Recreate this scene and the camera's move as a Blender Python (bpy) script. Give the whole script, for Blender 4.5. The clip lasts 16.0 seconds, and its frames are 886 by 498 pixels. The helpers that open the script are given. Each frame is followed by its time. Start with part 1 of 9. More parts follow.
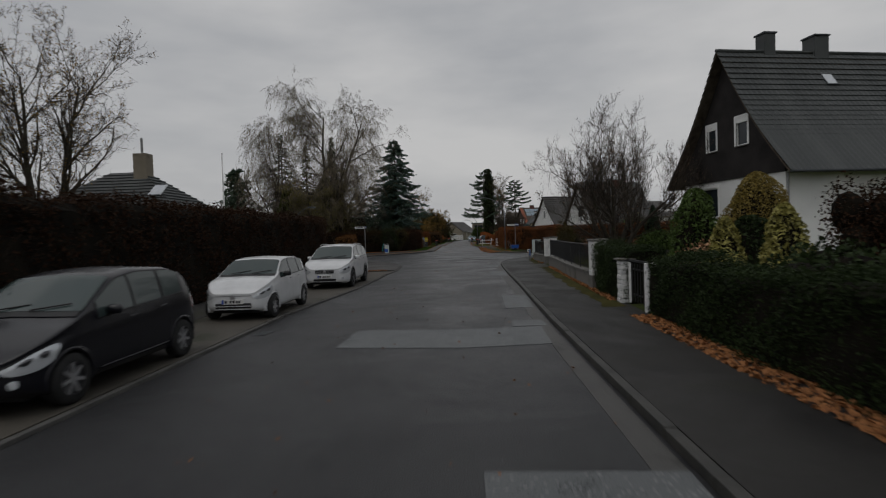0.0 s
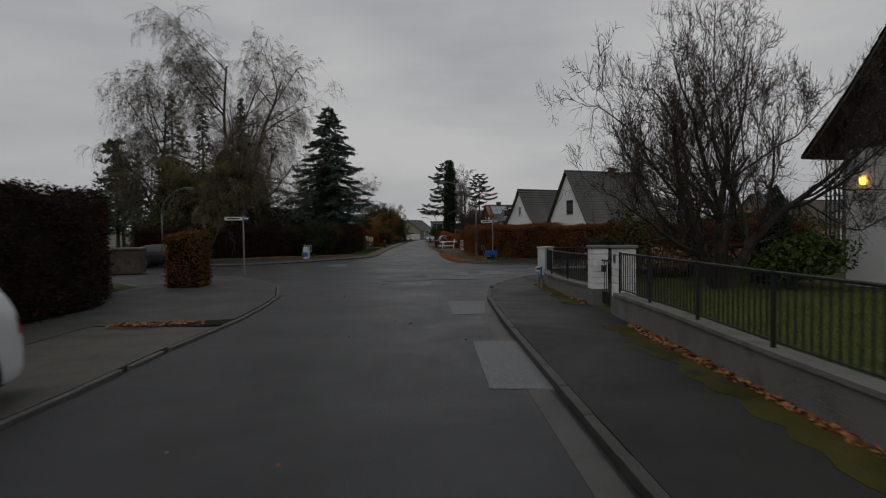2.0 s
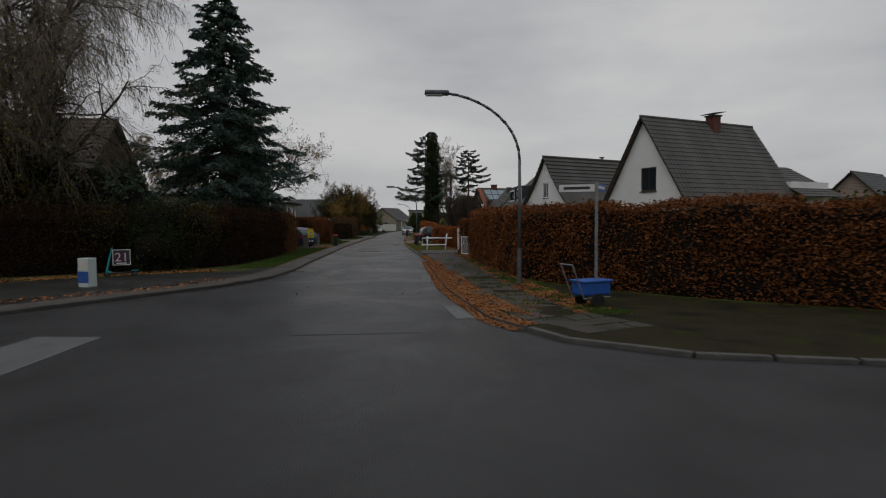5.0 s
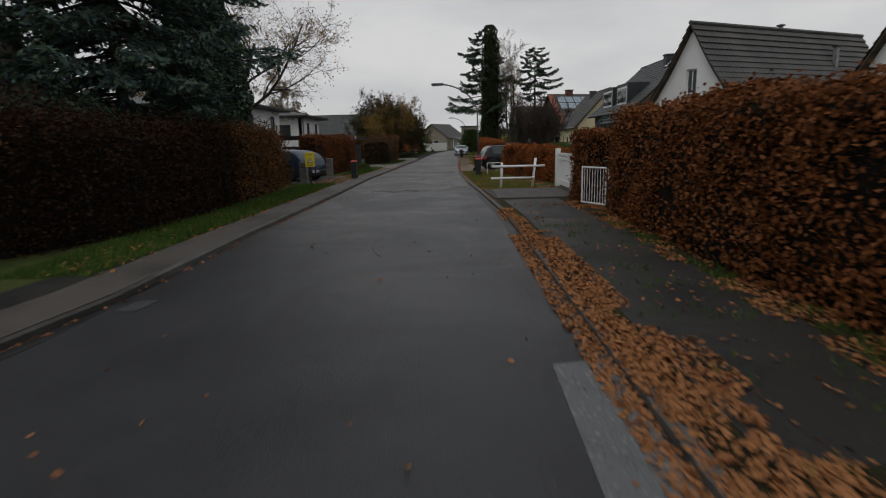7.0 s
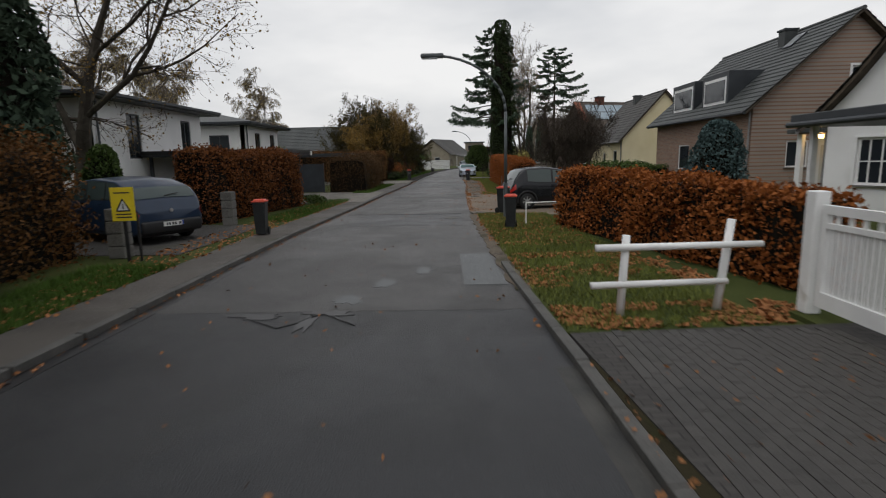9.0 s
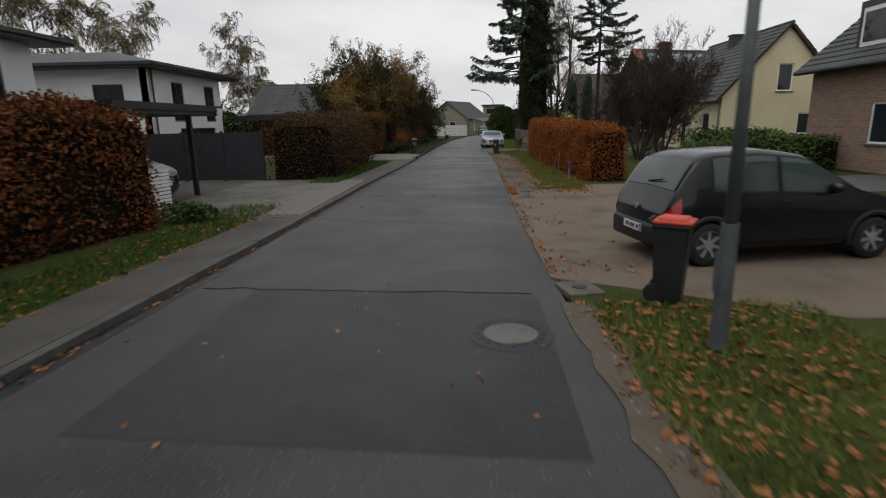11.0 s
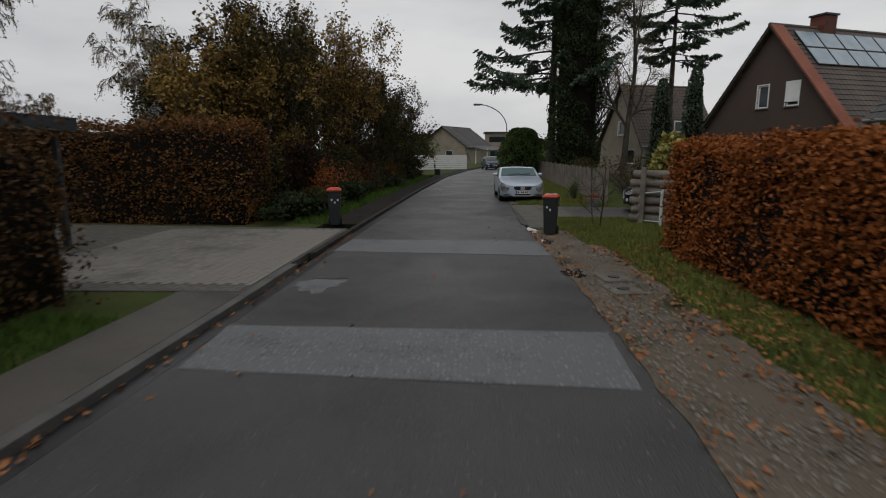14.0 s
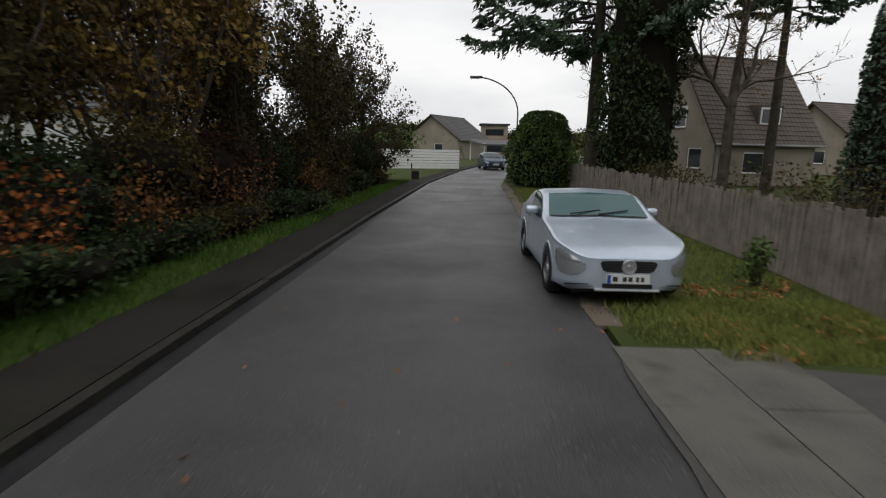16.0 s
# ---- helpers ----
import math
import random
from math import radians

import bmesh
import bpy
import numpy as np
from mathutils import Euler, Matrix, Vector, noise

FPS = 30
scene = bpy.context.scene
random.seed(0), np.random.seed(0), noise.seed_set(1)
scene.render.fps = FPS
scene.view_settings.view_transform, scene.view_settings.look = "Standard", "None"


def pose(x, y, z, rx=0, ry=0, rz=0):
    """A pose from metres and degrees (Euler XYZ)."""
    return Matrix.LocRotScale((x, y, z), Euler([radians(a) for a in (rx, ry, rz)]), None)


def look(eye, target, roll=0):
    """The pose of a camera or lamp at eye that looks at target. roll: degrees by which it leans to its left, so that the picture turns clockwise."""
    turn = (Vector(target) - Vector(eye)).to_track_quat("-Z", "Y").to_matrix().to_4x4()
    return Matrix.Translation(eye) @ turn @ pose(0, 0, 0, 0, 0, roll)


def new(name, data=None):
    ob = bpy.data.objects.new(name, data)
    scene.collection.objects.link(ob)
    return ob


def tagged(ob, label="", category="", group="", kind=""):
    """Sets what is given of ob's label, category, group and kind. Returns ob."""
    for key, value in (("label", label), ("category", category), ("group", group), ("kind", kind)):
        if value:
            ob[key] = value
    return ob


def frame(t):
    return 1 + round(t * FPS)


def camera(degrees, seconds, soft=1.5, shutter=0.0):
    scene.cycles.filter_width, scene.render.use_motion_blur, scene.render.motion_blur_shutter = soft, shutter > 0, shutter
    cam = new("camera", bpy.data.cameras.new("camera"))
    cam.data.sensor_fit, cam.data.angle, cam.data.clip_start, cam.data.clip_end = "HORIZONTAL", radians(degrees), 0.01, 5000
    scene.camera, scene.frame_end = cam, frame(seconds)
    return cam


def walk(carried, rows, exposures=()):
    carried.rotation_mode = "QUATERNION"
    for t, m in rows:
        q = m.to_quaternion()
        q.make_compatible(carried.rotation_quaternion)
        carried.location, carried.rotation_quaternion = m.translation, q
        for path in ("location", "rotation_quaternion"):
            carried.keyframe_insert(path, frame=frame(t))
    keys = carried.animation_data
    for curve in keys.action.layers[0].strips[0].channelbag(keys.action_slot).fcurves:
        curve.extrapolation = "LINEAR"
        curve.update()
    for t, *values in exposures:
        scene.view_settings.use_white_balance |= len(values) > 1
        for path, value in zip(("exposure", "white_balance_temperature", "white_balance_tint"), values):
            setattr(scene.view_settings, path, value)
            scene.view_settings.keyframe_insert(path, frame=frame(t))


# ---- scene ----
cam = camera(79.0, 16.0, 1.1, 0.25)
PATH = [
    (0.0, 0.000, 0.000, 1.958, 2.20, -1.55, 1.96),
    (0.5, 0.139, 4.778, 1.947, 1.46, -1.51, 1.90),
    (1.0, 0.210, 9.331, 1.955, 1.00, -1.52, 1.72),
    (1.5, 0.318, 13.635, 1.979, 0.52, -1.57, 1.59),
    (2.0, 0.385, 17.679, 1.959, -2.20, -1.75, 0.73),
    (2.5, 0.435, 21.639, 1.952, -7.10, -1.77, -0.20),
    (3.0, 0.493, 25.707, 1.905, -14.15, -1.49, -1.62),
    (3.5, 0.590, 29.913, 1.914, -10.28, -2.14, -0.93),
    (3.7, 0.636, 31.611, 1.940, -9.12, -2.42, -0.48),
    (5.8, 0.947, 49.015, 1.947, -1.86, -3.16, 0.82),
    (6.0, 0.935, 50.572, 1.945, -1.14, -4.23, 1.07),
    (6.5, 0.880, 54.381, 1.914, 0.03, -7.47, 1.43),
    (7.0, 0.797, 58.255, 1.910, 0.94, -11.33, 1.45),
    (7.5, 0.782, 62.055, 1.908, 0.98, -10.87, 1.41),
    (8.0, 0.779, 65.781, 1.911, 1.03, -10.34, 1.35),
    (8.5, 0.726, 69.480, 1.936, 1.17, -9.81, 1.16),
    (9.0, 0.678, 73.100, 1.991, 1.22, -9.60, 1.19),
    (9.2, 0.617, 74.509, 2.024, 1.28, -9.59, 1.13),
    (11.3, 0.091, 88.383, 1.980, 3.34, -13.42, 0.52),
    (11.5, 0.045, 89.923, 1.956, 3.76, -13.26, 0.13),
    (12.0, -0.022, 93.863, 1.980, 3.35, -12.61, 0.59),
    (12.5, -0.119, 97.556, 2.003, 3.21, -11.95, 0.50),
    (13.0, -0.132, 101.134, 1.970, 3.00, -11.32, 0.13),
    (13.5, -0.111, 104.793, 1.939, 2.75, -10.72, 0.11),
    (14.0, -0.089, 108.426, 1.902, 2.61, -10.18, 0.03),
    (14.5, -0.005, 111.980, 1.939, 2.39, -9.71, -0.05),
    (15.0, -0.026, 115.531, 1.974, 2.05, -9.33, -0.41),
    (15.5, -0.051, 119.145, 1.937, 1.88, -9.86, -0.85),
    (16.0, -0.042, 122.890, 1.942, 1.93, -10.87, -1.23),
]
EXPOSURE = [(0.0, 0.05), (0.5, 0.08), (1.5, 0.02), (2.5, -0.05), (3.0, 0.0), (3.7, 0.1), (6.0, 0.15), (7.0, 0.4), (7.5, 0.85), (8.0, 1.1), (8.5, 1.15), (9.0, 0.85), (9.2, 0.82), (11.3, 0.8), (12.0, 0.95), (12.5, 0.9), (13.0, 0.6), (13.5, 0.58), (14.5, 0.45), (15.3, 0.6), (16.0, 1.0)]
walk(cam, [(t, pose(x, y, z, 90 + pitch, roll, yaw)) for t, x, y, z, yaw, pitch, roll in PATH], EXPOSURE)

# ---------- world and light: dim overcast afternoon ----------
world = bpy.data.worlds.new("world")
scene.world = world
world.use_nodes = True
wn, wl = world.node_tree.nodes, world.node_tree.links
bg = wn["Background"]
sky = wn.new("ShaderNodeTexSky")
sky.sky_type, sky.sun_disc, sky.sun_elevation, sky.sun_rotation = "NISHITA", False, radians(60), radians(-140)
sky.air_density, sky.dust_density = 1.4, 3.0
wtc = wn.new("ShaderNodeTexCoord")
wmap = wn.new("ShaderNodeMapping")
wmap.inputs["Scale"].default_value = (1.0, 1.0, 3.2)
wno = wn.new("ShaderNodeTexNoise")
wno.inputs["Scale"].default_value, wno.inputs["Detail"].default_value, wno.inputs["Roughness"].default_value = 1.5, 5.0, 0.52
wramp = wn.new("ShaderNodeValToRGB")
wramp.color_ramp.elements[0].position, wramp.color_ramp.elements[0].color = 0.32, (0.43, 0.45, 0.487, 1)
wramp.color_ramp.elements[1].position, wramp.color_ramp.elements[1].color = 0.68, (0.80, 0.795, 0.795, 1)
skyk = wn.new("ShaderNodeVectorMath")
skyk.operation = "SCALE"
skyk.inputs["Scale"].default_value = 0.08
wmix = wn.new("ShaderNodeMix")
wmix.data_type = "RGBA"
wmix.inputs["Factor"].default_value = 0.93
wl.new(wtc.outputs["Generated"], wmap.inputs["Vector"])
wl.new(wmap.outputs["Vector"], wno.inputs["Vector"])
wl.new(wno.outputs["Fac"], wramp.inputs["Fac"])
wl.new(sky.outputs["Color"], skyk.inputs[0])
wl.new(skyk.outputs["Vector"], wmix.inputs["A"])
wl.new(wramp.outputs["Color"], wmix.inputs["B"])
wl.new(wmix.outputs["Result"], bg.inputs["Color"])
bg.inputs["Strength"].default_value = 0.64
sun = new("sun", bpy.data.lights.new("sun", "SUN"))
sun.data.energy, sun.data.angle, sun.data.color = 0.5, radians(60), (1.0, 0.98, 0.96)
sun.matrix_world = look((-20, 5, 60), (0, 30, 0))


# ---------- materials ----------
def mat(name, c1, c2, scale=4.0, rough=0.8, bump=0.25, fine=60.0, metal=0.0, island=0.0, spec=0.4, dirt=None, coat=0.0, speck=None, grain=0.45, wet=0.0):
    """Two colours mixed by a coarse and a fine noise; island: share of random tint for each loose piece."""
    m = bpy.data.materials.new(name)
    m.use_nodes = True
    n, l = m.node_tree.nodes, m.node_tree.links
    b = n["Principled BSDF"]
    b.inputs["Roughness"].default_value, b.inputs["Metallic"].default_value = rough, metal
    b.inputs["Specular IOR Level"].default_value, b.inputs["Coat Weight"].default_value = spec, coat
    co = n.new("ShaderNodeTexCoord")
    big, small = n.new("ShaderNodeTexNoise"), n.new("ShaderNodeTexNoise")
    big.inputs["Scale"].default_value, big.inputs["Detail"].default_value = scale, 6
    small.inputs["Scale"].default_value, small.inputs["Detail"].default_value = fine, 3
    for t in (big, small):
        l.new(co.outputs["Object"], t.inputs["Vector"])
    add = n.new("ShaderNodeMath")
    add.operation = "MULTIPLY_ADD"
    l.new(small.outputs["Fac"], add.inputs[0])
    add.inputs[1].default_value = grain
    l.new(big.outputs["Fac"], add.inputs[2])
    last = add.outputs[0]
    if island:
        geo = n.new("ShaderNodeNewGeometry")
        a2 = n.new("ShaderNodeMath")
        a2.operation = "MULTIPLY_ADD"
        l.new(geo.outputs["Random Per Island"], a2.inputs[0])
        a2.inputs[1].default_value = island
        l.new(last, a2.inputs[2])
        last = a2.outputs[0]
    ramp = n.new("ShaderNodeValToRGB")
    ramp.color_ramp.elements[0].position, ramp.color_ramp.elements[0].color = 0.5 + island * 0.1 + (grain - 0.45) * 0.5, (*c1, 1)
    ramp.color_ramp.elements[1].position, ramp.color_ramp.elements[1].color = 0.95 + island * 0.8 + (grain - 0.45) * 0.5, (*c2, 1)
    l.new(last, ramp.inputs["Fac"])
    colour = ramp.outputs["Color"]
    if dirt:
        dn = n.new("ShaderNodeTexNoise")
        dn.inputs["Scale"].default_value, dn.inputs["Detail"].default_value = dirt[1], 5
        l.new(co.outputs["Object"], dn.inputs["Vector"])
        dr = n.new("ShaderNodeValToRGB")
        dr.color_ramp.elements[0].position, dr.color_ramp.elements[1].position = dirt[2], dirt[2] + 0.12
        l.new(dn.outputs["Fac"], dr.inputs["Fac"])
        mx = n.new("ShaderNodeMix")
        mx.data_type = "RGBA"
        l.new(dr.outputs["Color"], mx.inputs["Factor"])
        l.new(colour, mx.inputs["A"])
        mx.inputs["B"].default_value = (*dirt[0], 1)
        colour = mx.outputs["Result"]
    if speck:
        vo = n.new("ShaderNodeTexVoronoi")
        vo.inputs["Scale"].default_value = speck[1]
        l.new(co.outputs["Object"], vo.inputs["Vector"])
        near = n.new("ShaderNodeMath")
        near.operation = "LESS_THAN"
        l.new(vo.outputs["Distance"], near.inputs[0])
        near.inputs[1].default_value = speck[2]
        sep = n.new("ShaderNodeSeparateColor")
        l.new(vo.outputs["Color"], sep.inputs["Color"])
        few = n.new("ShaderNodeMath")
        few.operation = "LESS_THAN"
        l.new(sep.outputs["Red"], few.inputs[0])
        few.inputs[1].default_value = speck[3]
        both = n.new("ShaderNodeMath")
        both.operation = "MULTIPLY"
        l.new(near.outputs[0], both.inputs[0])
        l.new(few.outputs[0], both.inputs[1])
        ms = n.new("ShaderNodeMix")
        ms.data_type = "RGBA"
        l.new(both.outputs[0], ms.inputs["Factor"])
        l.new(colour, ms.inputs["A"])
        ms.inputs["B"].default_value = (*speck[0], 1)
        colour = ms.outputs["Result"]
    l.new(colour, b.inputs["Base Color"])
    if wet:
        wn, wm = n.new("ShaderNodeTexNoise"), n.new("ShaderNodeMapRange")
        wn.inputs["Scale"].default_value, wn.inputs["Detail"].default_value, wn.inputs["Distortion"].default_value = 0.42, 7, 0.8
        wn.inputs["Roughness"].default_value = 0.65
        l.new(co.outputs["Object"], wn.inputs["Vector"])
        l.new(wn.outputs["Fac"], wm.inputs["Value"])
        wm.inputs["From Min"].default_value, wm.inputs["From Max"].default_value = 0.38, 0.62
        wm.inputs["To Min"].default_value, wm.inputs["To Max"].default_value = rough - wet, rough + wet
        l.new(wm.outputs["Result"], b.inputs["Roughness"])
    if bump:
        bp = n.new("ShaderNodeBump")
        bp.inputs["Strength"].default_value, bp.inputs["Distance"].default_value = bump, 0.02
        l.new(small.outputs["Fac"], bp.inputs["Height"])
        l.new(bp.outputs["Normal"], b.inputs["Normal"])
    return m


def brick_mat(name, c1, c2, mortar, bw, bh, gap=0.01, rough=0.85, rot=(0, 0, 0), bump=0.6):
    """Courses of small pieces in metres; the colour wanders from piece to piece."""
    m = mat(name, c1, c2, 1.5, rough, 0.2, 40)
    n, l = m.node_tree.nodes, m.node_tree.links
    b = n["Principled BSDF"]
    co = n.new("ShaderNodeTexCoord")
    mp = n.new("ShaderNodeMapping")
    mp.inputs["Rotation"].default_value = rot
    br = n.new("ShaderNodeTexBrick")
    for key, v in (("Color1", (*c1, 1)), ("Color2", (*c2, 1)), ("Mortar", (*mortar, 1)), ("Scale", 1.0), ("Mortar Size", gap), ("Brick Width", bw), ("Row Height", bh)):
        br.inputs[key].default_value = v
    l.new(co.outputs["Object"], mp.inputs["Vector"])
    l.new(mp.outputs["Vector"], br.inputs["Vector"])
    mx = n.new("ShaderNodeMix")
    mx.data_type, mx.blend_type = "RGBA", "MULTIPLY"
    mx.inputs["Factor"].default_value = 0.5
    old = b.inputs["Base Color"].links[0].from_socket
    l.new(br.outputs["Color"], mx.inputs["A"])
    l.new(old, mx.inputs["B"])
    sc = n.new("ShaderNodeVectorMath")
    sc.operation = "SCALE"
    sc.inputs["Scale"].default_value = 1.5
    l.new(mx.outputs["Result"], sc.inputs[0])
    l.new(sc.outputs["Vector"], b.inputs["Base Color"])
    bp = n.new("ShaderNodeBump")
    bp.invert = True
    bp.inputs["Strength"].default_value, bp.inputs["Distance"].default_value = bump, 0.01
    l.new(br.outputs["Fac"], bp.inputs["Height"])
    l.new(bp.outputs["Normal"], b.inputs["Normal"])
    return m


def plain(name, c, rough=0.5, metal=0.0, coat=0.0):
    return mat(name, tuple(v * 0.9 for v in c), tuple(min(1, v * 1.08) for v in c), 3, rough, 0.04, 50, metal, coat=coat)


def glass(name, c=(0.02, 0.025, 0.03), spec=0.42):
    m = bpy.data.materials.new(name)
    m.use_nodes = True
    b = m.node_tree.nodes["Principled BSDF"]
    b.inputs["Base Color"].default_value, b.inputs["Roughness"].default_value = (*c, 1), 0.05
    b.inputs["Specular IOR Level"].default_value = spec
    return m


def glow(name, c, strength):
    m = bpy.data.materials.new(name)
    m.use_nodes = True
    b = m.node_tree.nodes["Principled BSDF"]
    b.inputs["Emission Color"].default_value, b.inputs["Emission Strength"].default_value = (*c, 1), strength
    b.inputs["Base Color"].default_value = (*c, 1)
    return m


ASPHALT = mat("asphalt", (0.0075, 0.0078, 0.009), (0.027, 0.0274, 0.0292), 0.45, 0.42, 0.8, 70, dirt=((0.026, 0.026, 0.0275), 0.9, 0.62), speck=((0.11, 0.107, 0.104), 30.0, 0.2, 0.2), grain=1.0, wet=0.07)
ASPHALT_OLD = mat("old_asphalt", (0.078, 0.078, 0.0793), (0.13, 0.1274, 0.1235), 0.8, 0.6, 0.5, 120, dirt=((0.0715, 0.0715, 0.0728), 1.3, 0.6))
PATCH = mat("patch_asphalt", (0.036, 0.041, 0.044), (0.108, 0.115, 0.118), 1.6, 0.55, 0.9, 45, speck=((0.2, 0.205, 0.205), 20.0, 0.32, 0.4), grain=1.4)
PATCH_DARK = mat("dark_patch", (0.009, 0.0094, 0.011), (0.025, 0.0258, 0.0285), 0.7, 0.42, 0.6, 80, dirt=((0.018, 0.0185, 0.02), 0.5, 0.55), speck=((0.09, 0.09, 0.09), 24.0, 0.2, 0.12), grain=1.1, wet=0.06)
# also colours the shadow line painted along the right kerb foot
TAR = mat("tar", (0.0104, 0.0104, 0.0117), (0.0234, 0.0234, 0.0247), 3, 0.4, 0.1)
PAVE = mat("footway_asphalt", (0.0208, 0.02, 0.0192), (0.0496, 0.0464, 0.0432), 0.7, 0.65, 0.6, 70, dirt=((0.04, 0.04, 0.024), 0.6, 0.62), speck=((0.096, 0.092, 0.08), 22.0, 0.2, 0.2), grain=1.0, wet=0.1)
CONCRETE = mat("concrete", (0.0867, 0.08129, 0.07319), (0.1463, 0.1409, 0.13), 1.5, 0.85, 0.35, 50, dirt=((0.05419, 0.05419, 0.03251), 1.1, 0.6), grain=1.0)
KERB = mat("kerb_stone", (0.04675, 0.04675, 0.04488), (0.1075, 0.1029, 0.09537), 2.5, 0.75, 0.5, 40, dirt=((0.0374, 0.04488, 0.0187), 2.0, 0.6))
KERB_DARK = mat("damp_kerb_stone", (0.02, 0.02, 0.019), (0.06, 0.057, 0.05), 2.5, 0.6, 0.5, 40, dirt=((0.03, 0.034, 0.014), 2.0, 0.6))
KERB_DEEP = mat("deep_brown_kerb_stone", (0.011, 0.01, 0.0085), (0.03, 0.027, 0.022), 2.5, 0.65, 0.5, 40, spec=0.2, dirt=((0.014, 0.017, 0.008), 2.0, 0.55))
VALVE_STONE = mat("brown_concrete", (0.07, 0.061, 0.05), (0.125, 0.111, 0.092), 1.5, 0.8, 0.5, 50, dirt=((0.055, 0.048, 0.034), 1.6, 0.58), grain=1.0)
MOSS = mat("moss_edge", (0.024, 0.0252, 0.006), (0.075, 0.066, 0.018), 1.3, 0.95, 1.0, 40, dirt=((0.03, 0.027, 0.018), 1.1, 0.58), spec=0.1)
WATER = mat("puddle_water", (0.02, 0.02, 0.019), (0.03, 0.03, 0.028), 2, 0.04, 0.0, 20)
PEBBLE = mat("pebble", (0.072, 0.063, 0.051), (0.204, 0.186, 0.162), 1.0, 0.8, 0.2, 60, island=0.6)
SAND = mat("gravel_drive", (0.1034, 0.07597, 0.0547), (0.1823, 0.1429, 0.1063), 0.9, 0.95, 0.8, 90, dirt=((0.06685, 0.05166, 0.03768), 1.2, 0.62), grain=1.0)
DIRT = mat("verge_soil", (0.03, 0.024, 0.018), (0.12, 0.098, 0.074), 1.4, 0.85, 1.0, 40, dirt=((0.03, 0.032, 0.014), 0.7, 0.54), speck=((0.22, 0.2, 0.17), 16.0, 0.24, 0.3), grain=1.3, spec=0.2)
GRASS_BASE = mat("lawn_soil", (0.032, 0.0464, 0.012), (0.072, 0.084, 0.0256), 0.8, 0.95, 0.9, 70, dirt=((0.056, 0.044, 0.024), 0.5, 0.66), spec=0.1)
FIELD = mat("field", (0.04, 0.05, 0.025), (0.08, 0.085, 0.045), 0.06, 0.95, 0.5, 3)
BLADE = mat("grass_blade", (0.05, 0.058, 0.016), (0.15, 0.17, 0.042), 0.9, 0.7, 0, 30, island=0.5, spec=0.1)
PAVERS = brick_mat("pavers", (0.0935, 0.088, 0.077), (0.1375, 0.1293, 0.1155), (0.033, 0.033, 0.02475), 0.2, 0.1, 0.008)
PAVERS_DARK = brick_mat("dark_pavers", (0.0495, 0.04565, 0.0429), (0.06875, 0.06325, 0.0594), (0.02475, 0.02475, 0.022), 0.2, 0.1, 0.008)
SLAB = mat("paving_slab", (0.05, 0.048, 0.041), (0.095, 0.09, 0.077), 1.0, 0.75, 0.5, 60, dirt=((0.045, 0.042, 0.024), 1.0, 0.56), speck=((0.14, 0.13, 0.11), 24.0, 0.2, 0.15), grain=1.0)
LEAF_FALLEN = mat("fallen_leaf", (0.1339, 0.05022, 0.02093), (0.3181, 0.1423, 0.05859), 1.0, 0.75, 0, 30, island=0.55, spec=0.1)
BEECH = mat("beech_leaf", (0.0527, 0.01581, 0.006324), (0.1792, 0.06588, 0.02108), 0.7, 0.65, 0, 30, island=0.6, spec=0.1)
BEECH_ORANGE = mat("beech_leaf_orange", (0.095, 0.024, 0.0065), (0.275, 0.09, 0.023), 0.8, 0.65, 0, 30, island=0.6, spec=0.1)
# brown leaf darkened so that its colour includes the shadow it stands in
BEECH_SHADED = mat("beech_leaf_shaded", (0.008345, 0.005312, 0.003036), (0.03415, 0.01593, 0.007589), 0.5, 0.7, 0, 30, island=0.6, spec=0.1)
BEECH_RUST = mat("hedge_rust", (0.03672, 0.01836, 0.007344), (0.1469, 0.06732, 0.02142), 0.35, 0.7, 0, 30, island=0.6, dirt=((0.03672, 0.03366, 0.01224), 0.3, 0.6), spec=0.1)
HEDGE_BROWN = mat("hedge_brown", (0.014, 0.0095, 0.0045), (0.085, 0.046, 0.018), 0.35, 0.7, 0, 30, island=0.6, dirt=((0.024, 0.026, 0.009), 0.3, 0.6), spec=0.1)
PRIVET = mat("hedge_green", (0.006, 0.012, 0.004), (0.024, 0.038, 0.012), 0.8, 0.6, 0, 30, island=0.5, spec=0.1)
# near-black filling: the shade between the leaves is put into this colour
HEDGE_CORE_SHADE = mat("hedge_core_shade", (0.0048, 0.004, 0.0032), (0.014, 0.0112, 0.0072), 2, 0.95, 0.8, 25, spec=0.1)
BARK = mat("bark", (0.03, 0.026, 0.02), (0.085, 0.075, 0.06), 3, 0.9, 0.7, 30, dirt=((0.05, 0.06, 0.025), 1.0, 0.62), spec=0.1)
BIRCH_BARK = mat("birch_bark", (0.1, 0.095, 0.085), (0.42, 0.4, 0.37), 3, 0.85, 0.4, 14)
TWIG = mat("twig", (0.035, 0.028, 0.022), (0.085, 0.068, 0.055), 1, 0.85, 0, 20, spec=0.1)
TWIG_BIRCH = mat("birch_twig", (0.085, 0.07, 0.055), (0.19, 0.16, 0.125), 1, 0.85, 0, 20, spec=0.1)
NEEDLE = mat("needle", (0.014, 0.028, 0.02), (0.058, 0.085, 0.055), 0.5, 0.7, 0, 20, island=0.5, spec=0.15)
NEEDLE_GREEN = mat("green_needle", (0.02, 0.04, 0.026), (0.08, 0.12, 0.075), 0.5, 0.7, 0, 20, island=0.5, spec=0.15)
NEEDLE_BLUE = mat("blue_needle", (0.0175, 0.035, 0.035), (0.077, 0.119, 0.119), 0.6, 0.7, 0, 20, island=0.5, spec=0.1)
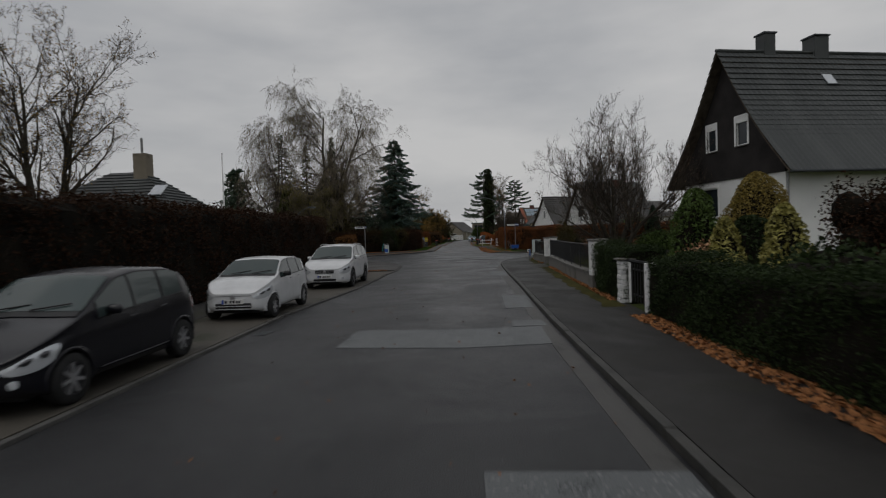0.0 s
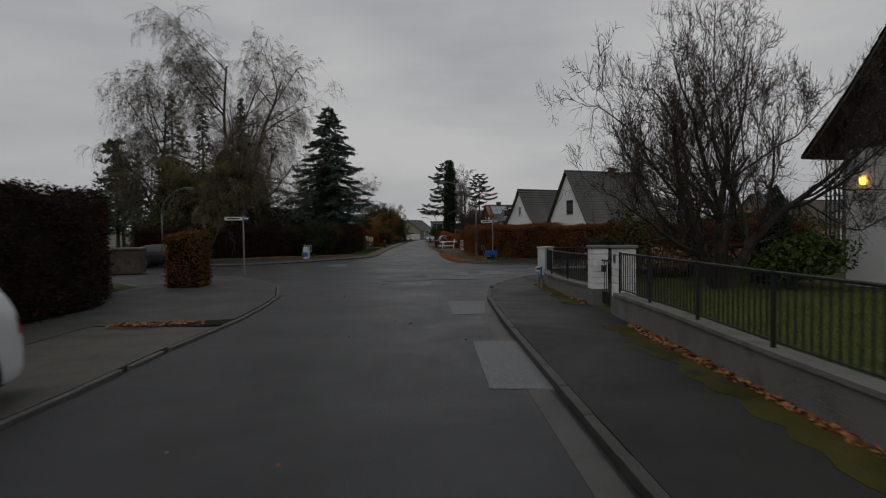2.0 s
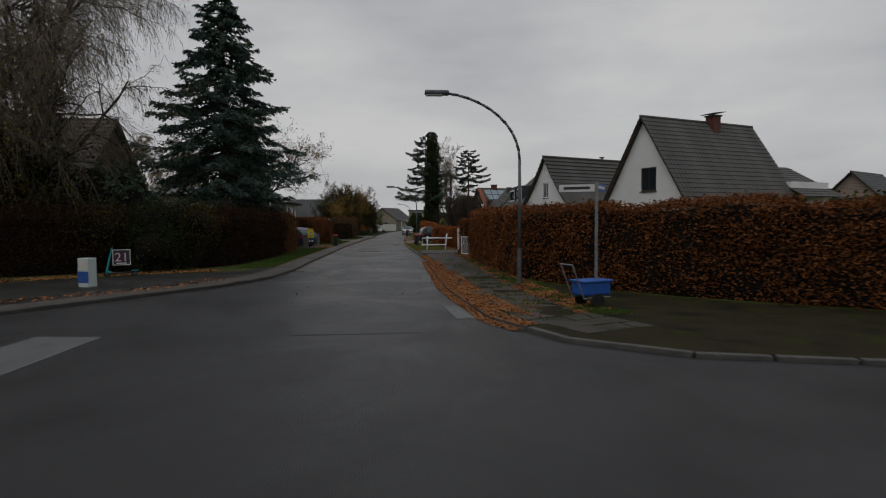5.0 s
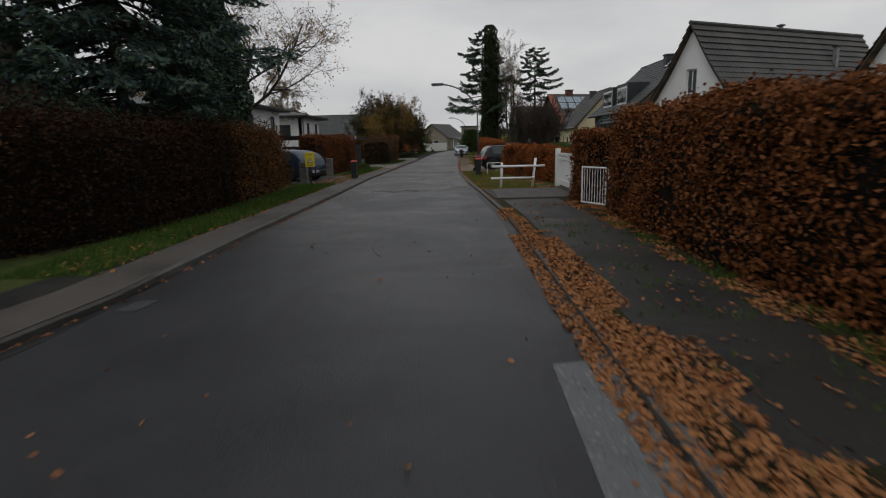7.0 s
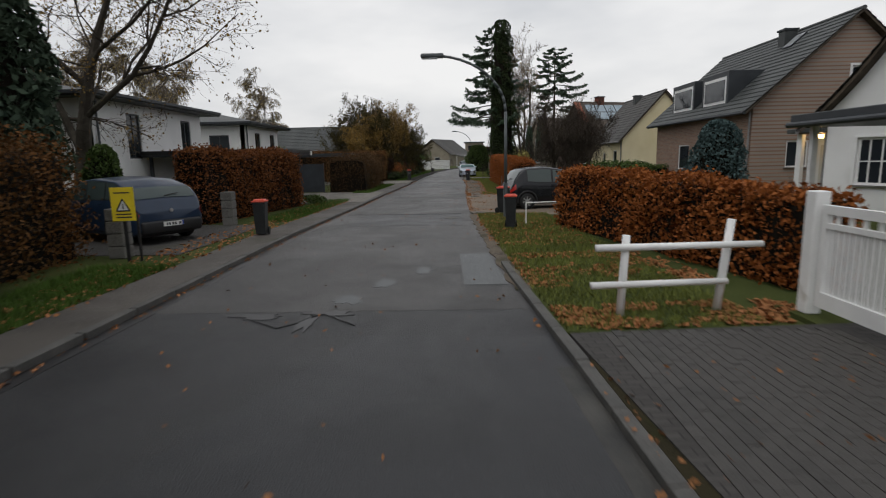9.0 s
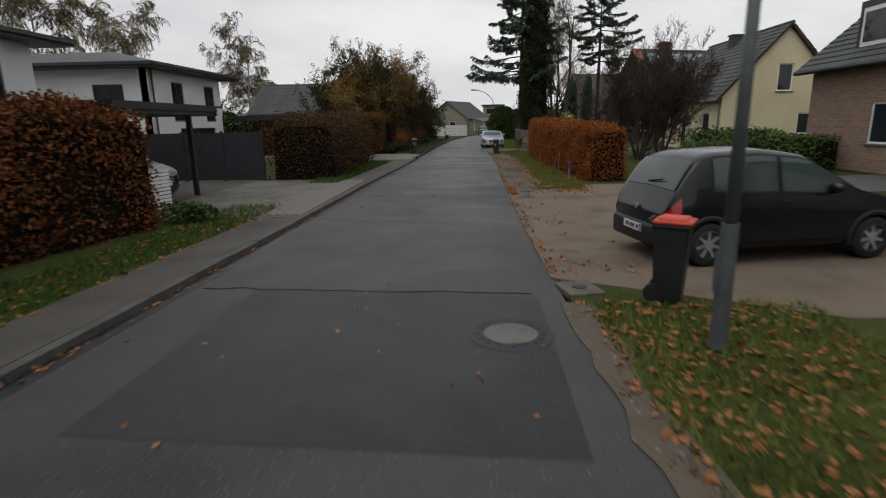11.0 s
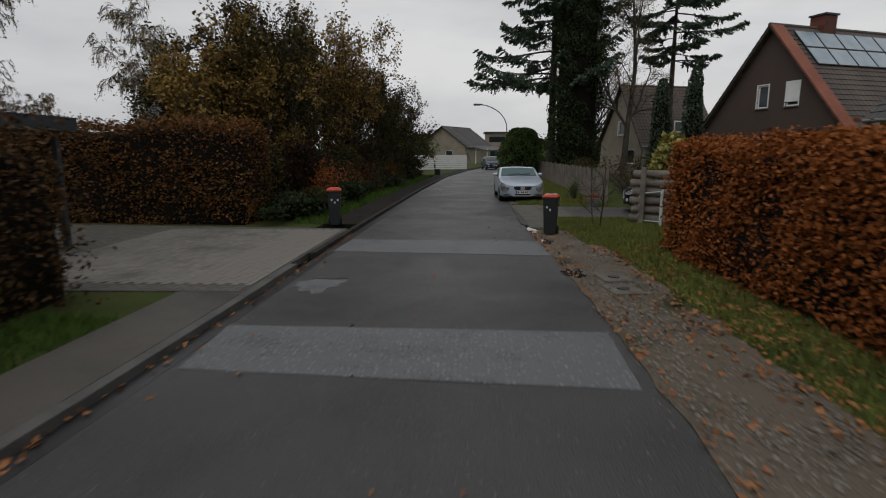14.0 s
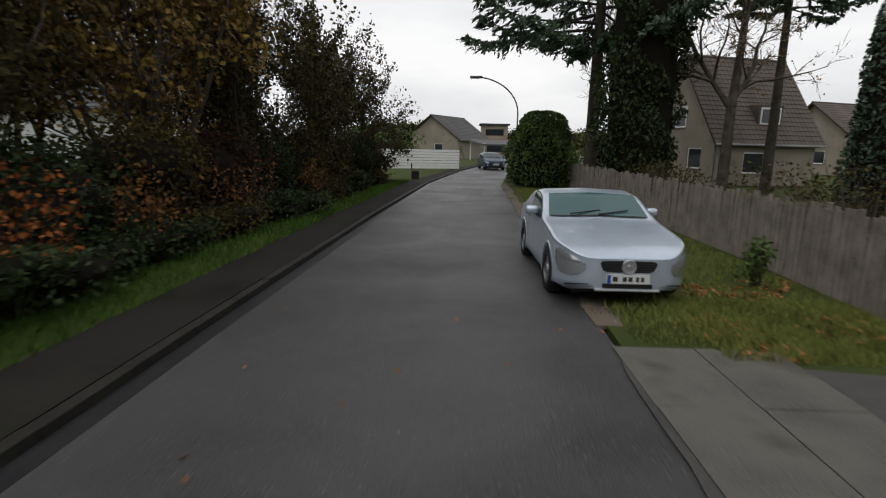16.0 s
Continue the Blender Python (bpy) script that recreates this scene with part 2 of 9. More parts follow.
NEEDLE_OLIVE = mat("olive_needle", (0.024, 0.028, 0.0096), (0.072, 0.076, 0.024), 0.5, 0.7, 0, 20, island=0.5, spec=0.1)
IVY = mat("ivy_leaf", (0.008, 0.015, 0.007), (0.03, 0.045, 0.016), 0.7, 0.5, 0, 20, island=0.5, spec=0.1)
BUSH_GREEN = mat("bush_leaf", (0.02, 0.04, 0.012), (0.075, 0.115, 0.03), 0.8, 0.5, 0, 20, island=0.5, spec=0.1)
BUSH_GOLD = mat("gold_bush_leaf", (0.075, 0.075, 0.018), (0.30, 0.27, 0.07), 0.8, 0.6, 0, 20, island=0.6)
YEW_GOLD = mat("gold_yew_leaf", (0.07, 0.055, 0.012), (0.22, 0.16, 0.03), 0.8, 0.6, 0, 20, island=0.5)
BIRCH_LEAF = mat("birch_leaf", (0.055, 0.052, 0.014), (0.17, 0.145, 0.04), 0.4, 0.65, 0, 20, island=0.6, spec=0.1)
BIRCH_PALE = mat("pale_birch_leaf", (0.13, 0.1, 0.045), (0.32, 0.25, 0.12), 0.4, 0.65, 0, 20, island=0.6, spec=0.1)
AUTUMN = mat("autumn_leaf", (0.06503, 0.04207, 0.01147), (0.2065, 0.1301, 0.03443), 0.5, 0.65, 0, 20, island=0.6, spec=0.1)
AUTUMN_OLIVE = mat("olive_leaf", (0.01476, 0.01476, 0.004638), (0.05481, 0.04427, 0.01265), 0.4, 0.65, 0, 20, island=0.6, spec=0.1)
DRY = mat("dry_bloom", (0.16, 0.085, 0.045), (0.36, 0.2, 0.11), 1, 0.8, 0, 20, island=0.5)
WHITE_WALL = mat("white_render", (0.66, 0.66, 0.65), (0.8, 0.8, 0.79), 0.5, 0.9, 0.15, 60, dirt=((0.55, 0.55, 0.52), 0.35, 0.66))
CREAM_WALL = mat("cream_render", (0.58, 0.5, 0.31), (0.72, 0.64, 0.44), 0.5, 0.9, 0.15, 60)
OCHRE_WALL = mat("ochre_render", (0.19, 0.165, 0.125), (0.29, 0.255, 0.2), 0.5, 0.9, 0.2, 60, dirt=((0.14, 0.12, 0.095), 0.6, 0.6))
BRICK_RED = brick_mat("red_brick", (0.11, 0.034, 0.022), (0.18, 0.06, 0.038), (0.085, 0.065, 0.055), 0.25, 0.083, 0.012, rot=(radians(90), 0, radians(90)))
BRICK_BROWN = brick_mat("brown_brick", (0.22, 0.14, 0.1), (0.33, 0.22, 0.16), (0.3, 0.27, 0.24), 0.25, 0.083, 0.012, rot=(radians(90), 0, 0))
SLATE_GABLE = mat("dark_cladding", (0.02, 0.018, 0.018), (0.04, 0.036, 0.035), 0.9, 0.8, 0.5, 20, spec=0.1)
ROOF_DARK = mat("roof_tile_dark", (0.03, 0.034, 0.034), (0.065, 0.07, 0.068), 0.8, 0.55, 0.4, 25, dirt=((0.03, 0.05, 0.03), 0.5, 0.64))
ROOF_GREY = mat("roof_tile_grey", (0.05, 0.05, 0.048), (0.105, 0.10, 0.095), 0.7, 0.75, 0.5, 25, dirt=((0.06, 0.075, 0.05), 0.6, 0.62))
ROOF_BROWN = mat("roof_tile_brown", (0.055, 0.045, 0.038), (0.12, 0.095, 0.08), 0.7, 0.8, 0.5, 25, dirt=((0.06, 0.065, 0.04), 0.6, 0.62))
ROOF_RED = mat("roof_tile_red", (0.16, 0.05, 0.03), (0.28, 0.1, 0.06), 0.7, 0.8, 0.5, 25)
# pale base colour: the sky's reflection on the cells is painted in
SOLAR_SHEEN = mat("solar_cell_sheen", (0.22, 0.28, 0.32), (0.32, 0.38, 0.43), 1.2, 0.12, 0.0, 20)
WOOD_OLD = mat("weathered_wood", (0.11, 0.095, 0.08), (0.25, 0.215, 0.18), 3, 0.9, 0.6, 40)
WOOD_DARK = mat("dark_wood", (0.04, 0.032, 0.026), (0.11, 0.09, 0.07), 3, 0.9, 0.6, 40, spec=0.1)
WHITE_PAINT = mat("white_paint", (0.7, 0.7, 0.69), (0.8, 0.8, 0.79), 3, 0.5, 0.1, 60, dirt=((0.5, 0.49, 0.44), 2.5, 0.68))
WHITE_BRICK = mat("whitewashed_brick", (0.55, 0.55, 0.54), (0.74, 0.74, 0.73), 5, 0.85, 0.5, 20)
IRON = mat("black_iron", (0.008, 0.008, 0.009), (0.02, 0.02, 0.021), 4, 0.45, 0.1)
ANTHRACITE = mat("anthracite_metal", (0.02, 0.024, 0.028), (0.035, 0.04, 0.046), 2, 0.45, 0.05)
GALV = mat("galvanised", (0.2, 0.2, 0.2), (0.3, 0.3, 0.3), 5, 0.5, 0.1, metal=0.5)
LAMP_GREY = mat("lamp_mast_grey", (0.06, 0.07, 0.075), (0.11, 0.12, 0.125), 3, 0.55, 0.1)
BIN_BODY = mat("bin_plastic", (0.012, 0.014, 0.015), (0.025, 0.028, 0.03), 4, 0.45, 0.1)
BIN_RED = mat("bin_lid_red", (0.5, 0.05, 0.025), (0.62, 0.085, 0.045), 4, 0.5, 0.1)
RUBBER = mat("rubber", (0.008, 0.008, 0.008), (0.018, 0.018, 0.018), 6, 0.8, 0.2)
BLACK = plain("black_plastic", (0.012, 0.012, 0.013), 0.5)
RIM = plain("alloy", (0.45, 0.45, 0.46), 0.35, 0.7)
RIM_DARK = plain("dark_alloy", (0.09, 0.09, 0.095), 0.35, 0.7)
PAINT_BLACK = plain("black_paint", (0.005, 0.005, 0.008), 0.25, 0.0, 0.15)
PAINT_WHITE = plain("white_car_paint", (0.62, 0.63, 0.64), 0.25, 0.0, 0.6)
PAINT_SILVER = plain("silver_paint", (0.47, 0.53, 0.61), 0.3, 0.4, 0.6)
PAINT_BLUE = plain("blue_paint", (0.012, 0.026, 0.055), 0.3, 0.0, 0.15)
PAINT_NAVY = plain("navy_paint", (0.0045, 0.005, 0.008), 0.25, 0.0, 0.2)
HEADLIGHT = plain("headlight", (0.6, 0.624, 0.648), 0.12, 0.3, 0.8)
LAMP_GLASS = plain("ribbed_lamp_glass", (0.5, 0.53, 0.55), 0.08, 0.75, 1.0)
TAIL = plain("tail_light", (0.35, 0.015, 0.012), 0.15, 0, 0.6)
PLATE = plain("plate_white", (0.62, 0.62, 0.6), 0.4)
PLATE_BLUE = plain("plate_blue", (0.02, 0.06, 0.35), 0.4)
INK = plain("ink", (0.03, 0.03, 0.035), 0.6)
YELLOW = plain("sign_yellow", (0.72, 0.55, 0.02), 0.5)
SIGN_BLUE = plain("sign_blue", (0.03, 0.09, 0.32), 0.5)
SCOOTER_TEAL = plain("scooter_teal", (0.02, 0.3, 0.3), 0.4)
PINK = plain("banner_pink", (0.75, 0.42, 0.55), 0.6)
CART_BLUE = plain("cart_blue", (0.02, 0.10, 0.40), 0.45)
CABINET = mat("cabinet_grey", (0.42, 0.48, 0.47), (0.52, 0.57, 0.56), 2, 0.6, 0.05)
GLASS = glass("window_glass")
TEAL_GLASS = glass("teal_windscreen", (0.035, 0.085, 0.085), 0.5)
# grey-green base lightened to include the sky mirrored in the glass
CAR_GLASS_SHEEN = glass("car_glass_sheen", (0.045, 0.062, 0.06), 0.5)
ENAMEL = plain("cream", (0.56, 0.544, 0.48), 0.6)
WARM = glow("warm_lamp", (1.0, 0.5, 0.06), 5.0)
WARM_SOFT = glow("porch_lamp", (1.0, 0.62, 0.22), 6.0)

PAVE_SLAB = mat("footway_slab", (0.022, 0.021, 0.018), (0.056, 0.052, 0.043), 0.9, 0.7, 0.7, 50, dirt=((0.026, 0.026, 0.011), 1.6, 0.52), speck=((0.085, 0.08, 0.068), 22.0, 0.2, 0.2), grain=1.0, island=0.3, spec=0.25)
FOOT_MOSS = mat("mossy_footway_soil", (0.01, 0.0095, 0.006), (0.032, 0.027, 0.014), 1.3, 0.9, 0.9, 60, dirt=((0.03, 0.034, 0.009), 1.4, 0.54), grain=1.0, spec=0.1)
PAVER_STONE = mat("paver_stone", (0.0845, 0.078, 0.0676), (0.1755, 0.1625, 0.143), 0.8, 0.8, 0.4, 50, dirt=((0.0585, 0.0598, 0.0455), 0.7, 0.62), island=0.25)
PAVER_DARK = mat("dark_paver_stone", (0.02, 0.0185, 0.017), (0.048, 0.044, 0.04), 0.8, 0.55, 0.4, 50, dirt=((0.018, 0.019, 0.013), 0.7, 0.6), island=0.25)
BLADE_LUSH = mat("lush_grass_blade", (0.016, 0.042, 0.007), (0.065, 0.115, 0.02), 0.6, 0.7, 0, 30, island=0.5, spec=0.1)
PAVE_BROWN = mat("brown_footway_asphalt", (0.03393, 0.02941, 0.02601), (0.07691, 0.06786, 0.05881), 0.7, 0.7, 0.6, 70, dirt=((0.0509, 0.0509, 0.03167), 0.6, 0.62), speck=((0.147, 0.1357, 0.1131), 22.0, 0.2, 0.2), grain=1.0, wet=0.1)
STRIP_STONE = mat("damp_concrete", (0.035, 0.031, 0.025), (0.072, 0.064, 0.052), 1.2, 0.7, 0.45, 50, dirt=((0.03, 0.032, 0.018), 0.8, 0.58), speck=((0.11, 0.1, 0.085), 24.0, 0.2, 0.15), grain=1.0)
PAVE_DAMP = mat("damp_footway_asphalt", (0.009, 0.0086, 0.0082), (0.026, 0.0245, 0.0225), 0.7, 0.6, 0.6, 70, spec=0.25, dirt=((0.02, 0.021, 0.012), 0.5, 0.64), speck=((0.06, 0.056, 0.048), 22.0, 0.2, 0.2), grain=1.0, wet=0.1)
# copy of the brown footway with the thicket's shade painted into the colour
PAVE_SHADE = mat("shaded_brown_footway", (0.009, 0.008, 0.007), (0.024, 0.021, 0.018), 0.7, 0.85, 0.7, 70, spec=0.12, dirt=((0.014, 0.016, 0.008), 0.6, 0.56), speck=((0.05, 0.046, 0.04), 22.0, 0.2, 0.2), grain=1.0)
GUTTER = mat("worn_gutter", (0.028, 0.027, 0.026), (0.062, 0.059, 0.055), 1.4, 0.55, 0.5, 50, dirt=((0.02, 0.02, 0.016), 1.6, 0.6), grain=1.0)
ASPHALT_COARSE = mat("coarse_asphalt", (0.017, 0.0165, 0.0165), (0.054, 0.052, 0.0505), 0.5, 0.46, 0.9, 60, dirt=((0.045, 0.0435, 0.042), 0.9, 0.62), speck=((0.16, 0.155, 0.145), 26.0, 0.22, 0.16), grain=1.0, wet=0.07)


# ---------- mesh helpers ----------
def thing(name, label, category, loc=(0, 0, 0), rz=0.0, group="", kind=""):
    e = new(name)
    e.matrix_world = pose(*loc, 0, 0, rz)
    return tagged(e, label, category, group, kind)


def finish(me, material, smooth=False):
    me.materials.append(material)
    if smooth:
        me.polygons.foreach_set("use_smooth", [True] * len(me.polygons))
    return me


def part(name, bm, material, parent=None, label="", smooth=False):
    me = bpy.data.meshes.new(name)
    bm.normal_update()
    bm.to_mesh(me)
    bm.free()
    ob = new(name, finish(me, material, smooth))
    ob.parent = parent
    return tagged(ob, label)


def whole(name, bm, material, label, category, kind="", group="", smooth=False):
    return tagged(part(name, bm, material, None, "", smooth), label, category, group, kind)


def box(bm, x0, x1, y0, y1, z0, z1, m=None, bevel=0.0):
    r = bmesh.ops.create_cube(bm, size=1.0)
    t = Matrix.Translation(((x0 + x1) / 2, (y0 + y1) / 2, (z0 + z1) / 2)) @ Matrix.Diagonal((x1 - x0, y1 - y0, z1 - z0, 1))
    bmesh.ops.transform(bm, matrix=(m @ t) if m else t, verts=r["verts"])
    if bevel:
        es = list({e for v in r["verts"] for e in v.link_edges})
        bmesh.ops.bevel(bm, geom=es, offset=bevel, segments=2, affect="EDGES", profile=0.5)
    return bm


def bx(*a, **k):
    return box(bmesh.new(), *a, **k)


def rod(bm, p0, p1, r0, r1=None, sides=10):
    p0, p1 = Vector(p0), Vector(p1)
    d = p1 - p0
    m = Matrix.Translation((p0 + p1) / 2) @ d.to_track_quat("Z", "Y").to_matrix().to_4x4()
    bmesh.ops.create_cone(bm, cap_ends=True, segments=sides, radius1=r0, radius2=r0 if r1 is None else r1, depth=d.length, matrix=m)
    return bm


def lathe(bm, profile, sides=24, m=None, axis="Z", caps=True):
    """Turns (radius, height) pairs round z, or x."""
    rings = []
    for r, h in profile:
        ring = []
        for i in range(sides):
            a = 2 * math.pi * i / sides
            p = Vector((r * math.cos(a), r * math.sin(a), h)) if axis == "Z" else Vector((h, r * math.cos(a), r * math.sin(a)))
            ring.append(bm.verts.new(m @ p if m else p))
        rings.append(ring)
    for a, b in zip(rings, rings[1:]):
        for i in range(sides):
            bm.faces.new((a[i], a[(i + 1) % sides], b[(i + 1) % sides], b[i]))
    for ring in (rings[0], rings[-1]) if caps else ():
        bm.faces.new(ring)
    bmesh.ops.recalc_face_normals(bm, faces=bm.faces)
    return bm


def quads(name, v, k, material, parent=None, label="", smooth=False):
    """A mesh object of loose polygons of k corners each, from an array of corners."""
    v = np.ascontiguousarray(v, dtype=np.float32).reshape(-1, 3)
    n = len(v) // k
    me = bpy.data.meshes.new(name)
    me.vertices.add(len(v))
    me.vertices.foreach_set("co", v.ravel())
    me.loops.add(len(v))
    me.loops.foreach_set("vertex_index", np.arange(len(v), dtype=np.int32))
    me.polygons.add(n)
    me.polygons.foreach_set("loop_start", np.arange(0, len(v), k, dtype=np.int32))
    me.update(calc_edges=True)
    ob = new(name, finish(me, material, smooth))
    ob.parent = parent
    return tagged(ob, label)


def unit(v):
    return v / np.maximum(np.linalg.norm(v, axis=-1, keepdims=True), 1e-9)


def leaf_quads(rng, pts, size, aspect=0.6, flat=0.0, hang=0.0):
    """Corners of one small diamond for each point; flat: lie level; hang: point down."""
    n = len(pts)
    u = rng.normal(size=(n, 3))
    u[:, 2] = u[:, 2] * (1 - flat) - hang * 2.5
    u = unit(u)
    w = rng.normal(size=(n, 3))
    w[:, 2] *= 1 - flat
    w = unit(np.cross(u, np.cross(w, u)) + 1e-6)
    s = (size * rng.uniform(0.65, 1.3, n))[:, None]
    a, b = u * s * 0.5, w * s * aspect * 0.5
    lift = np.cross(u, w) * s * 0.12
    return np.stack([pts - a, pts - b + lift, pts + a, pts + b + lift], 1)


def tubes(segs, sides):
    """Corners of the sides of tapered rods; segs: rows of x0 y0 z0 x1 y1 z1 r0 r1."""
    s = np.array(segs, dtype=np.float64)
    p, q, r0, r1 = s[:, :3], s[:, 3:6], s[:, 6:7], s[:, 7:8]
    d = unit(q - p)
    ref = np.where(np.abs(d[:, 2:3]) > 0.9, np.array([[1.0, 0, 0]]), np.array([[0, 0, 1.0]]))
    u = unit(np.cross(d, ref))
    w = np.cross(d, u)
    out = []
    for i in range(sides):
        c = [2 * math.pi * (i + j) / sides for j in (0, 1)]
        e = [u * math.cos(a) + w * math.sin(a) for a in c]
        out.append(np.stack([p + e[0] * r0, p + e[1] * r0, q + e[1] * r1, q + e[0] * r1], 1))
    return np.concatenate(out)


def ribbons(segs, rng):
    """One narrow strip for each of the finest twigs, turned at random about its line."""
    s = np.array(segs, dtype=np.float64)
    p, q = s[:, :3], s[:, 3:6]
    w = unit(np.cross(q - p, rng.normal(size=p.shape)) + 1e-7)
    return np.stack([p - w * s[:, 6:7], p + w * s[:, 6:7], q + w * s[:, 7:8], q - w * s[:, 7:8]], 1)


# ---------- trees ----------
def grow(rng, segs, tips, p, d, length, r, level, spec, twig_r=0.008):
    """One branch and all that leaves it; spec: per level (parts, children, child length, angle, lift, wobble)."""
    parts, kids, ratio, angle, lift, wob = spec[level]
    step = length / parts
    pts = [p]
    for i in range(parts):
        d = unit(d + rng.normal(0, wob, 3) + np.array([0, 0, lift]))
        q = p + d * step
        ra, rb = r * (1 - 0.75 * i / parts), r * (1 - 0.75 * (i + 1) / parts)
        segs.append((*p, *q, ra, rb, level))
        p = q
        pts.append(p)
        if level + 1 < len(spec) and i >= (1 if level == 0 else 0):
            share = kids / parts
            for _ in range(int(share) + (rng.random() < share % 1)):
                side = unit(np.cross(d, rng.normal(size=3)))
                a = math.radians(angle) * rng.uniform(0.7, 1.3)
                nd = unit(d * math.cos(a) + side * math.sin(a))
                start = pts[-2] + (p - pts[-2]) * rng.random()
                grow(rng, segs, tips, start, nd, length * ratio * rng.uniform(0.7, 1.25) * (1 - 0.35 * i / parts), max(rb * 0.62, twig_r), level + 1, spec, twig_r)
    if level >= len(spec) - 2:
        tips.extend(pts[1:])


def tree(name, label, loc, height, spec, seed, bark=BARK, twig=TWIG, stems=1, r0=0.16, lean=0.12, leaf=None, leaves=0, leaf_size=0.09, hang=0.0, rad=None, trunk=0.3, twig_r=0.008):
    rng = np.random.default_rng(seed)
    segs, tips = [], []
    for k in range(stems):
        a = 2 * math.pi * k / max(stems, 1) + rng.random()
        d = unit(np.array([math.cos(a) * lean, math.sin(a) * lean, 1.0]))
        grow(rng, segs, tips, np.array([math.cos(a) * 0.12 * (stems > 1), math.sin(a) * 0.12 * (stems > 1), -0.1]), d, height * trunk, r0, 0, spec, twig_r)
    e = thing(name, label, "tree", loc)
    s = np.array(segs)
    t = np.array(tips)
    fz = height / s[:, 5].max()
    wide = np.percentile(np.hypot(s[:, 3] - s[:, 3].mean(), s[:, 4] - s[:, 4].mean()), 96)
    fr = rad / wide if rad else fz
    k = np.array([fr, fr, fz])
    s[:, :3], s[:, 3:6], t = s[:, :3] * k, s[:, 3:6] * k, t * k
    thick, mid, thin = s[s[:, 8] <= 1], s[s[:, 8] == 2], s[s[:, 8] > 2]
    quads("trunk", tubes(thick[:, :8], 7), 4, bark, e, smooth=False)
    if len(mid):
        quads("branchwork", tubes(mid[:, :8], 4), 4, bark, e)["kind"] = "stuff"
    if len(thin):
        quads("brushwood", ribbons(thin[:, :8], rng), 4, twig, e)["kind"] = "stuff"
    if leaf and leaves:
        t = t[rng.integers(0, len(t), leaves)] + rng.normal(0, 0.10, (leaves, 3))
        quads("crown", leaf_quads(rng, t, leaf_size, 0.65, 0, hang), 4, leaf, e)["kind"] = "stuff"
    return e


def conifer(name, label, loc, height, radius, seed, needle=NEEDLE, whorls=34, boughs=9, per=16, droop=0.35, bare=0.08, size=0.42, ragged=0.25, taper=1.0, r0=None):
    """A trunk with tiers of drooping boughs that carry needle sprays."""
    rng = np.random.default_rng(seed)
    e = thing(name, label, "tree", loc)
    r0 = r0 or height * 0.016
    trunk = [(0, 0, -0.1, 0, 0, height * 0.5, r0, r0 * 0.6), (0, 0, height * 0.5, 0, 0, height, r0 * 0.6, 0.02)]
    arms, pts = [], []
    for i in range(whorls):
        f = bare + (1 - bare) * i / whorls
        reach = radius * (1 - f) ** taper * rng.uniform(1 - ragged, 1 + ragged * 0.5) + 0.15
        for k in range(boughs):
            a = rng.uniform(0, 2 * math.pi)
            ln = reach * rng.uniform(0.65, 1.1)
            z0 = f * height + rng.uniform(-0.2, 0.2)
            tip = np.array([math.cos(a) * ln, math.sin(a) * ln, z0 - droop * ln * rng.uniform(0.4, 1.2)])
            base = np.array([0, 0, z0])
            arms.append((*base, *tip, 0.02 + 0.012 * ln, 0.006))
            t = rng.uniform(0.12, 1.0, max(3, int(per * (0.35 + ln / radius)))) ** 0.8
            q = base + (tip - base) * t[:, None]
            q = q + rng.normal(0, 1, q.shape) * np.array([0.16, 0.16, 0.08]) * (0.5 + 0.5 * ln)
            pts.append(q)
    quads("trunk", tubes(trunk, 10), 4, BARK, e)
    quads("branchwork", tubes(arms, 4), 4, BARK, e)["kind"] = "stuff"
    p = np.concatenate(pts)
    quads("needles", leaf_quads(rng, p, size, 0.34, 0.35, 0.25), 4, needle, e)["kind"] = "stuff"
    return e


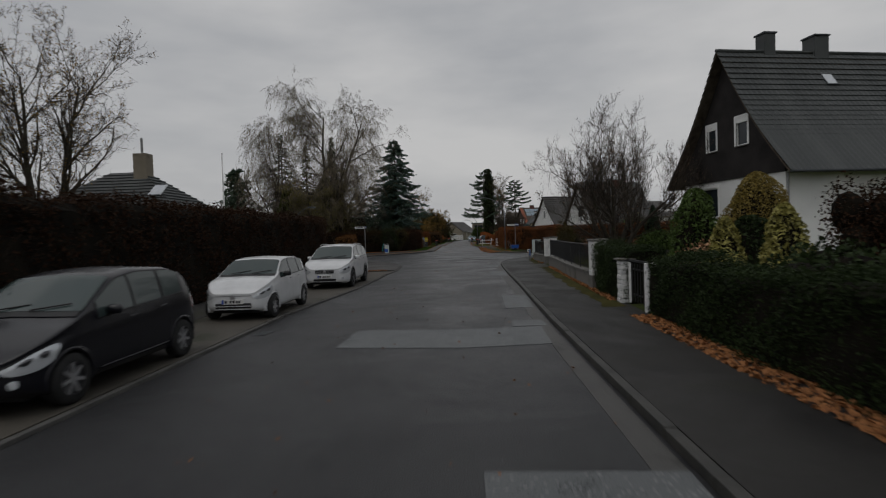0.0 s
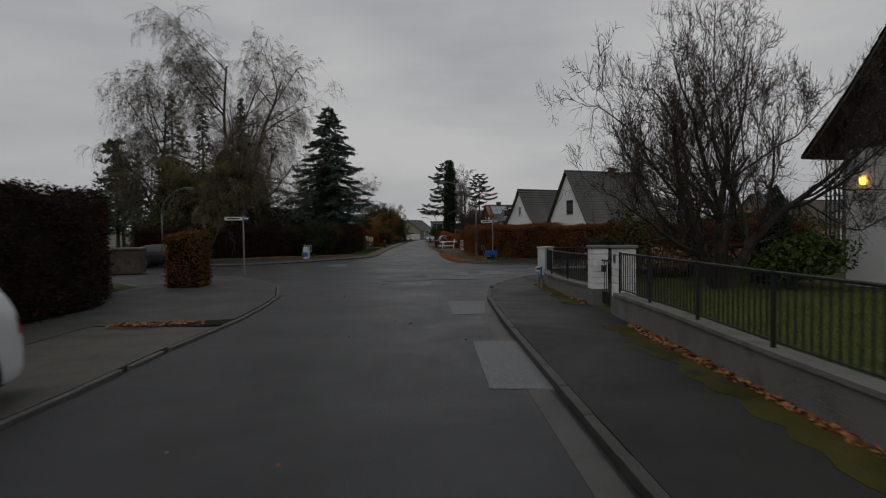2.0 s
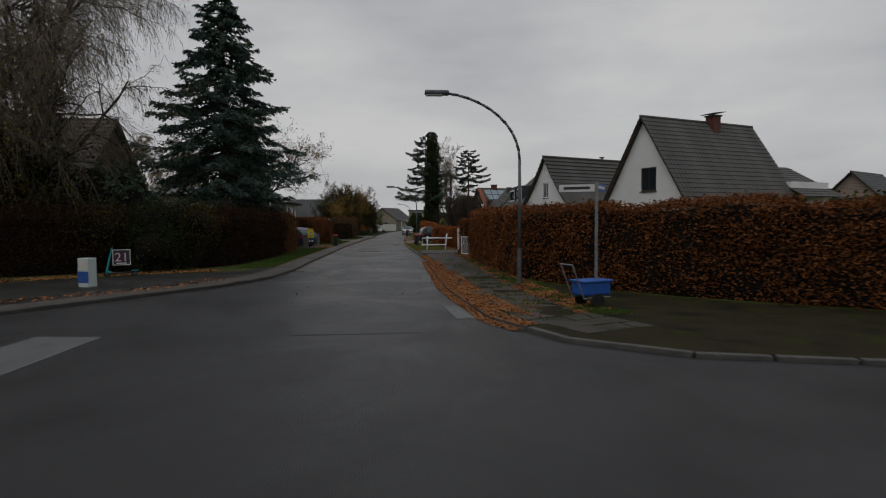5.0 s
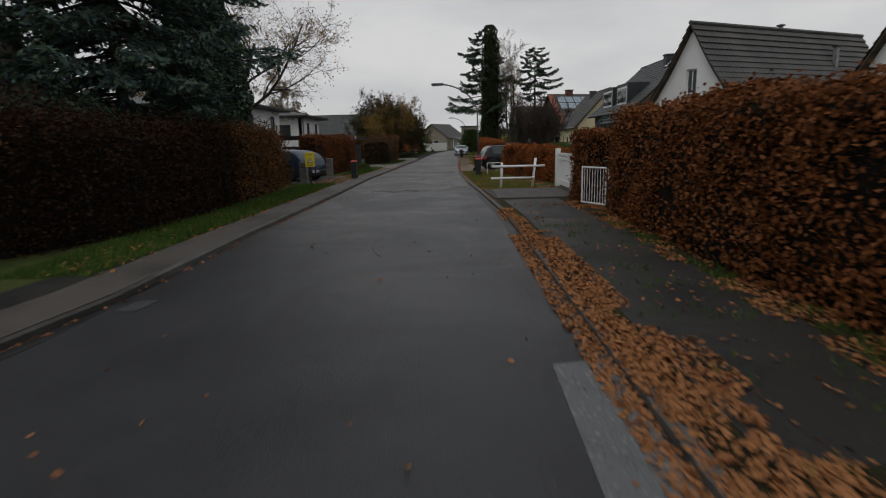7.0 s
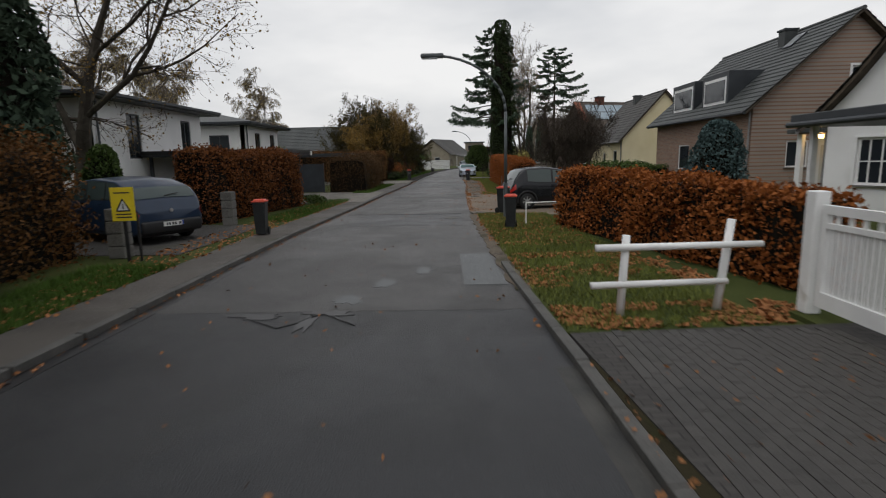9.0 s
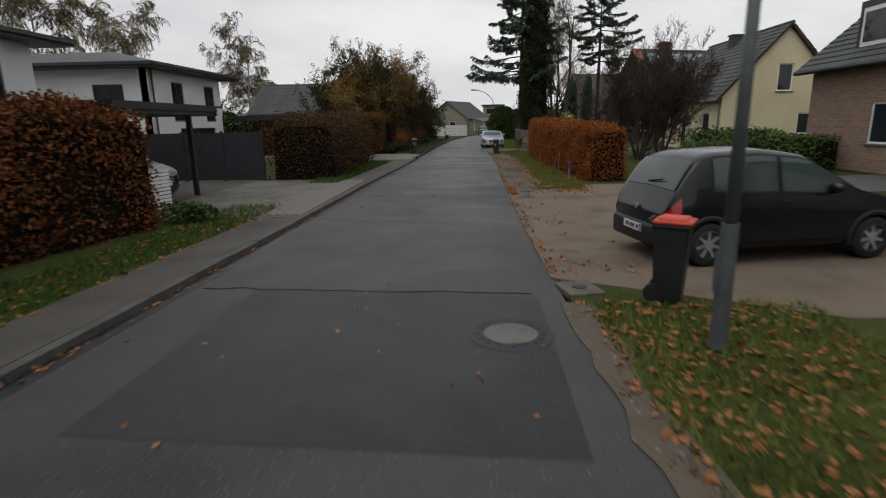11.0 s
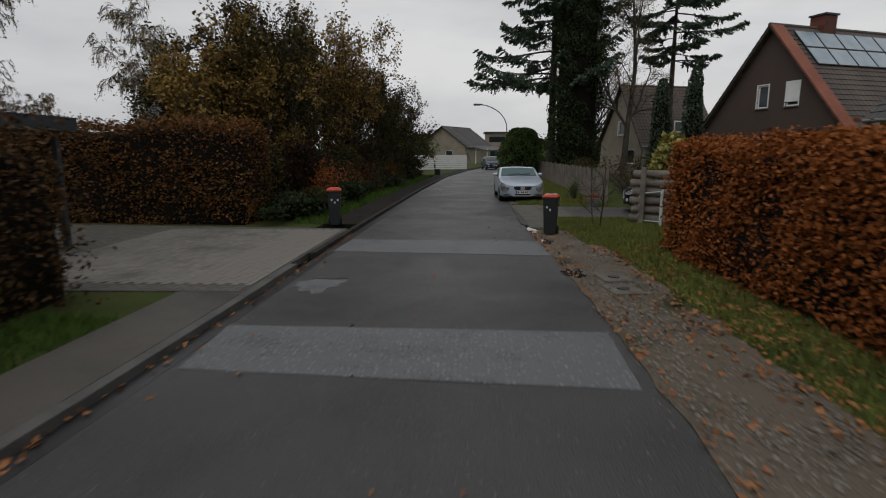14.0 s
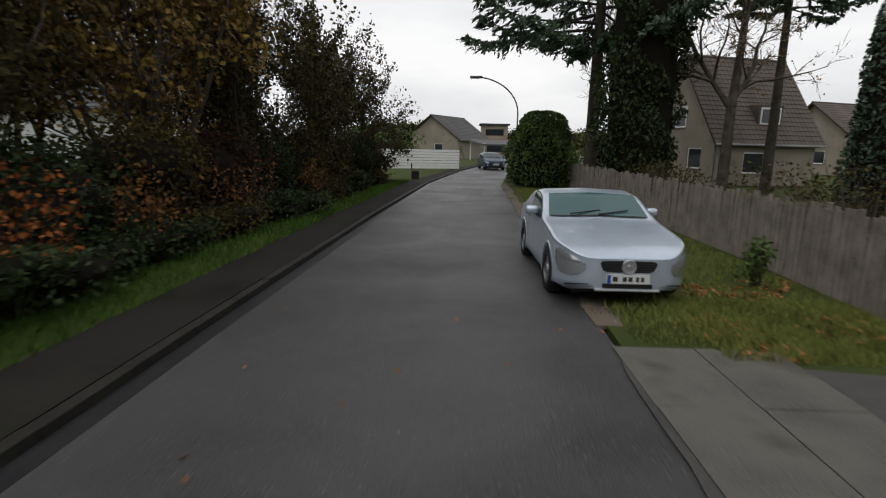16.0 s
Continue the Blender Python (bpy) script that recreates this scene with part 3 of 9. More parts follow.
def spruce(name, label, loc, height, radius, seed, needle=NEEDLE, tip_needle=None, gap=0.5, boughs=7, bare=0.1, taper=0.9, droop=0.25, lift=0.12, ragged=0.3, size=0.26, dense=1.0, hang=0.3, r0=None):
    """Open tiers of boughs; every bough bends, forks into side twigs and carries narrow sprays."""
    rng = np.random.default_rng(seed)
    e = thing(name, label, "tree", loc)
    r0 = r0 or height * 0.014
    quads("trunk", tubes([(0, 0, -0.1, 0, 0, height * 0.5, r0, r0 * 0.6), (0, 0, height * 0.5, 0, 0, height, r0 * 0.6, 0.02)], 10), 4, BARK, e)
    arms, pts, ways = [], [], []
    z = bare * height
    while z < height * 0.985:
        f = (z - bare * height) / (height * (1 - bare))
        reach = radius * (1 - f) ** taper * (0.55 + 0.45 * min(1, f * 5 + 0.5))
        turn = rng.uniform(0, 6.28)
        for k in range(boughs):
            a = turn + 6.283 * k / boughs + rng.normal(0, 0.22)
            ln = max(0.2, reach * (1 + rng.uniform(-ragged, ragged * 0.6)))
            z0 = z + rng.uniform(-0.7, 0.7) * gap
            d = np.array([math.cos(a), math.sin(a), 0.0])
            side = np.array([-d[1], d[0], 0.0])
            n = max(4, int(ln / 0.32))
            dr = droop * rng.uniform(0.2, 1.9) + rng.normal(0, 0.06)
            t = np.linspace(0, 1, n + 1)
            line_ = d * (ln * t)[:, None] + np.array([0, 0, 1.0]) * (z0 + ln * (0.1 * t - (dr + 0.1) * t ** 1.4 + lift * t ** 4))[:, None]
            for i in range(n):
                arms.append((*line_[i], *line_[i + 1], 0.012 + 0.012 * ln * (1 - t[i]), 0.010 + 0.010 * ln * (1 - t[i + 1])))
            m = max(4, int(ln * 7 * dense))
            u = rng.uniform(0.15, 1.0, m) ** 0.75
            base = np.stack([np.interp(u, t, line_[:, q]) for q in range(3)], 1)
            sg = np.where(rng.random(m) < 0.5, -1.0, 1.0)
            tw = (0.12 + 0.42 * (1 - u)) * ln * 0.62 * rng.uniform(0.5, 1.1, m) + 0.12
            w = side * (sg * 0.75)[:, None] + d * 0.65 + np.array([0, 0, 1.0]) * (-hang * rng.uniform(0.3, 1.4, m))[:, None]
            w = unit(w)
            q = max(3, int(5 * dense))
            for j in range(q):
                v = (j + rng.random(m)) / q
                pts.append(base + w * (tw * v)[:, None] + rng.normal(0, 0.03, (m, 3)))
                ways.append(unit(w + rng.normal(0, 0.45, (m, 3))))
        z += gap * (0.75 + 0.5 * rng.random()) * (1 - 0.45 * f)
    quads("branchwork", tubes(arms, 4), 4, BARK, e)["kind"] = "stuff"
    p, w = np.concatenate(pts), np.concatenate(ways)
    v = unit(np.cross(w, rng.normal(size=w.shape)) + np.array([0.0, 0.0, 1e-4]))
    sz = (size * rng.uniform(0.6, 1.3, len(p)))[:, None]
    c = np.stack([p - w * sz * 0.5, p - v * sz * 0.16, p + w * sz * 0.5, p + v * sz * 0.16], 1)
    pick = rng.random(len(p)) < 0.45 if tip_needle else np.zeros(len(p), bool)
    quads("needles", c[~pick], 4, needle, e)["kind"] = "stuff"
    if tip_needle:
        quads("young_needles", c[pick], 4, tip_needle, e)["kind"] = "stuff"
    return e


def column(name, label, loc, height, radius, seed, leaf=NEEDLE, n=5000, size=0.16, power=0.45, category="tree", rough=0.05):
    """A dense upright evergreen: a near-black core for the inner shade and a skin of sprays."""
    rng = np.random.default_rng(seed)
    e = thing(name, label, category, loc)
    prof = lambda t: radius * np.minimum(1, (1 - t) ** power * 1.0) * (0.75 + 0.25 * np.minimum(1, t * 6))
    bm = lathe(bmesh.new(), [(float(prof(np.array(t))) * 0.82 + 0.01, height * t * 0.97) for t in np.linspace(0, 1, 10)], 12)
    part("core", bm, HEDGE_CORE_SHADE, e)
    t = rng.random(n) ** 0.9
    a = rng.uniform(0, 2 * math.pi, n)
    lump = 1 + 0.12 * np.sin(a * 3 + t * 9 + seed) + 0.08 * np.sin(a * 5 - t * 17) + rough * np.sin(a * 2 + t * height * 2.1 + seed) * np.sin(t * height * 1.3 + seed * 2 + a)
    r = prof(t) * lump * rng.uniform(0.86, 1.06, n)
    p = np.stack([r * np.cos(a), r * np.sin(a), t * height], 1)
    quads("foliage", leaf_quads(rng, p, size, 0.5, 0, -0.35), 4, leaf, e)["kind"] = "stuff"
    return e


def bush(name, label, loc, size, seed, leaf, n=2500, leaf_size=0.1, lumps=7, core=True, category="bush", twigs=0, tight=False):
    """Several overlapping lumps of leaves with an uneven outline."""
    rng = np.random.default_rng(seed)
    e = thing(name, label, category, loc)
    c = rng.normal(0, 0.33, (lumps, 3)) * np.array(size) * np.array([1, 1, 0.7])
    c[:, 2] += size[2] * 0.95
    rad = rng.uniform(0.42, 0.68, (lumps, 1)) * np.array(size)
    # dark lumps inside imitate the shade deep in the bush
    if core:
        bm = bmesh.new()
        for k in range(lumps):
            r = bmesh.ops.create_icosphere(bm, subdivisions=2, radius=1.0)
            bmesh.ops.transform(bm, matrix=Matrix.Translation(c[k]) @ Matrix.Diagonal((*(rad[k] * 0.62), 1)), verts=r["verts"])
        for v in bm.verts:
            v.co.z = max(v.co.z, 0.0)
        part("core", bm, HEDGE_CORE_SHADE, e)["kind"] = "stuff"
    k = rng.integers(0, lumps, n)
    d = unit(rng.normal(size=(n, 3)))
    p = c[k] + d * rad[k] * (rng.uniform(0.85, 1.1, (n, 1)) if tight else rng.uniform(0.5, 1.26, (n, 1)) ** 0.8)
    p = p[p[:, 2] > 0.02]
    if twigs:
        q = p[rng.integers(0, len(p), twigs)]
        s = np.concatenate([q * np.array([0.25, 0.25, 0.0]), q * 1.03, np.full((twigs, 1), 0.012), np.full((twigs, 1), 0.004)], 1)
        quads("brushwood", ribbons(s, rng), 4, TWIG, e)["kind"] = "stuff"
    quads("foliage", leaf_quads(rng, p, leaf_size, 0.6), 4, leaf, e)["kind"] = "stuff"
    return e


# ---------- hedges ----------
def along(path, step):
    """Points each step along a polyline, with the way at each."""
    out = []
    for (x0, y0), (x1, y1) in zip(path, path[1:]):
        ln = math.hypot(x1 - x0, y1 - y0)
        for i in range(max(1, round(ln / step))):
            f = i / max(1, round(ln / step))
            out.append((x0 + (x1 - x0) * f, y0 + (y1 - y0) * f, (x1 - x0) / ln, (y1 - y0) / ln))
    out.append((*path[-1], out[-1][2], out[-1][3]))
    return out


def hedge(name, label, path, width, height, leaf, seed, density=500, size=0.085, twigs=0, fuzz=0.06, z0=0.08, h1=None, gaps=0.0):
    rng = np.random.default_rng(seed)
    e = thing(name, label, "hedge")
    h1 = h1 or height
    pts = along(path, 0.3)
    n = len(pts)
    a = np.array(pts)
    nrm = np.stack([a[:, 3], -a[:, 2]], 1)
    hgt = np.linspace(height, h1, n) + 0.06 * np.sin(np.arange(n) * 0.45 + seed) + rng.normal(0, 0.02, n)
    bm = bmesh.new()
    rings = []
    cross = [(-0.5, 0.0), (-0.52, 0.25), (-0.5, 0.6), (-0.47, 0.93), (-0.3, 1.0), (0.3, 1.0), (0.47, 0.93), (0.5, 0.6), (0.52, 0.25), (0.5, 0.0)]
    for i in range(n):
        ring = []
        for c, z in cross:
            w = c * (width - 0.12) + rng.normal(0, 0.02)
            ring.append(bm.verts.new((a[i, 0] + nrm[i, 0] * w, a[i, 1] + nrm[i, 1] * w, z0 - 0.05 + z * (hgt[i] - 0.05 - z0))))
        rings.append(ring)
    for r, s in zip(rings, rings[1:]):
        for j in range(len(cross) - 1):
            bm.faces.new((r[j], r[j + 1], s[j + 1], s[j]))
    bm.faces.new(rings[0]), bm.faces.new(rings[-1])
    bmesh.ops.recalc_face_normals(bm, faces=bm.faces)
    # solid dark filling in place of the hedge's inner shade
    part("core", bm, HEDGE_CORE_SHADE, e)
    length = 0.3 * n
    ns, nt, ne = int(length * height * density), int(length * width * density), int(width * height * density)
    i = rng.random(2 * ns + nt) * (n - 1)
    sgn = np.concatenate([np.full(ns, -1.0), np.full(ns, 1.0), rng.uniform(-1, 1, nt)])
    zz = np.concatenate([rng.random(2 * ns) ** 0.92, np.ones(nt)])
    k = i.astype(int)
    f = (i - k)[:, None]
    base = a[k, :2] * (1 - f) + a[np.minimum(k + 1, n - 1), :2] * f
    bulge = 0.05 * np.sin(i * 0.9 + zz * 5) + 0.04 * np.sin(i * 0.31 - zz * 3)
    off = (sgn * (width * 0.5 + np.where(zz < 1, bulge, 0)) * (1 - 0.08 * zz))[:, None] * nrm[k]
    p = np.concatenate([base + off, (z0 + zz * (hgt[k] - z0) + np.where(zz >= 1, bulge, 0))[:, None]], 1)
    ends = []
    for q in (0, n - 1):
        t = rng.uniform(-0.5, 0.5, ne)
        ends.append(np.stack([a[q, 0] + nrm[q, 0] * t * width, a[q, 1] + nrm[q, 1] * t * width, z0 + rng.random(ne) * (hgt[q] - z0)], 1))
    inner = off[:, 0] * np.where(base[:, 0] < 0.5, -1, 1) > width * 0.3
    p = np.concatenate([p[~inner | (rng.random(len(p)) < 0.3)], *ends])
    if gaps:
        h = np.sin(p[:, 1] * 2.1 + p[:, 2] * 3.3 + p[:, 0]) + np.sin(p[:, 1] * 5.3 - p[:, 2] * 4.1 + 1.3)
        p = p[(h + rng.normal(0, 0.8, len(p))) > -1.6 + gaps * 2.2]
    p = p + rng.normal(0, fuzz, p.shape)
    p[:, 2] = np.maximum(p[:, 2], z0)
    quads("leaves", leaf_quads(rng, p, size, 0.62), 4, leaf, e)["kind"] = "stuff"
    if twigs:
        m = int(length * twigs)
        i = rng.random(m) * (n - 1)
        k = i.astype(int)
        s = np.where(rng.random(m) < 0.5, -1, 1) * width * rng.uniform(0.3, 0.5, m)
        b = np.stack([a[k, 0] + nrm[k, 0] * s, a[k, 1] + nrm[k, 1] * s, z0 + rng.random(m) * (hgt[k] * 0.85 - z0)], 1)
        d = unit(np.stack([rng.normal(0, 0.5, m), rng.normal(0, 0.5, m), rng.uniform(0.4, 1.2, m)], 1)) * rng.uniform(0.25, 0.6, (m, 1))
        quads("brushwood", ribbons(np.concatenate([b, b + d, np.full((m, 1), 0.006), np.full((m, 1), 0.003)], 1), rng), 4, TWIG, e)["kind"] = "stuff"
    return e


def strew(name, label, category, pts, size, material, seed, z=0.0, flat=0.75, aspect=0.65):
    """Loose leaves lying on the ground."""
    rng = np.random.default_rng(seed)
    p = np.column_stack([pts, z + rng.uniform(0.004, 0.03, len(pts))])
    ob = quads(name, leaf_quads(rng, p, size, aspect, flat), 4, material)
    return tagged(ob, label, category, kind="stuff")


def clumped(pts, seed, scale=1.1, keep=0.0):
    """Only the points that fall into drifts."""
    o = Vector((seed * 7.3, 3.1, 0))
    return np.array([p for p in pts if noise.noise(Vector((p[0] * scale, p[1] * scale, 0)) + o) + 0.5 * noise.noise(Vector((p[0] * scale * 3, p[1] * scale * 3, 5)) + o) > keep])


def blades(name, label, pts, height, seed, z=0.05, material=BLADE):
    rng = np.random.default_rng(seed)
    n = len(pts)
    h = height * rng.uniform(0.4, 1.2, n)
    a = rng.uniform(0, 2 * math.pi, n)
    b = np.column_stack([pts, np.full(n, z)])
    w = np.stack([np.cos(a), np.sin(a), np.zeros(n)], 1) * 0.009
    tip = b + np.stack([rng.normal(0, 0.4, n) * h, rng.normal(0, 0.4, n) * h, h], 1)
    ob = quads(name, np.stack([b - w, b + w, tip], 1), 3, material)
    return tagged(ob, label, "grass", kind="stuff")


def band(rng, path, w0, w1, n):
    """n random places between two offsets to the right of a polyline."""
    a = np.array(along(path, 0.4))
    i = rng.random(n) * (len(a) - 1)
    k = i.astype(int)
    f = (i - k)[:, None]
    base = a[k, :2] * (1 - f) + a[np.minimum(k + 1, len(a) - 1), :2] * f
    nrm = np.stack([a[k, 3], -a[k, 2]], 1)
    return base + nrm * rng.uniform(w0, w1, (n, 1))


def flat_poly(bm, outline, z):
    """A level sheet from an outline, as triangles of even size at its rim."""
    from mathutils.geometry import delaunay_2d_cdt
    n = len(outline)
    r = delaunay_2d_cdt([Vector(p) for p in outline], [(i, (i + 1) % n) for i in range(n)], [list(range(n))], 1, 1e-5)
    vs = [bm.verts.new((p.x, p.y, z)) for p in r[0]]
    for f in r[2]:
        bm.faces.new([vs[i] for i in f])
    bmesh.ops.recalc_face_normals(bm, faces=bm.faces)
    if sum(f.normal.z for f in bm.faces) < 0:
        bmesh.ops.reverse_faces(bm, faces=bm.faces)
    return bm


def slab(outline, z0, z1):
    """A solid plate between two heights."""
    bm = flat_poly(bmesh.new(), outline, z1)
    r = bmesh.ops.extrude_face_region(bm, geom=list(bm.faces))
    for v in [g for g in r["geom"] if isinstance(g, bmesh.types.BMVert)]:
        v.co.z = z0
    bmesh.ops.recalc_face_normals(bm, faces=bm.faces)
    return bm


# ---------- ground, road, kerbs, footways ----------
LEFT_A = [(-4.55, -30), (-4.6, 11.3), (-4.6, 13.5), (-4.4, 16), (-4.05, 20), (-3.92, 24.5), (-3.92, 27), (-3.78, 30), (-3.84, 32), (-4.05, 34.4), (-4.85, 37.5), (-6.1, 40.2), (-8.2, 42.9), (-12, 44.4), (-40, 47)]
LEFT_B = [(-40, 50.5), (-14, 51.6), (-10.6, 52.6), (-8.0, 54.6), (-6.4, 57), (-5.35, 58.5), (-4.75, 59.3), (-4.3, 60.5), (-3.75, 62.0), (-3.5, 64.9), (-3.6, 69.6), (-3.6, 80), (-3.68, 87), (-3.4, 96), (-3.25, 104), (-2.95, 112), (-2.85, 120), (-2.68, 128), (-2.4, 137), (-1.7, 151), (-0.1, 166), (2.7, 182), (8.2, 200), (20.2, 225)]
RIGHT_A = [(1.75, -30), (1.8, 11), (1.84, 14), (1.94, 19), (2.0, 25), (2.06, 29), (2.22, 33), (2.42, 34.5), (2.66, 35.9), (3.05, 37.1), (3.9, 38.9), (4.95, 40.4), (6.5, 41.2), (9, 41.7), (14, 41.7), (45, 40)]
RIGHT_B = [(45, 46), (14, 47.6), (9, 48.6), (5, 49.8), (3.5, 51), (2.65, 53), (2.35, 56), (2.2, 58), (2.15, 61), (2.15, 68), (2.1, 72), (1.8, 78), (1.55, 82), (1.25, 90), (1.24, 95), (1.26, 100.3), (1.32, 104.8), (1.44, 109.5), (1.5, 112),
           (1.55, 117.5), (1.42, 121.5), (1.42, 124), (1.52, 127), (1.6, 129.5), (1.66, 136), (2.1, 151), (3.7, 166), (6.6, 182), (12.5, 199), (24.5, 223)]


def offset(path, d):
    """The path moved d to its right."""
    out = []
    for i, (x, y) in enumerate(path):
        x0, y0 = path[max(0, i - 1)]
        x1, y1 = path[min(len(path) - 1, i + 1)]
        ln = math.hypot(x1 - x0, y1 - y0)
        out.append((x + (y1 - y0) / ln * d, y - (x1 - x0) / ln * d))
    return out


def dense(path, step=1.0):
    return [(p[0], p[1]) for p in along(path, step)]


def cut(path, lo, hi):
    return [(x, y) for x, y in path if lo <= y <= hi]


def ragged_edge(path, amount, seed):
    r_ = random.Random(seed)
    return [(x + r_.uniform(-amount, amount), y) for x, y in path]


def sheet(name, label, outline, z, material, category="ground"):
    return whole(name, slab(outline, z - 0.12, z), material, label, category, "structure")


bm = bmesh.new()
bmesh.ops.create_grid(bm, x_segments=60, y_segments=60, size=1500)
for v in bm.verts:
    far = max(0.0, math.hypot(v.co.x, v.co.y - 60) - 260)
    v.co.z = -0.09 + min(6, far * 0.012) * (0.5 + noise.noise(v.co * 0.004))
whole("ground", bm, FIELD, "damp grassy earth under the whole neighbourhood", "ground", "structure")
whole("road", slab(dense(LEFT_A) + dense(LEFT_B) + dense(RIGHT_B)[::-1] + dense(RIGHT_A)[::-1], -0.05, 0.0), ASPHALT, "dark damp asphalt street with a crossing side street", "road", "structure")

dLA, dLB, dRA, dRB = dense(LEFT_A), dense(LEFT_B), dense(RIGHT_A), dense(RIGHT_B)
K = 0.13
# side of the first stretch, by the parked cars
strip = offset(cut(dLA, -31, 29.3), -K)
sheet("parking_strip", "damp brownish concrete parking strip beside the street", strip + [(-6.7, 29.3), (-6.7, -30)], 0.05, STRIP_STONE, "parking")
foot = [p for p in offset(dLA, -K) if p[1] > 29.3 or p[0] < -5]
foot = [p for p in foot if p[1] > 29.3]
sheet("pavement", "grey asphalt footway along a tall clipped hedge", [(-6.7, -30), (-6.7, 29.3)] + foot + [(-40, 44.6), (-13.5, 41.5), (-10.2, 38), (-10.4, -30)], 0.062, PAVE, "pavement")
sheet("pavement", "grey asphalt footway with a low kerb", offset(dRA, K) + [(45, 38.2), (9, 39.6), (5.6, 38.6), (4.75, 36), (4.5, 28), (4.2, 19), (3.95, 12), (3.75, -30)], 0.10, PAVE_DAMP, "pavement")
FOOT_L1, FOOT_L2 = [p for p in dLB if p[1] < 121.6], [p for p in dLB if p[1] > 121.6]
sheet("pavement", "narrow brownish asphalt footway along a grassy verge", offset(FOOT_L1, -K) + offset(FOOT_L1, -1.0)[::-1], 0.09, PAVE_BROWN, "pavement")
# from here on the footway colour carries the shade of the thicket
sheet("pavement", "narrow brown footway coloured dark for the shade of a thicket", offset(FOOT_L2, -K) + offset(FOOT_L2, -1.0)[::-1], 0.09, PAVE_SHADE, "pavement")
sheet("pavement", "wide damp asphalt footway at the street corner", offset([p for p in dLB if p[1] < 68], -0.99) + [(-5.0, 67.5), (-5.3, 64.4), (-6.5, 64.2), (-9, 63.2), (-14, 60), (-40, 57)], 0.088, PAVE_DAMP, "pavement")
sheet("pavement", "worn asphalt footway under leaves beside a beech hedge", offset(cut(dRB, 40, 78.7), K) + [(4.6, 78.8), (4.9, 76), (4.8, 70), (4.7, 60), (5.8, 57.2), (8, 54.6), (14, 50.2), (45, 49)], 0.07, FOOT_MOSS, "pavement")
strip_r = [p for p in dRB if 60 < p[1] < 75.6]
whole("pavement", slab(offset(strip_r, 0.42) + ragged_edge(offset(strip_r, 2.1), 0.07, 9)[::-1], 0.03, 0.076), PAVE_DAMP, "dark damp asphalt footway between drifts of leaves", "pavement", "structure")
# garden ground behind the footways
sheet("lawn", "short green lawn behind a railing", [(4.2, 16), (4.5, 28), (4.8, 36), (5.6, 38.4), (9, 39.4), (45, 38), (60, 38), (60, -30), (3.8, -30), (3.9, 12)], 0.085, GRASS_BASE, "lawn")
sheet("lawn", "garden ground behind the beech hedge", [(45, 49.2), (14, 50.4), (8, 54.8), (5.85, 57.4), (4.75, 60), (4.85, 70), (4.95, 76), (4.7, 78.85), (4.7, 79.5), (60, 79.5), (60, 49.2)], 0.075, GRASS_BASE, "lawn")
sheet("verge", "strip of mown grass and soil beside the asphalt", offset(cut(dRB, 78.6, 190), 0.06) + [(40, 190), (40, 79.6), (4.4, 78.8)], 0.014, GRASS_BASE, "verge")
sheet("lawn", "rough garden ground behind the hedges", offset(dLB, -1.01) + [(10, 240), (-60, 240), (-60, 54)], 0.075, GRASS_BASE, "lawn")
sheet("lawn", "shaded ground behind the tall hedge", [(-10.41, -30), (-10.21, 38), (-13.5, 41.6), (-40, 44.7), (-70, 44.7), (-70, -30)], 0.05, GRASS_BASE, "lawn")
# drives and bare strips
def ragged(path, d, amount, seed):
    """The path moved to its right, with an uneven edge."""
    r_ = random.Random(seed)
    return [(x + r_.uniform(-amount, amount), y) for x, y in offset(dense(path, 0.35), d)]


sheet("driveway", "dark block-paved driveway before a white gate", [(2.2, 75.4), (1.9, 78.75), (4.7, 78.95), (12, 79.4), (12, 75.6), (4.9, 75.4)], 0.082, PAVERS_DARK, "driveway")
sheet("driveway", "pale gravel forecourt beside the street", ragged(cut(dRB, 92.6, 101.9), -0.03, 0.025, 1) + [(4.2, 103.6), (9, 103.8), (9, 91.6), (4, 91.5)], 0.02, SAND, "driveway")
sheet("driveway", "grey asphalt garden drive", [(5.2, 100), (5.4, 103.4), (16, 106), (16, 102)], 0.026, ASPHALT_OLD, "driveway")
sheet("verge", "strip of bare trodden soil and gravel", ragged(cut(dRB, 101.0, 122), -0.03, 0.03, 2) + ragged([(4.1, 102.6), (3.3, 104.2), (2.5, 106), (2.75, 116), (2.6, 121.8)], 0, 0.12, 3)[::-1], 0.016, DIRT, "verge")
sheet("driveway", "grey garden drive with large concrete slabs at the street", ragged(cut(dRB, 121.9, 128.2), -0.05, 0.03, 4) + [(3.1, 127.6), (4.3, 127.4), (5.2, 127.3), (14, 128), (14, 123.8), (4.0, 124.25), (2.9, 124.2), (2.1, 123.1), (1.95, 121.9)], 0.021, PAVE, "driveway")
sheet("driveway", "block-paved driveway beside a carport", [(-3.62, 97.3), (-3.4, 105.2), (-14, 105.6), (-14, 97.2)], 0.094, PAVERS, "driveway")
sheet("driveway", "block-paved driveway between two hedges", [(-3.12, 115.2), (-2.98, 121.2), (-13, 121.8), (-13, 115)], 0.094, PAVERS, "driveway")
sheet("driveway", "dark asphalt driveway with a parked car", [(-5.2, 84.2), (-5.15, 89.4), (-13, 89.8), (-13, 84.4)], 0.09, PAVE, "driveway")


def strip_of(path, w0, w1, z, material, name, label, category="road"):
    return whole(name, slab(offset(path, w0) + offset(path, w1)[::-1], z - 0.03, z), material, label, category, "structure")


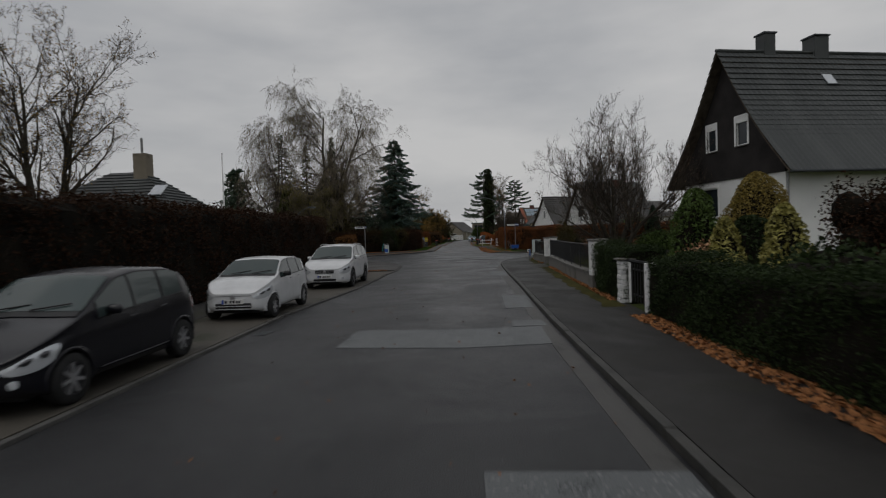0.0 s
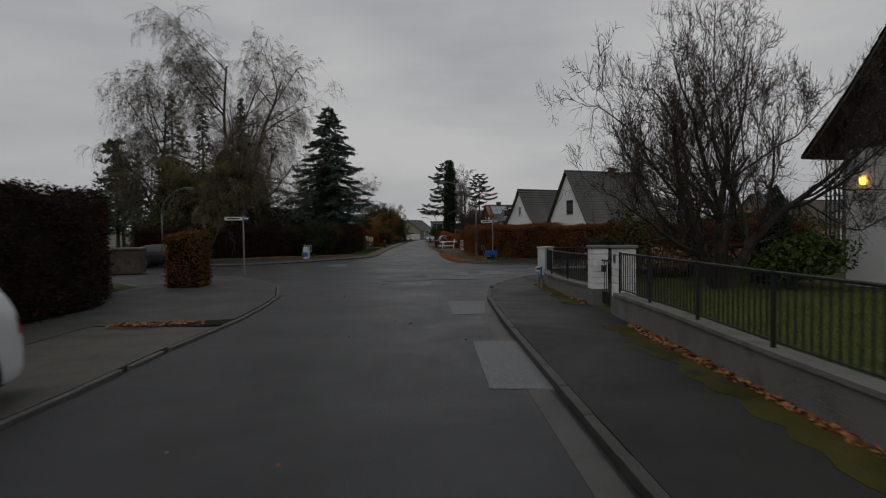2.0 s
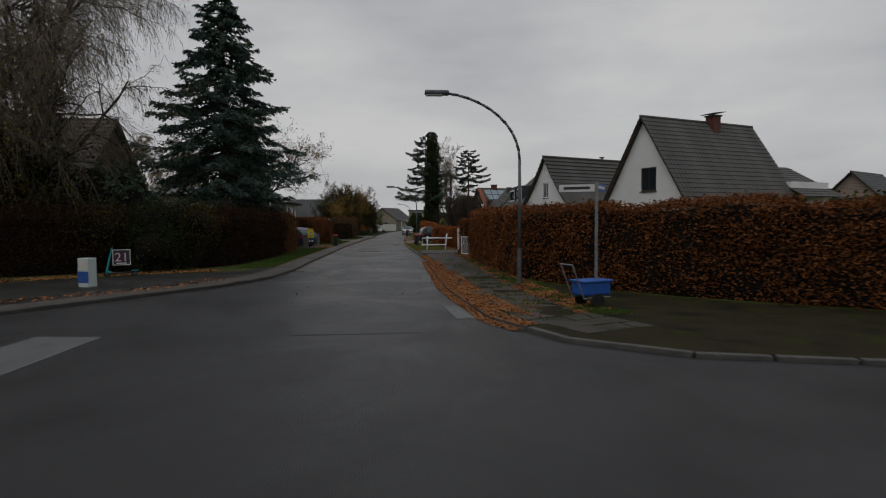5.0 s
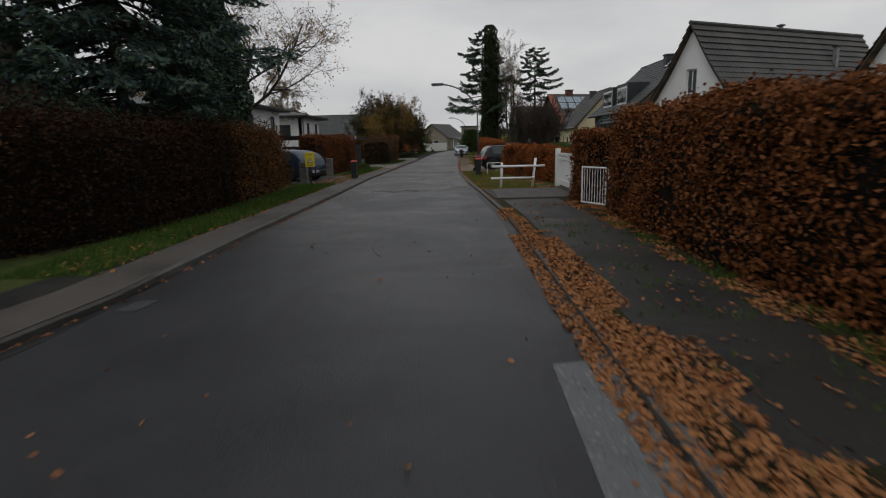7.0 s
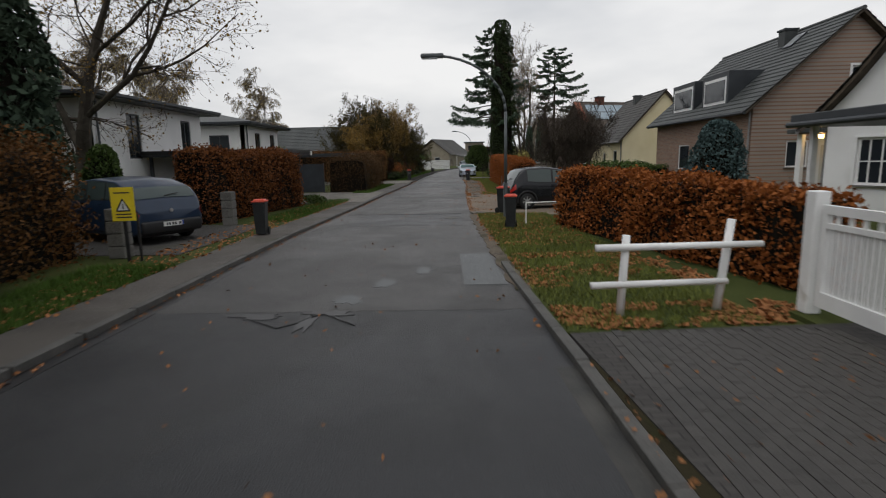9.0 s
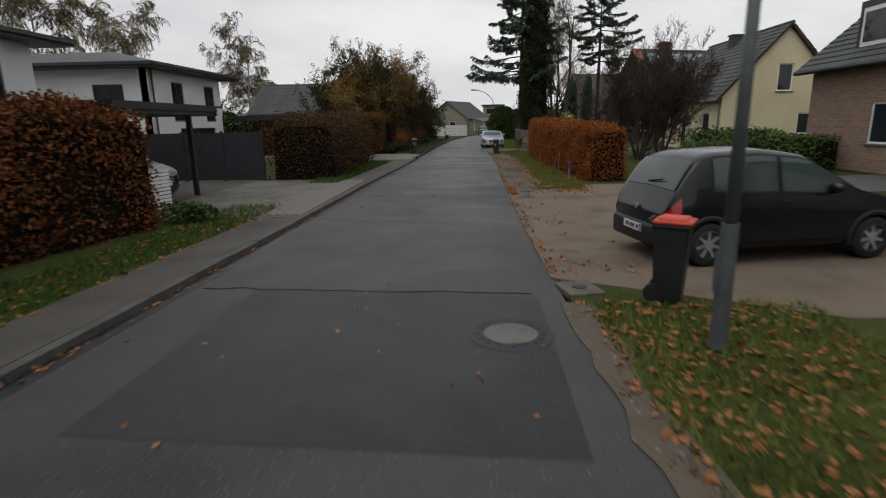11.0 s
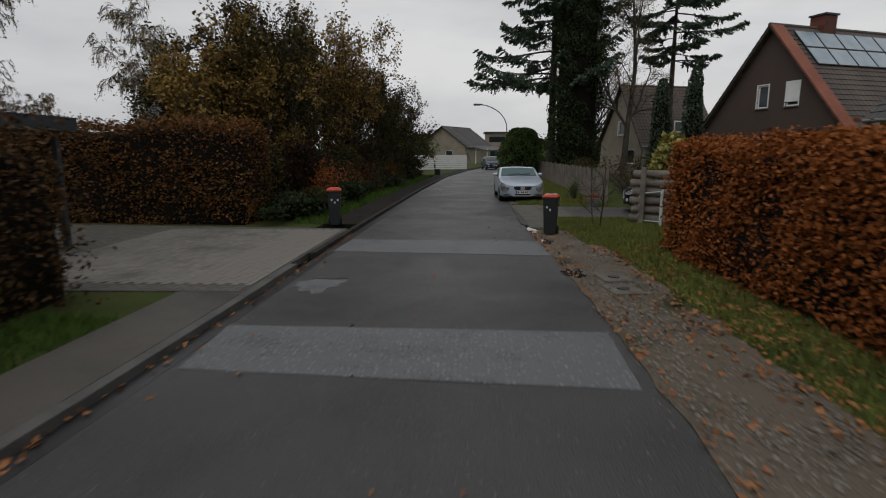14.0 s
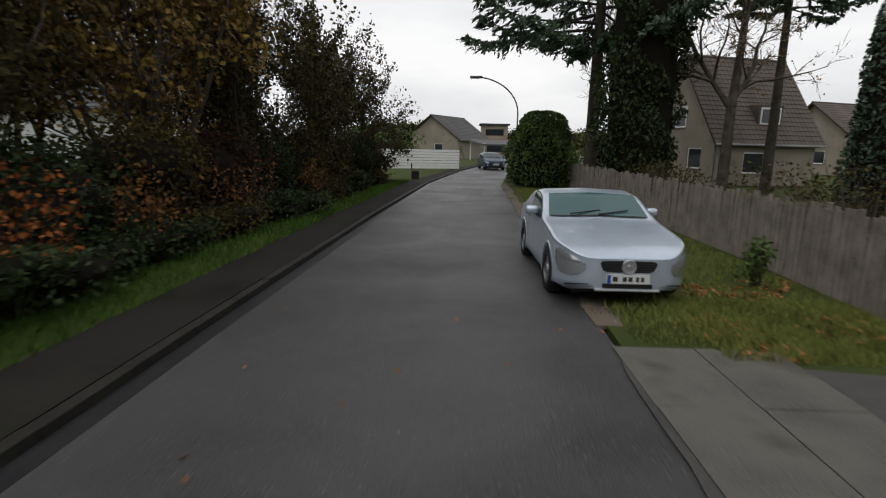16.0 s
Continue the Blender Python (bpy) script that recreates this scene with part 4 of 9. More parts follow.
# the third stretch has a coarser, paler surface
whole("road_surface", slab(offset([p for p in dLB if 79.2 < p[1] < 190], 0.01) + offset([p for p in dRB if 79.2 < p[1] < 190], -0.01)[::-1], -0.02, 0.0025), ASPHALT_COARSE, "coarse worn asphalt with pale stones showing", "road", "structure")


# repairs in the asphalt
def patch(outline, material=PATCH, label="pale grey patch of newer asphalt in the street"):
    return whole("asphalt_patch", slab(outline, -0.01, 0.009 if material is PATCH else 0.0055), material, label, "road patch", "structure")


patch([(-2.27, 11.1), (-0.08, 10.95), (1.53, 11.08), (1.48, 9.34), (-0.04, 9.15), (-2.33, 9.42)])
patch([(1.1, 16.7), (1.86, 16.6), (1.73, 13.85), (1.02, 13.85)])
patch([(1.0, 11.9), (1.63, 11.88), (1.7, 11.16), (0.95, 11.12)])
patch([(0.1, 3.0), (1.7, 3.0), (1.74, 4.3), (0.1, 4.35)])
patch([(1.07, 30.40), (1.85, 30.44), (2.13, 32.83), (1.07, 32.81)])
patch([(1.2, 24.3), (2.05, 24.2), (2.1, 27.2), (1.25, 27.2)])
patch([(1.87, 44.1), (2.6, 44.16), (2.48, 42.0), (1.8, 41.85)])
patch([(3.29, 44.5), (4.58, 44.55), (4.46, 42.45), (3.16, 42.15)])
patch([(-5.5, 50.2), (-5.5, 52.4), (-4.3, 52.2), (-4.3, 49.8)])
patch([(1.62, 62.6), (1.56, 60.0), (2.1, 60.0), (2.12, 62.7)])
patch([(1.85, 54.9), (2.36, 54.95), (2.6, 53.4), (2.0, 53.2)])
patch([(0.75, 84.2), (0.8, 81.4), (1.5, 81.4), (1.35, 84.2)])
patch([(-2.66, 112.84), (1.34, 112.58), (1.42, 114.0), (-2.74, 114.07)])
patch([(-2.72, 118.65), (1.5, 118.34), (1.52, 120.0), (-2.62, 120.1)])
patch([(-2.8, 108.84), (-2.43, 108.81), (-2.4, 109.75), (-2.82, 109.68)])
patch([(-4.0, 70), (-0.4, 79.0), (1.7, 78.9), (2.0, 72), (2.05, 60), (1.2, 52), (-1.0, 52), (-3.4, 62.5), (-3.45, 69)], PATCH_DARK, "smooth dark newer asphalt surface of the street")
patch([(-2.6, 89.3), (0.9, 89.1), (0.95, 92.2), (-2.5, 92.6)], PATCH_DARK, "dark square patch of asphalt")
patch([(-2.6, 101.2), (-2.1, 101.3), (-1.75, 102.6), (-2.45, 102.6)], PATCH_DARK, "dark square patch of asphalt")


def crack(path, w=0.02):
    return whole("crack_seal", slab(offset(path, -w) + offset(path, w)[::-1], -0.01, 0.013), TAR, "thin dark tar-filled crack in the asphalt", "crack", "structure")


rngc = random.Random(4)
for path in ([(-1.2, 39.6), (0.6, 39.5), (0.6, 39.9), (2.6, 39.9)], [(-1.2, 38.2), (-0.6, 38.9)],
             [(-2.0, 79.7), (-1.5, 79.3), (-1.1, 79.9), (-0.6, 79.4)], [(-0.4, 66.9), (-0.75, 68.2), (-0.7, 69.5)], [(-3.2, 92.6), (0.9, 92.35)]):
    fine = [(x + rngc.uniform(-0.04, 0.04), y + rngc.uniform(-0.04, 0.04)) for x, y in dense(path, 0.25)]
    crack(fine, 0.005)


# kerb stones
def kerb(name, label, path, side, top, length=1.0, w=0.13, material=KERB):
    """A row of stones beside a path; each is an object on one shared mesh."""
    e = thing(name, label, "kerb", kind="structure")
    me = bpy.data.meshes.new("kerb_stone")
    bm = box(bmesh.new(), -w / 2, w / 2, 0.006, length - 0.006, -0.15, 0.0, bevel=0.012)
    bm.to_mesh(me)
    bm.free()
    finish(me, material)
    rng = random.Random(len(path))
    a = along(path, length)
    for x, y, dx, dy in a[:-1]:
        ob = new("kerb_stone", me)
        ob.parent = e
        ob.matrix_world = pose(x + dy * side * w / 2, y - dx * side * w / 2, top + rng.uniform(-0.006, 0.006), 0, rng.uniform(-1, 1), math.degrees(math.atan2(-dx, dy)))
    return e


kerb("kerb", "dark mossy stone kerb along the footway", [p for p in dRA if p[1] > -6 and p[0] < 14], 1, 0.106, 1.0, 0.12, KERB_DARK)
kerb("kerb", "low grey kerb along the parking strip", [p for p in dLA if -4 < p[1] < 44.5 and p[0] > -14], -1, 0.055, 1.0, 0.1)
kerb("kerb", "dark damp kerb round the corner footway", [p for p in dLB if p[0] > -14 and p[1] < 66.5], -1, 0.09, 1.0, 0.12, KERB_DARK)
kerb("kerb", "grey kerb with a dark wet face along the narrow footway", [p for p in dLB if 65.6 < p[1] < 118], -1, 0.094)
kerb("kerb", "very dark brown kerb below the thicket", [p for p in dLB if 117.2 < p[1] < 176], -1, 0.094, 1.0, 0.12, KERB_DEEP)
kerb("kerb", "flush grey kerb half under leaves", [p for p in dRB if 46 < p[1] < 84 and p[0] < 13], 1, 0.075)


# gutters, a painted kerb shadow and moss along the kerbs
strip_of([p for p in dRA if p[1] > -6 and p[0] < 2.3], -0.34, -0.05, 0.005, GUTTER, "gutter", "pale worn concrete gutter strip below the kerb", "gutter")
# narrow dark strip that draws the kerb's shadow on the gutter
strip_of([p for p in dRA if p[1] > -6 and p[0] < 9], -0.055, -0.003, 0.007, TAR, "gutter", "dark line painted as the kerb's shadow at its foot", "gutter")
strip_of([p for p in dLB if 58 < p[1] < 176], 0.005, 0.2, 0.005, TAR, "gutter", "wet dark gutter below the kerb", "gutter")
strip_of([p for p in dRB if 52 < p[1] < 79], -0.2, -0.005, 0.006, KERB_DARK, "gutter", "dark gutter strip beside the low kerb", "gutter")
for k, path in enumerate(([(3.82, 12.9), (4.0, 17.8), (4.22, 24), (4.4, 28)], [(4.5, 31), (4.62, 34), (4.8, 36.4), (5.2, 38)])):
    rk = random.Random(k)
    d = dense(path, 0.3)
    inner = [(x - 0.35 - rk.uniform(0, 0.25), y) for x, y in d]
    whole("moss_edge", slab(d + inner[::-1], 0.05, 0.106), MOSS, "yellow-green moss along the wall foot", "moss", "structure")


# covers and gullies
def disc_cover(x, y, r, z=0.0, inner=True):
    e = thing("manhole_cover", "round iron manhole cover set in the asphalt", "manhole cover", (x, y, z))
    part("frame", lathe(bmesh.new(), [(r, 0.0), (r, 0.009), (r * 0.86, 0.010), (r * 0.84, 0.004), (0.01, 0.004)], 32), IRON, e)
    part("plate", lathe(bmesh.new(), [(r * 0.62, 0.004), (r * 0.62, 0.012), (0.01, 0.013)], 28), CONCRETE, e)
    for k in range(16):
        a = k * math.pi / 8
        part("vent_hole", bx(-0.02, 0.02, -0.014, 0.014, 0.010, 0.0115, m=pose(r * 0.74 * math.cos(a), r * 0.74 * math.sin(a), 0, 0, 0, math.degrees(a))), BLACK, e)
    return e


disc_cover(0.55, 91.1, 0.42)
disc_cover(0.2, 41.9, 0.4)


def gully(x, y, rz, w=0.5, d=0.32):
    e = thing("drain_grate", "rectangular iron drain grate in the gutter", "drain", (x, y, 0.0), rz)
    part("frame", bx(-w / 2, w / 2, -d / 2, d / 2, -0.02, 0.006), IRON, e)
    for k in range(7):
        part("bar", bx(-w / 2 + 0.05 + k * (w - 0.1) / 6 - 0.012, -w / 2 + 0.05 + k * (w - 0.1) / 6 + 0.012, -d / 2 + 0.03, d / 2 - 0.03, 0.0, 0.012), LAMP_GREY, e)
    return e


gully(-4.3, 11.12, 84), gully(-1.6, 40.75, 5, 0.75, 0.75), gully(-3.15, 64.6, 84), gully(-2.95, 107.9, 85), gully(-4.25, 34.9, 70)


def valve_slab(x, y, rz):
    e = thing("valve_cover", "square concrete slab with a round iron valve cap", "valve cover", (x, y, 0.04), rz)
    part("slab", bx(-0.22, 0.22, -0.265, 0.265, -0.08, 0.0, bevel=0.012), VALVE_STONE, e)
    part("cap", lathe(bmesh.new(), [(0.085, -0.002), (0.085, 0.012), (0.065, 0.015), (0.01, 0.013)], 18), IRON, e)
    return e


for x, y, rz in ((1.48, 92.5, 12), (1.79, 102.08, -2), (1.74, 101.38, -3), (1.71, 100.84, -3), (2.14, 116.5, 6), (2.08, 115.78, 8)):
    valve_slab(x, y, rz)


# ---------- broken asphalt, puddles ----------
def blob(name, label, category, x, y, rx, ry, z, material, seed, rough=0.25):
    r_ = random.Random(seed)
    o = []
    for k in range(22):
        a = 2 * math.pi * k / 22
        f = 1 + r_.uniform(-rough, rough)
        o.append((x + rx * f * math.cos(a), y + ry * f * math.sin(a)))
    return whole(name, slab(o, -0.02, z), material, label, category, "structure")


blob("pothole", "shallow broken pothole with coarse dark stones", "pothole", -2.25, 116.0, 0.34, 0.45, 0.007, PATCH, 1)
blob("pothole", "dark broken rim of a pothole", "pothole", -2.2, 116.35, 0.22, 0.06, 0.011, TAR, 8, 0.4)
blob("puddle", "small dark puddle at the crumbled asphalt edge", "puddle", 1.62, 119.9, 0.12, 0.3, 0.022, WATER, 2)
blob("puddle", "still puddle on the soil beside the asphalt", "puddle", 1.62, 116.86, 0.16, 0.3, 0.023, WATER, 3, 0.35)
blob("puddle", "small bright puddle beside the bin", "puddle", 1.5, 121.6, 0.14, 0.4, 0.023, WATER, 4, 0.35)
for k, (x, y, rx, ry) in enumerate(((-0.5, 81.6, 0.16, 0.3), (-0.9, 80.6, 0.22, 0.25), (0.1, 82.6, 0.14, 0.3))):
    blob("pothole", "worn shallow dip filled with pale grit", "pothole", x, y, rx, ry, 0.006, PATCH, 20 + k, 0.3)
for k, (x, y, rx, ry) in enumerate(((-1.9, 79.8, 0.3, 0.12), (-1.2, 79.5, 0.12, 0.3), (-1.0, 79.9, 0.3, 0.1))):
    blob("pothole", "dark broken edge in the worn asphalt", "pothole", x, y, rx, ry, 0.008, TAR, 30 + k, 0.4)
rp = np.random.default_rng(12)
sp = np.concatenate([np.column_stack([rp.uniform(1.35, 2.7, 1500), rp.uniform(101.8, 121.5, 1500)]), np.column_stack([rp.uniform(1.3, 4.2, 900), rp.uniform(92.3, 102, 900)])])
pr = rp.uniform(0.005, 0.018, len(sp))
base = np.column_stack([sp, np.full(len(sp), 0.021)])
ax = np.array([[1, 0, 0], [0, 1, 0], [-1, 0, 0], [0, -1, 0]], float)
tri = []
for k in range(4):
    a = base + ax[k] * pr[:, None]
    b = base + ax[(k + 1) % 4] * pr[:, None]
    tri.append(np.stack([a, b, base + np.column_stack([np.zeros(len(sp)), np.zeros(len(sp)), pr * 0.7])], 1))
tagged(quads("gravel", np.concatenate(tri, 1).reshape(-1, 3), 3, PEBBLE), "loose pale pebbles on the bare soil strip", "gravel", kind="stuff")

for k, (a, b) in enumerate(((80.2, 92.4), (128.4, 152))):
    whole("verge", slab(ragged(cut(dRB, a, b), -0.05, 0.05, 40 + k) + ragged(cut(dRB, a, b), 0.28, 0.08, 50 + k)[::-1], -0.03, 0.017), DIRT, "worn muddy edge between asphalt and grass", "verge", "structure")


# ---------- vehicles ----------
def car(name, label, loc, rz, L, W, H, top, belt, wheels, wr, paint, rims=RIM, kind="hatch", glass_s=(), ws=(0, 0), rw=(0, 0), clad=None, group="parked cars", rails=False, front="grille", floor=0.2, doors=(), spokes=7, lamp=(0.02, 0.42, 2.8, 3.8), strip=False):
    """A car that faces -y, lofted from its roof line (top) and belt line, both (distance from the nose, height)."""
    e = thing(name, label, "car", loc, rz, group)
    fs = np.linspace(0, L, 401)
    kern = np.exp(-0.5 * (np.arange(-24, 25) * L / 400 / 0.075) ** 2)
    kern /= kern.sum()
    tz = np.convolve(np.pad(np.interp(fs, *zip(*top)), 24, mode="edge"), kern, "valid")
    bz = np.convolve(np.pad(np.interp(fs, *zip(*belt)), 24, mode="edge"), kern, "valid")

    def prof(s, v):
        zt, zb = np.interp(s, fs, tz), np.interp(s, fs, bz)
        zb = min(zb, zt - 0.03)
        u = min(1.0, s / 0.6) if s < L / 2 else min(1.0, (L - s) / 0.42)
        k0, ex = (0.46, 2.0) if s < L / 2 else (0.80, 2.2)
        w = W / 2 * (k0 + (1 - k0) * max(0.0, 1 - (1 - u) ** ex) ** (1 / ex))
        lip = 0.08 * max(0, 1 - u * 2.2)
        zf = floor + lip
        wr_ = 0.975 * w - 0.30 * max(0.0, zt - zb - 0.03)
        ctl = [(0.84 * w, zf), (0.965 * w, zf + 0.05), (1.0 * w, zf + 0.24 * (zb - zf)), (0.995 * w, zb - 0.16 * (zb - zf)), (0.965 * w, zb),
               (0.965 * w + (wr_ - 0.965 * w) * 0.36, zb + (zt - zb) * 0.36), (0.965 * w + (wr_ - 0.965 * w) * 0.70, zb + (zt - zb) * 0.68),
               (wr_, zb + (zt - zb) * 0.88), (wr_ * 0.88, zb + (zt - zb) * 0.965), (wr_ * 0.5, zt), (0.0, zt + 0.014)]
        k = min(int(v), 9)
        f = v - k
        return ctl[k][0] * (1 - f) + ctl[k + 1][0] * f, s - L / 2, ctl[k][1] * (1 - f) + ctl[k + 1][1] * f

    def lifted(s, v, lift):
        p = Vector(prof(s, v))
        a, b = Vector(prof(s + 0.01, v)), Vector(prof(s, v + (0.05 if v < 9.9 else -0.05)))
        nr = (a - p).cross(b - p) * (1 if v < 9.9 else -1)
        nr = nr.normalized() if nr.length else Vector((0, 0, 1))
        if nr.x * p.x + nr.z * 0.5 + (nr.y * (1 if s > L / 2 else -1)) * 0.5 < 0:
            nr = -nr
        return p + nr * lift

    def patch_of(pname, s0, s1, v0, v1, material, lift=0.006, ns=8, nv=6, sides=(1, -1), lab="", parent=None):
        for side in sides:
            bm = bmesh.new()
            g = [[bm.verts.new(Vector((side, 1, 1)) * lifted(s0 + (s1 - s0) * i / ns, v0 + (v1 - v0) * j / nv, lift)) for j in range(nv + 1)] for i in range(ns + 1)]
            for i in range(ns):
                for j in range(nv):
                    bm.faces.new((g[i][j], g[i + 1][j], g[i + 1][j + 1], g[i][j + 1]))
            bmesh.ops.recalc_face_normals(bm, faces=bm.faces)
            part(pname, bm, material, parent or e, lab, True)

    def oval_of(pname, sc, vc, hs, hv, material, lift, power=3.0, slant=0.0, side=1, parent=None, lab=""):
        """A rounded spot on the body's skin."""
        bm = bmesh.new()
        rings = []
        for r in (1.0, 0.75, 0.5, 0.25):
            ring = []
            for k in range(24):
                a = 2 * math.pi * k / 24
                c, d = math.cos(a), math.sin(a)
                q = (abs(c) ** power + abs(d) ** power) ** (-1 / power) * r
                s, v = sc + hs * c * q, vc + hv * d * q + slant * c * q
                p = lifted(max(0.004, s), v, lift * (1 + 0.9 * (1 - r)))
                ring.append(bm.verts.new((p.x * side, p.y, p.z)))
            rings.append(ring)
        for a, b in zip(rings, rings[1:]):
            for k in range(24):
                bm.faces.new((a[k], a[(k + 1) % 24], b[(k + 1) % 24], b[k]))
        bm.faces.new(rings[-1])
        bmesh.ops.recalc_face_normals(bm, faces=bm.faces)
        return part(pname, bm, material, parent or e, lab, True)

    def span(pname, s0, s1, v0, material, lift=0.014, ns=14):
        bm = bmesh.new()
        g = []
        vv = [v0 + (10 - v0) * k / 10 for k in range(10)]
        vv = sorted(set([v for v in (7.5, 7.75, 8, 8.25, 8.5, 8.75, 9, 9.25, 9.5, 9.75) if v >= v0] + [v0]))
        for i in range(ns + 1):
            s = s0 + (s1 - s0) * i / ns
            row = [(-1, v) for v in vv] + [(0, 10)] + [(1, v) for v in vv[::-1]]
            out = []
            for sd, v in row:
                p = prof(s, v)
                out.append(bm.verts.new((p[0] * sd, p[1] + (lift if s0 > L / 2 else -lift) * 0.6, p[2] + lift)))
            g.append(out)
        for a, b in zip(g, g[1:]):
            for j in range(len(a) - 1):
                bm.faces.new((a[j], a[j + 1], b[j + 1], b[j]))
        bmesh.ops.recalc_face_normals(bm, faces=bm.faces)
        return part(pname, bm, material, e, "", True)

    ss = sorted(set([0, 0.02, 0.05, 0.1, 0.17, 0.25, 0.34, 0.42] + [L - q for q in (0, 0.02, 0.05, 0.1, 0.17, 0.25, 0.34, 0.42)] + list(np.linspace(0.42, L - 0.42, 84))))
    vs = [0, 0.5, 1, 1.33, 1.66, 2, 2.25, 2.5, 2.75, 3, 3.33, 3.66, 4, 4.5, 5, 5.5, 6, 6.5, 7, 7.5, 8, 8.5, 9, 9.5, 10]
    bm = bmesh.new()
    g = []
    for s in ss:
        r = [prof(s, v) for v in vs]
        g.append([bm.verts.new((-p[0], p[1], p[2])) for p in r[:-1]] + [bm.verts.new(r[-1])] + [bm.verts.new((p[0], p[1], p[2])) for p in r[-2::-1]])
    arch = wr + 0.055
    for a, b in zip(g, g[1:]):
        for j in range(len(a) - 1):
            c = (a[j].co + b[j + 1].co) / 2
            if abs(c.x) > W * 0.38 and any((c.y - (q - L / 2)) ** 2 + (c.z - wr) ** 2 < arch ** 2 for q in wheels):
                continue
            bm.faces.new((a[j], a[j + 1], b[j + 1], b[j]))
    bm.faces.new(g[0]), bm.faces.new(g[-1])
    bmesh.ops.recalc_face_normals(bm, faces=bm.faces)
    body = part("body", bm, paint, e, "", True)
    part("underbody", bx(-W * 0.36, W * 0.36, -L / 2 + 0.25, L / 2 - 0.25, floor - 0.03, 0.62), BLACK, e)
    # glass
    low_car = front == "roadster"
    wsg = span("windscreen", ws[0] + 0.03, ws[1] - 0.02, 8.0 if low_car else 7.45, TEAL_GLASS if low_car else CAR_GLASS_SHEEN)
    span("cowl", ws[0] - (0.0 if low_car else 0.07), ws[0] + 0.035, 8.05 if low_car else 7.6, BLACK, 0.010, 4)
    for xw in (-0.42, 0.12) if not low_car else (-0.42, 0.0):
        p0, p1 = prof(ws[0] + 0.02, 9.4), prof(ws[0] + 0.14, 9.0)
        part("wiper", rod(bmesh.new(), (xw, p0[1] - 0.01, p0[2] + 0.035), (xw + 0.46, p1[1] - 0.01, p1[2] + 0.03), 0.010, sides=6), BLACK, wsg)
    if rw[1] > rw[0]:
        span("rear_window", rw[0], rw[1], 7.6, CAR_GLASS_SHEEN)
    for s0, s1 in glass_s:
        patch_of("window_trim", s0 - 0.025, s1 + 0.025, 4.08, 7.0, BLACK, 0.004)
        patch_of("side_window", s0, s1, 4.2, 6.85, CAR_GLASS_SHEEN, 0.009)
    # trims
    patch_of("sill", wheels[0] + arch, wheels[1] - arch, 0.4, 1.5, clad or paint, 0.008, 4, 2)
    if strip:
        patch_of("side_strip", wheels[0] + arch + 0.15, wheels[1] - arch - 0.1, 1.62, 1.70, RIM, 0.012, 6, 1)
    for s in doors:
        patch_of("door_handle", s, s + 0.17, 3.3, 3.46, BLACK if paint is not PAINT_BLACK else RIM_DARK, 0.02, 2, 1)
        patch_of("door_seam", s + 0.26, s + 0.267, 1.6, 4.0, BLACK, 0.003, 1, 5)
    for side in (1, -1):
        mx, my, mz = prof(ws[0] + 0.46, 4.0)
        bm = bx(side * (mx + 0.09) - 0.10, side * (mx + 0.09) + 0.10, my - 0.07, my + 0.05, mz + 0.03, mz + 0.16, bevel=0.045)
        mir = part("wing_mirror", bm, BLACK if (paint is PAINT_WHITE and kind != "suv") else paint, e, "", True)
        part("mirror_arm", rod(bmesh.new(), (side * (mx - 0.03), my, mz + 0.01), (side * (mx + 0.06), my, mz + 0.06), 0.025, sides=8), BLACK, mir)
    ls0, ls1, lv0, lv1 = lamp
    for side in (1, -1):
        hl = oval_of("headlight", (ls0 + ls1) / 2, (lv0 + lv1) / 2, (ls1 - ls0) / 2, (lv1 - lv0) / 2, LAMP_GLASS if front == "roadster" else HEADLIGHT, 0.014 if front == "roadster" else 0.008, 2.6, 0.12, side)
        for f in (0.3, 0.62) if front != "roadster" else ():
            oval_of("reflector", ls0 + (ls1 - ls0) * f, (lv0 + lv1) / 2, 0.06, (lv1 - lv0) * 0.24, RIM_DARK, 0.017, 2.0, 0, side, hl)
    patch_of("tail_light", L - 0.22, L - 0.015, 2.9, 4.6 if kind in ("hatch", "suv") else 3.8, TAIL, 0.008, 4, 4)
    fz = float(tz[0])
    nose = -L / 2
    if front == "grille":
        gr = part("grille", bx(-0.36, 0.36, nose - 0.012, nose + 0.03, fz - 0.17, fz - 0.03, bevel=0.01), BLACK, e)
        for k in range(3):
            part("grille_bar", bx(-0.35, 0.35, nose - 0.02, nose, fz - 0.065 - k * 0.045, fz - 0.052 - k * 0.045), RIM, gr)
    if front == "roadster":
        o = [(-0.31, 0.03), (-0.26, 0.003), (0.26, 0.003), (0.31, 0.03), (0.345, 0.105), (0.33, 0.135), (0.27, 0.145), (-0.27, 0.145), (-0.33, 0.135), (-0.345, 0.105)]
        bm = slab(o, -0.03, 0.012)
        bmesh.ops.transform(bm, matrix=pose(0, nose + 0.002, fz - 0.175, 90, 0, 0), verts=bm.verts)
        gr = part("grille", bm, BLACK, e, "wide black grille with rounded corners")
        for k in range(4):
            part("grille_bar", bx(-0.31, 0.31, nose - 0.016, nose - 0.009, fz - 0.152 + k * 0.03, fz - 0.147 + k * 0.03), RIM_DARK, gr)
        part("intake_slot", bx(-0.31, 0.31, nose - 0.010, nose + 0.05, floor + 0.085, floor + 0.15, bevel=0.015), BLACK, e)
        patch_of("side_slot", 0.012, 0.2, 1.1, 1.45, BLACK, 0.006, 8, 2)
        patch_of("front_lip", 0.004, 0.3, 0.62, 0.92, RIM, 0.012, 8, 2, lab="bright lower lip of the bumper")
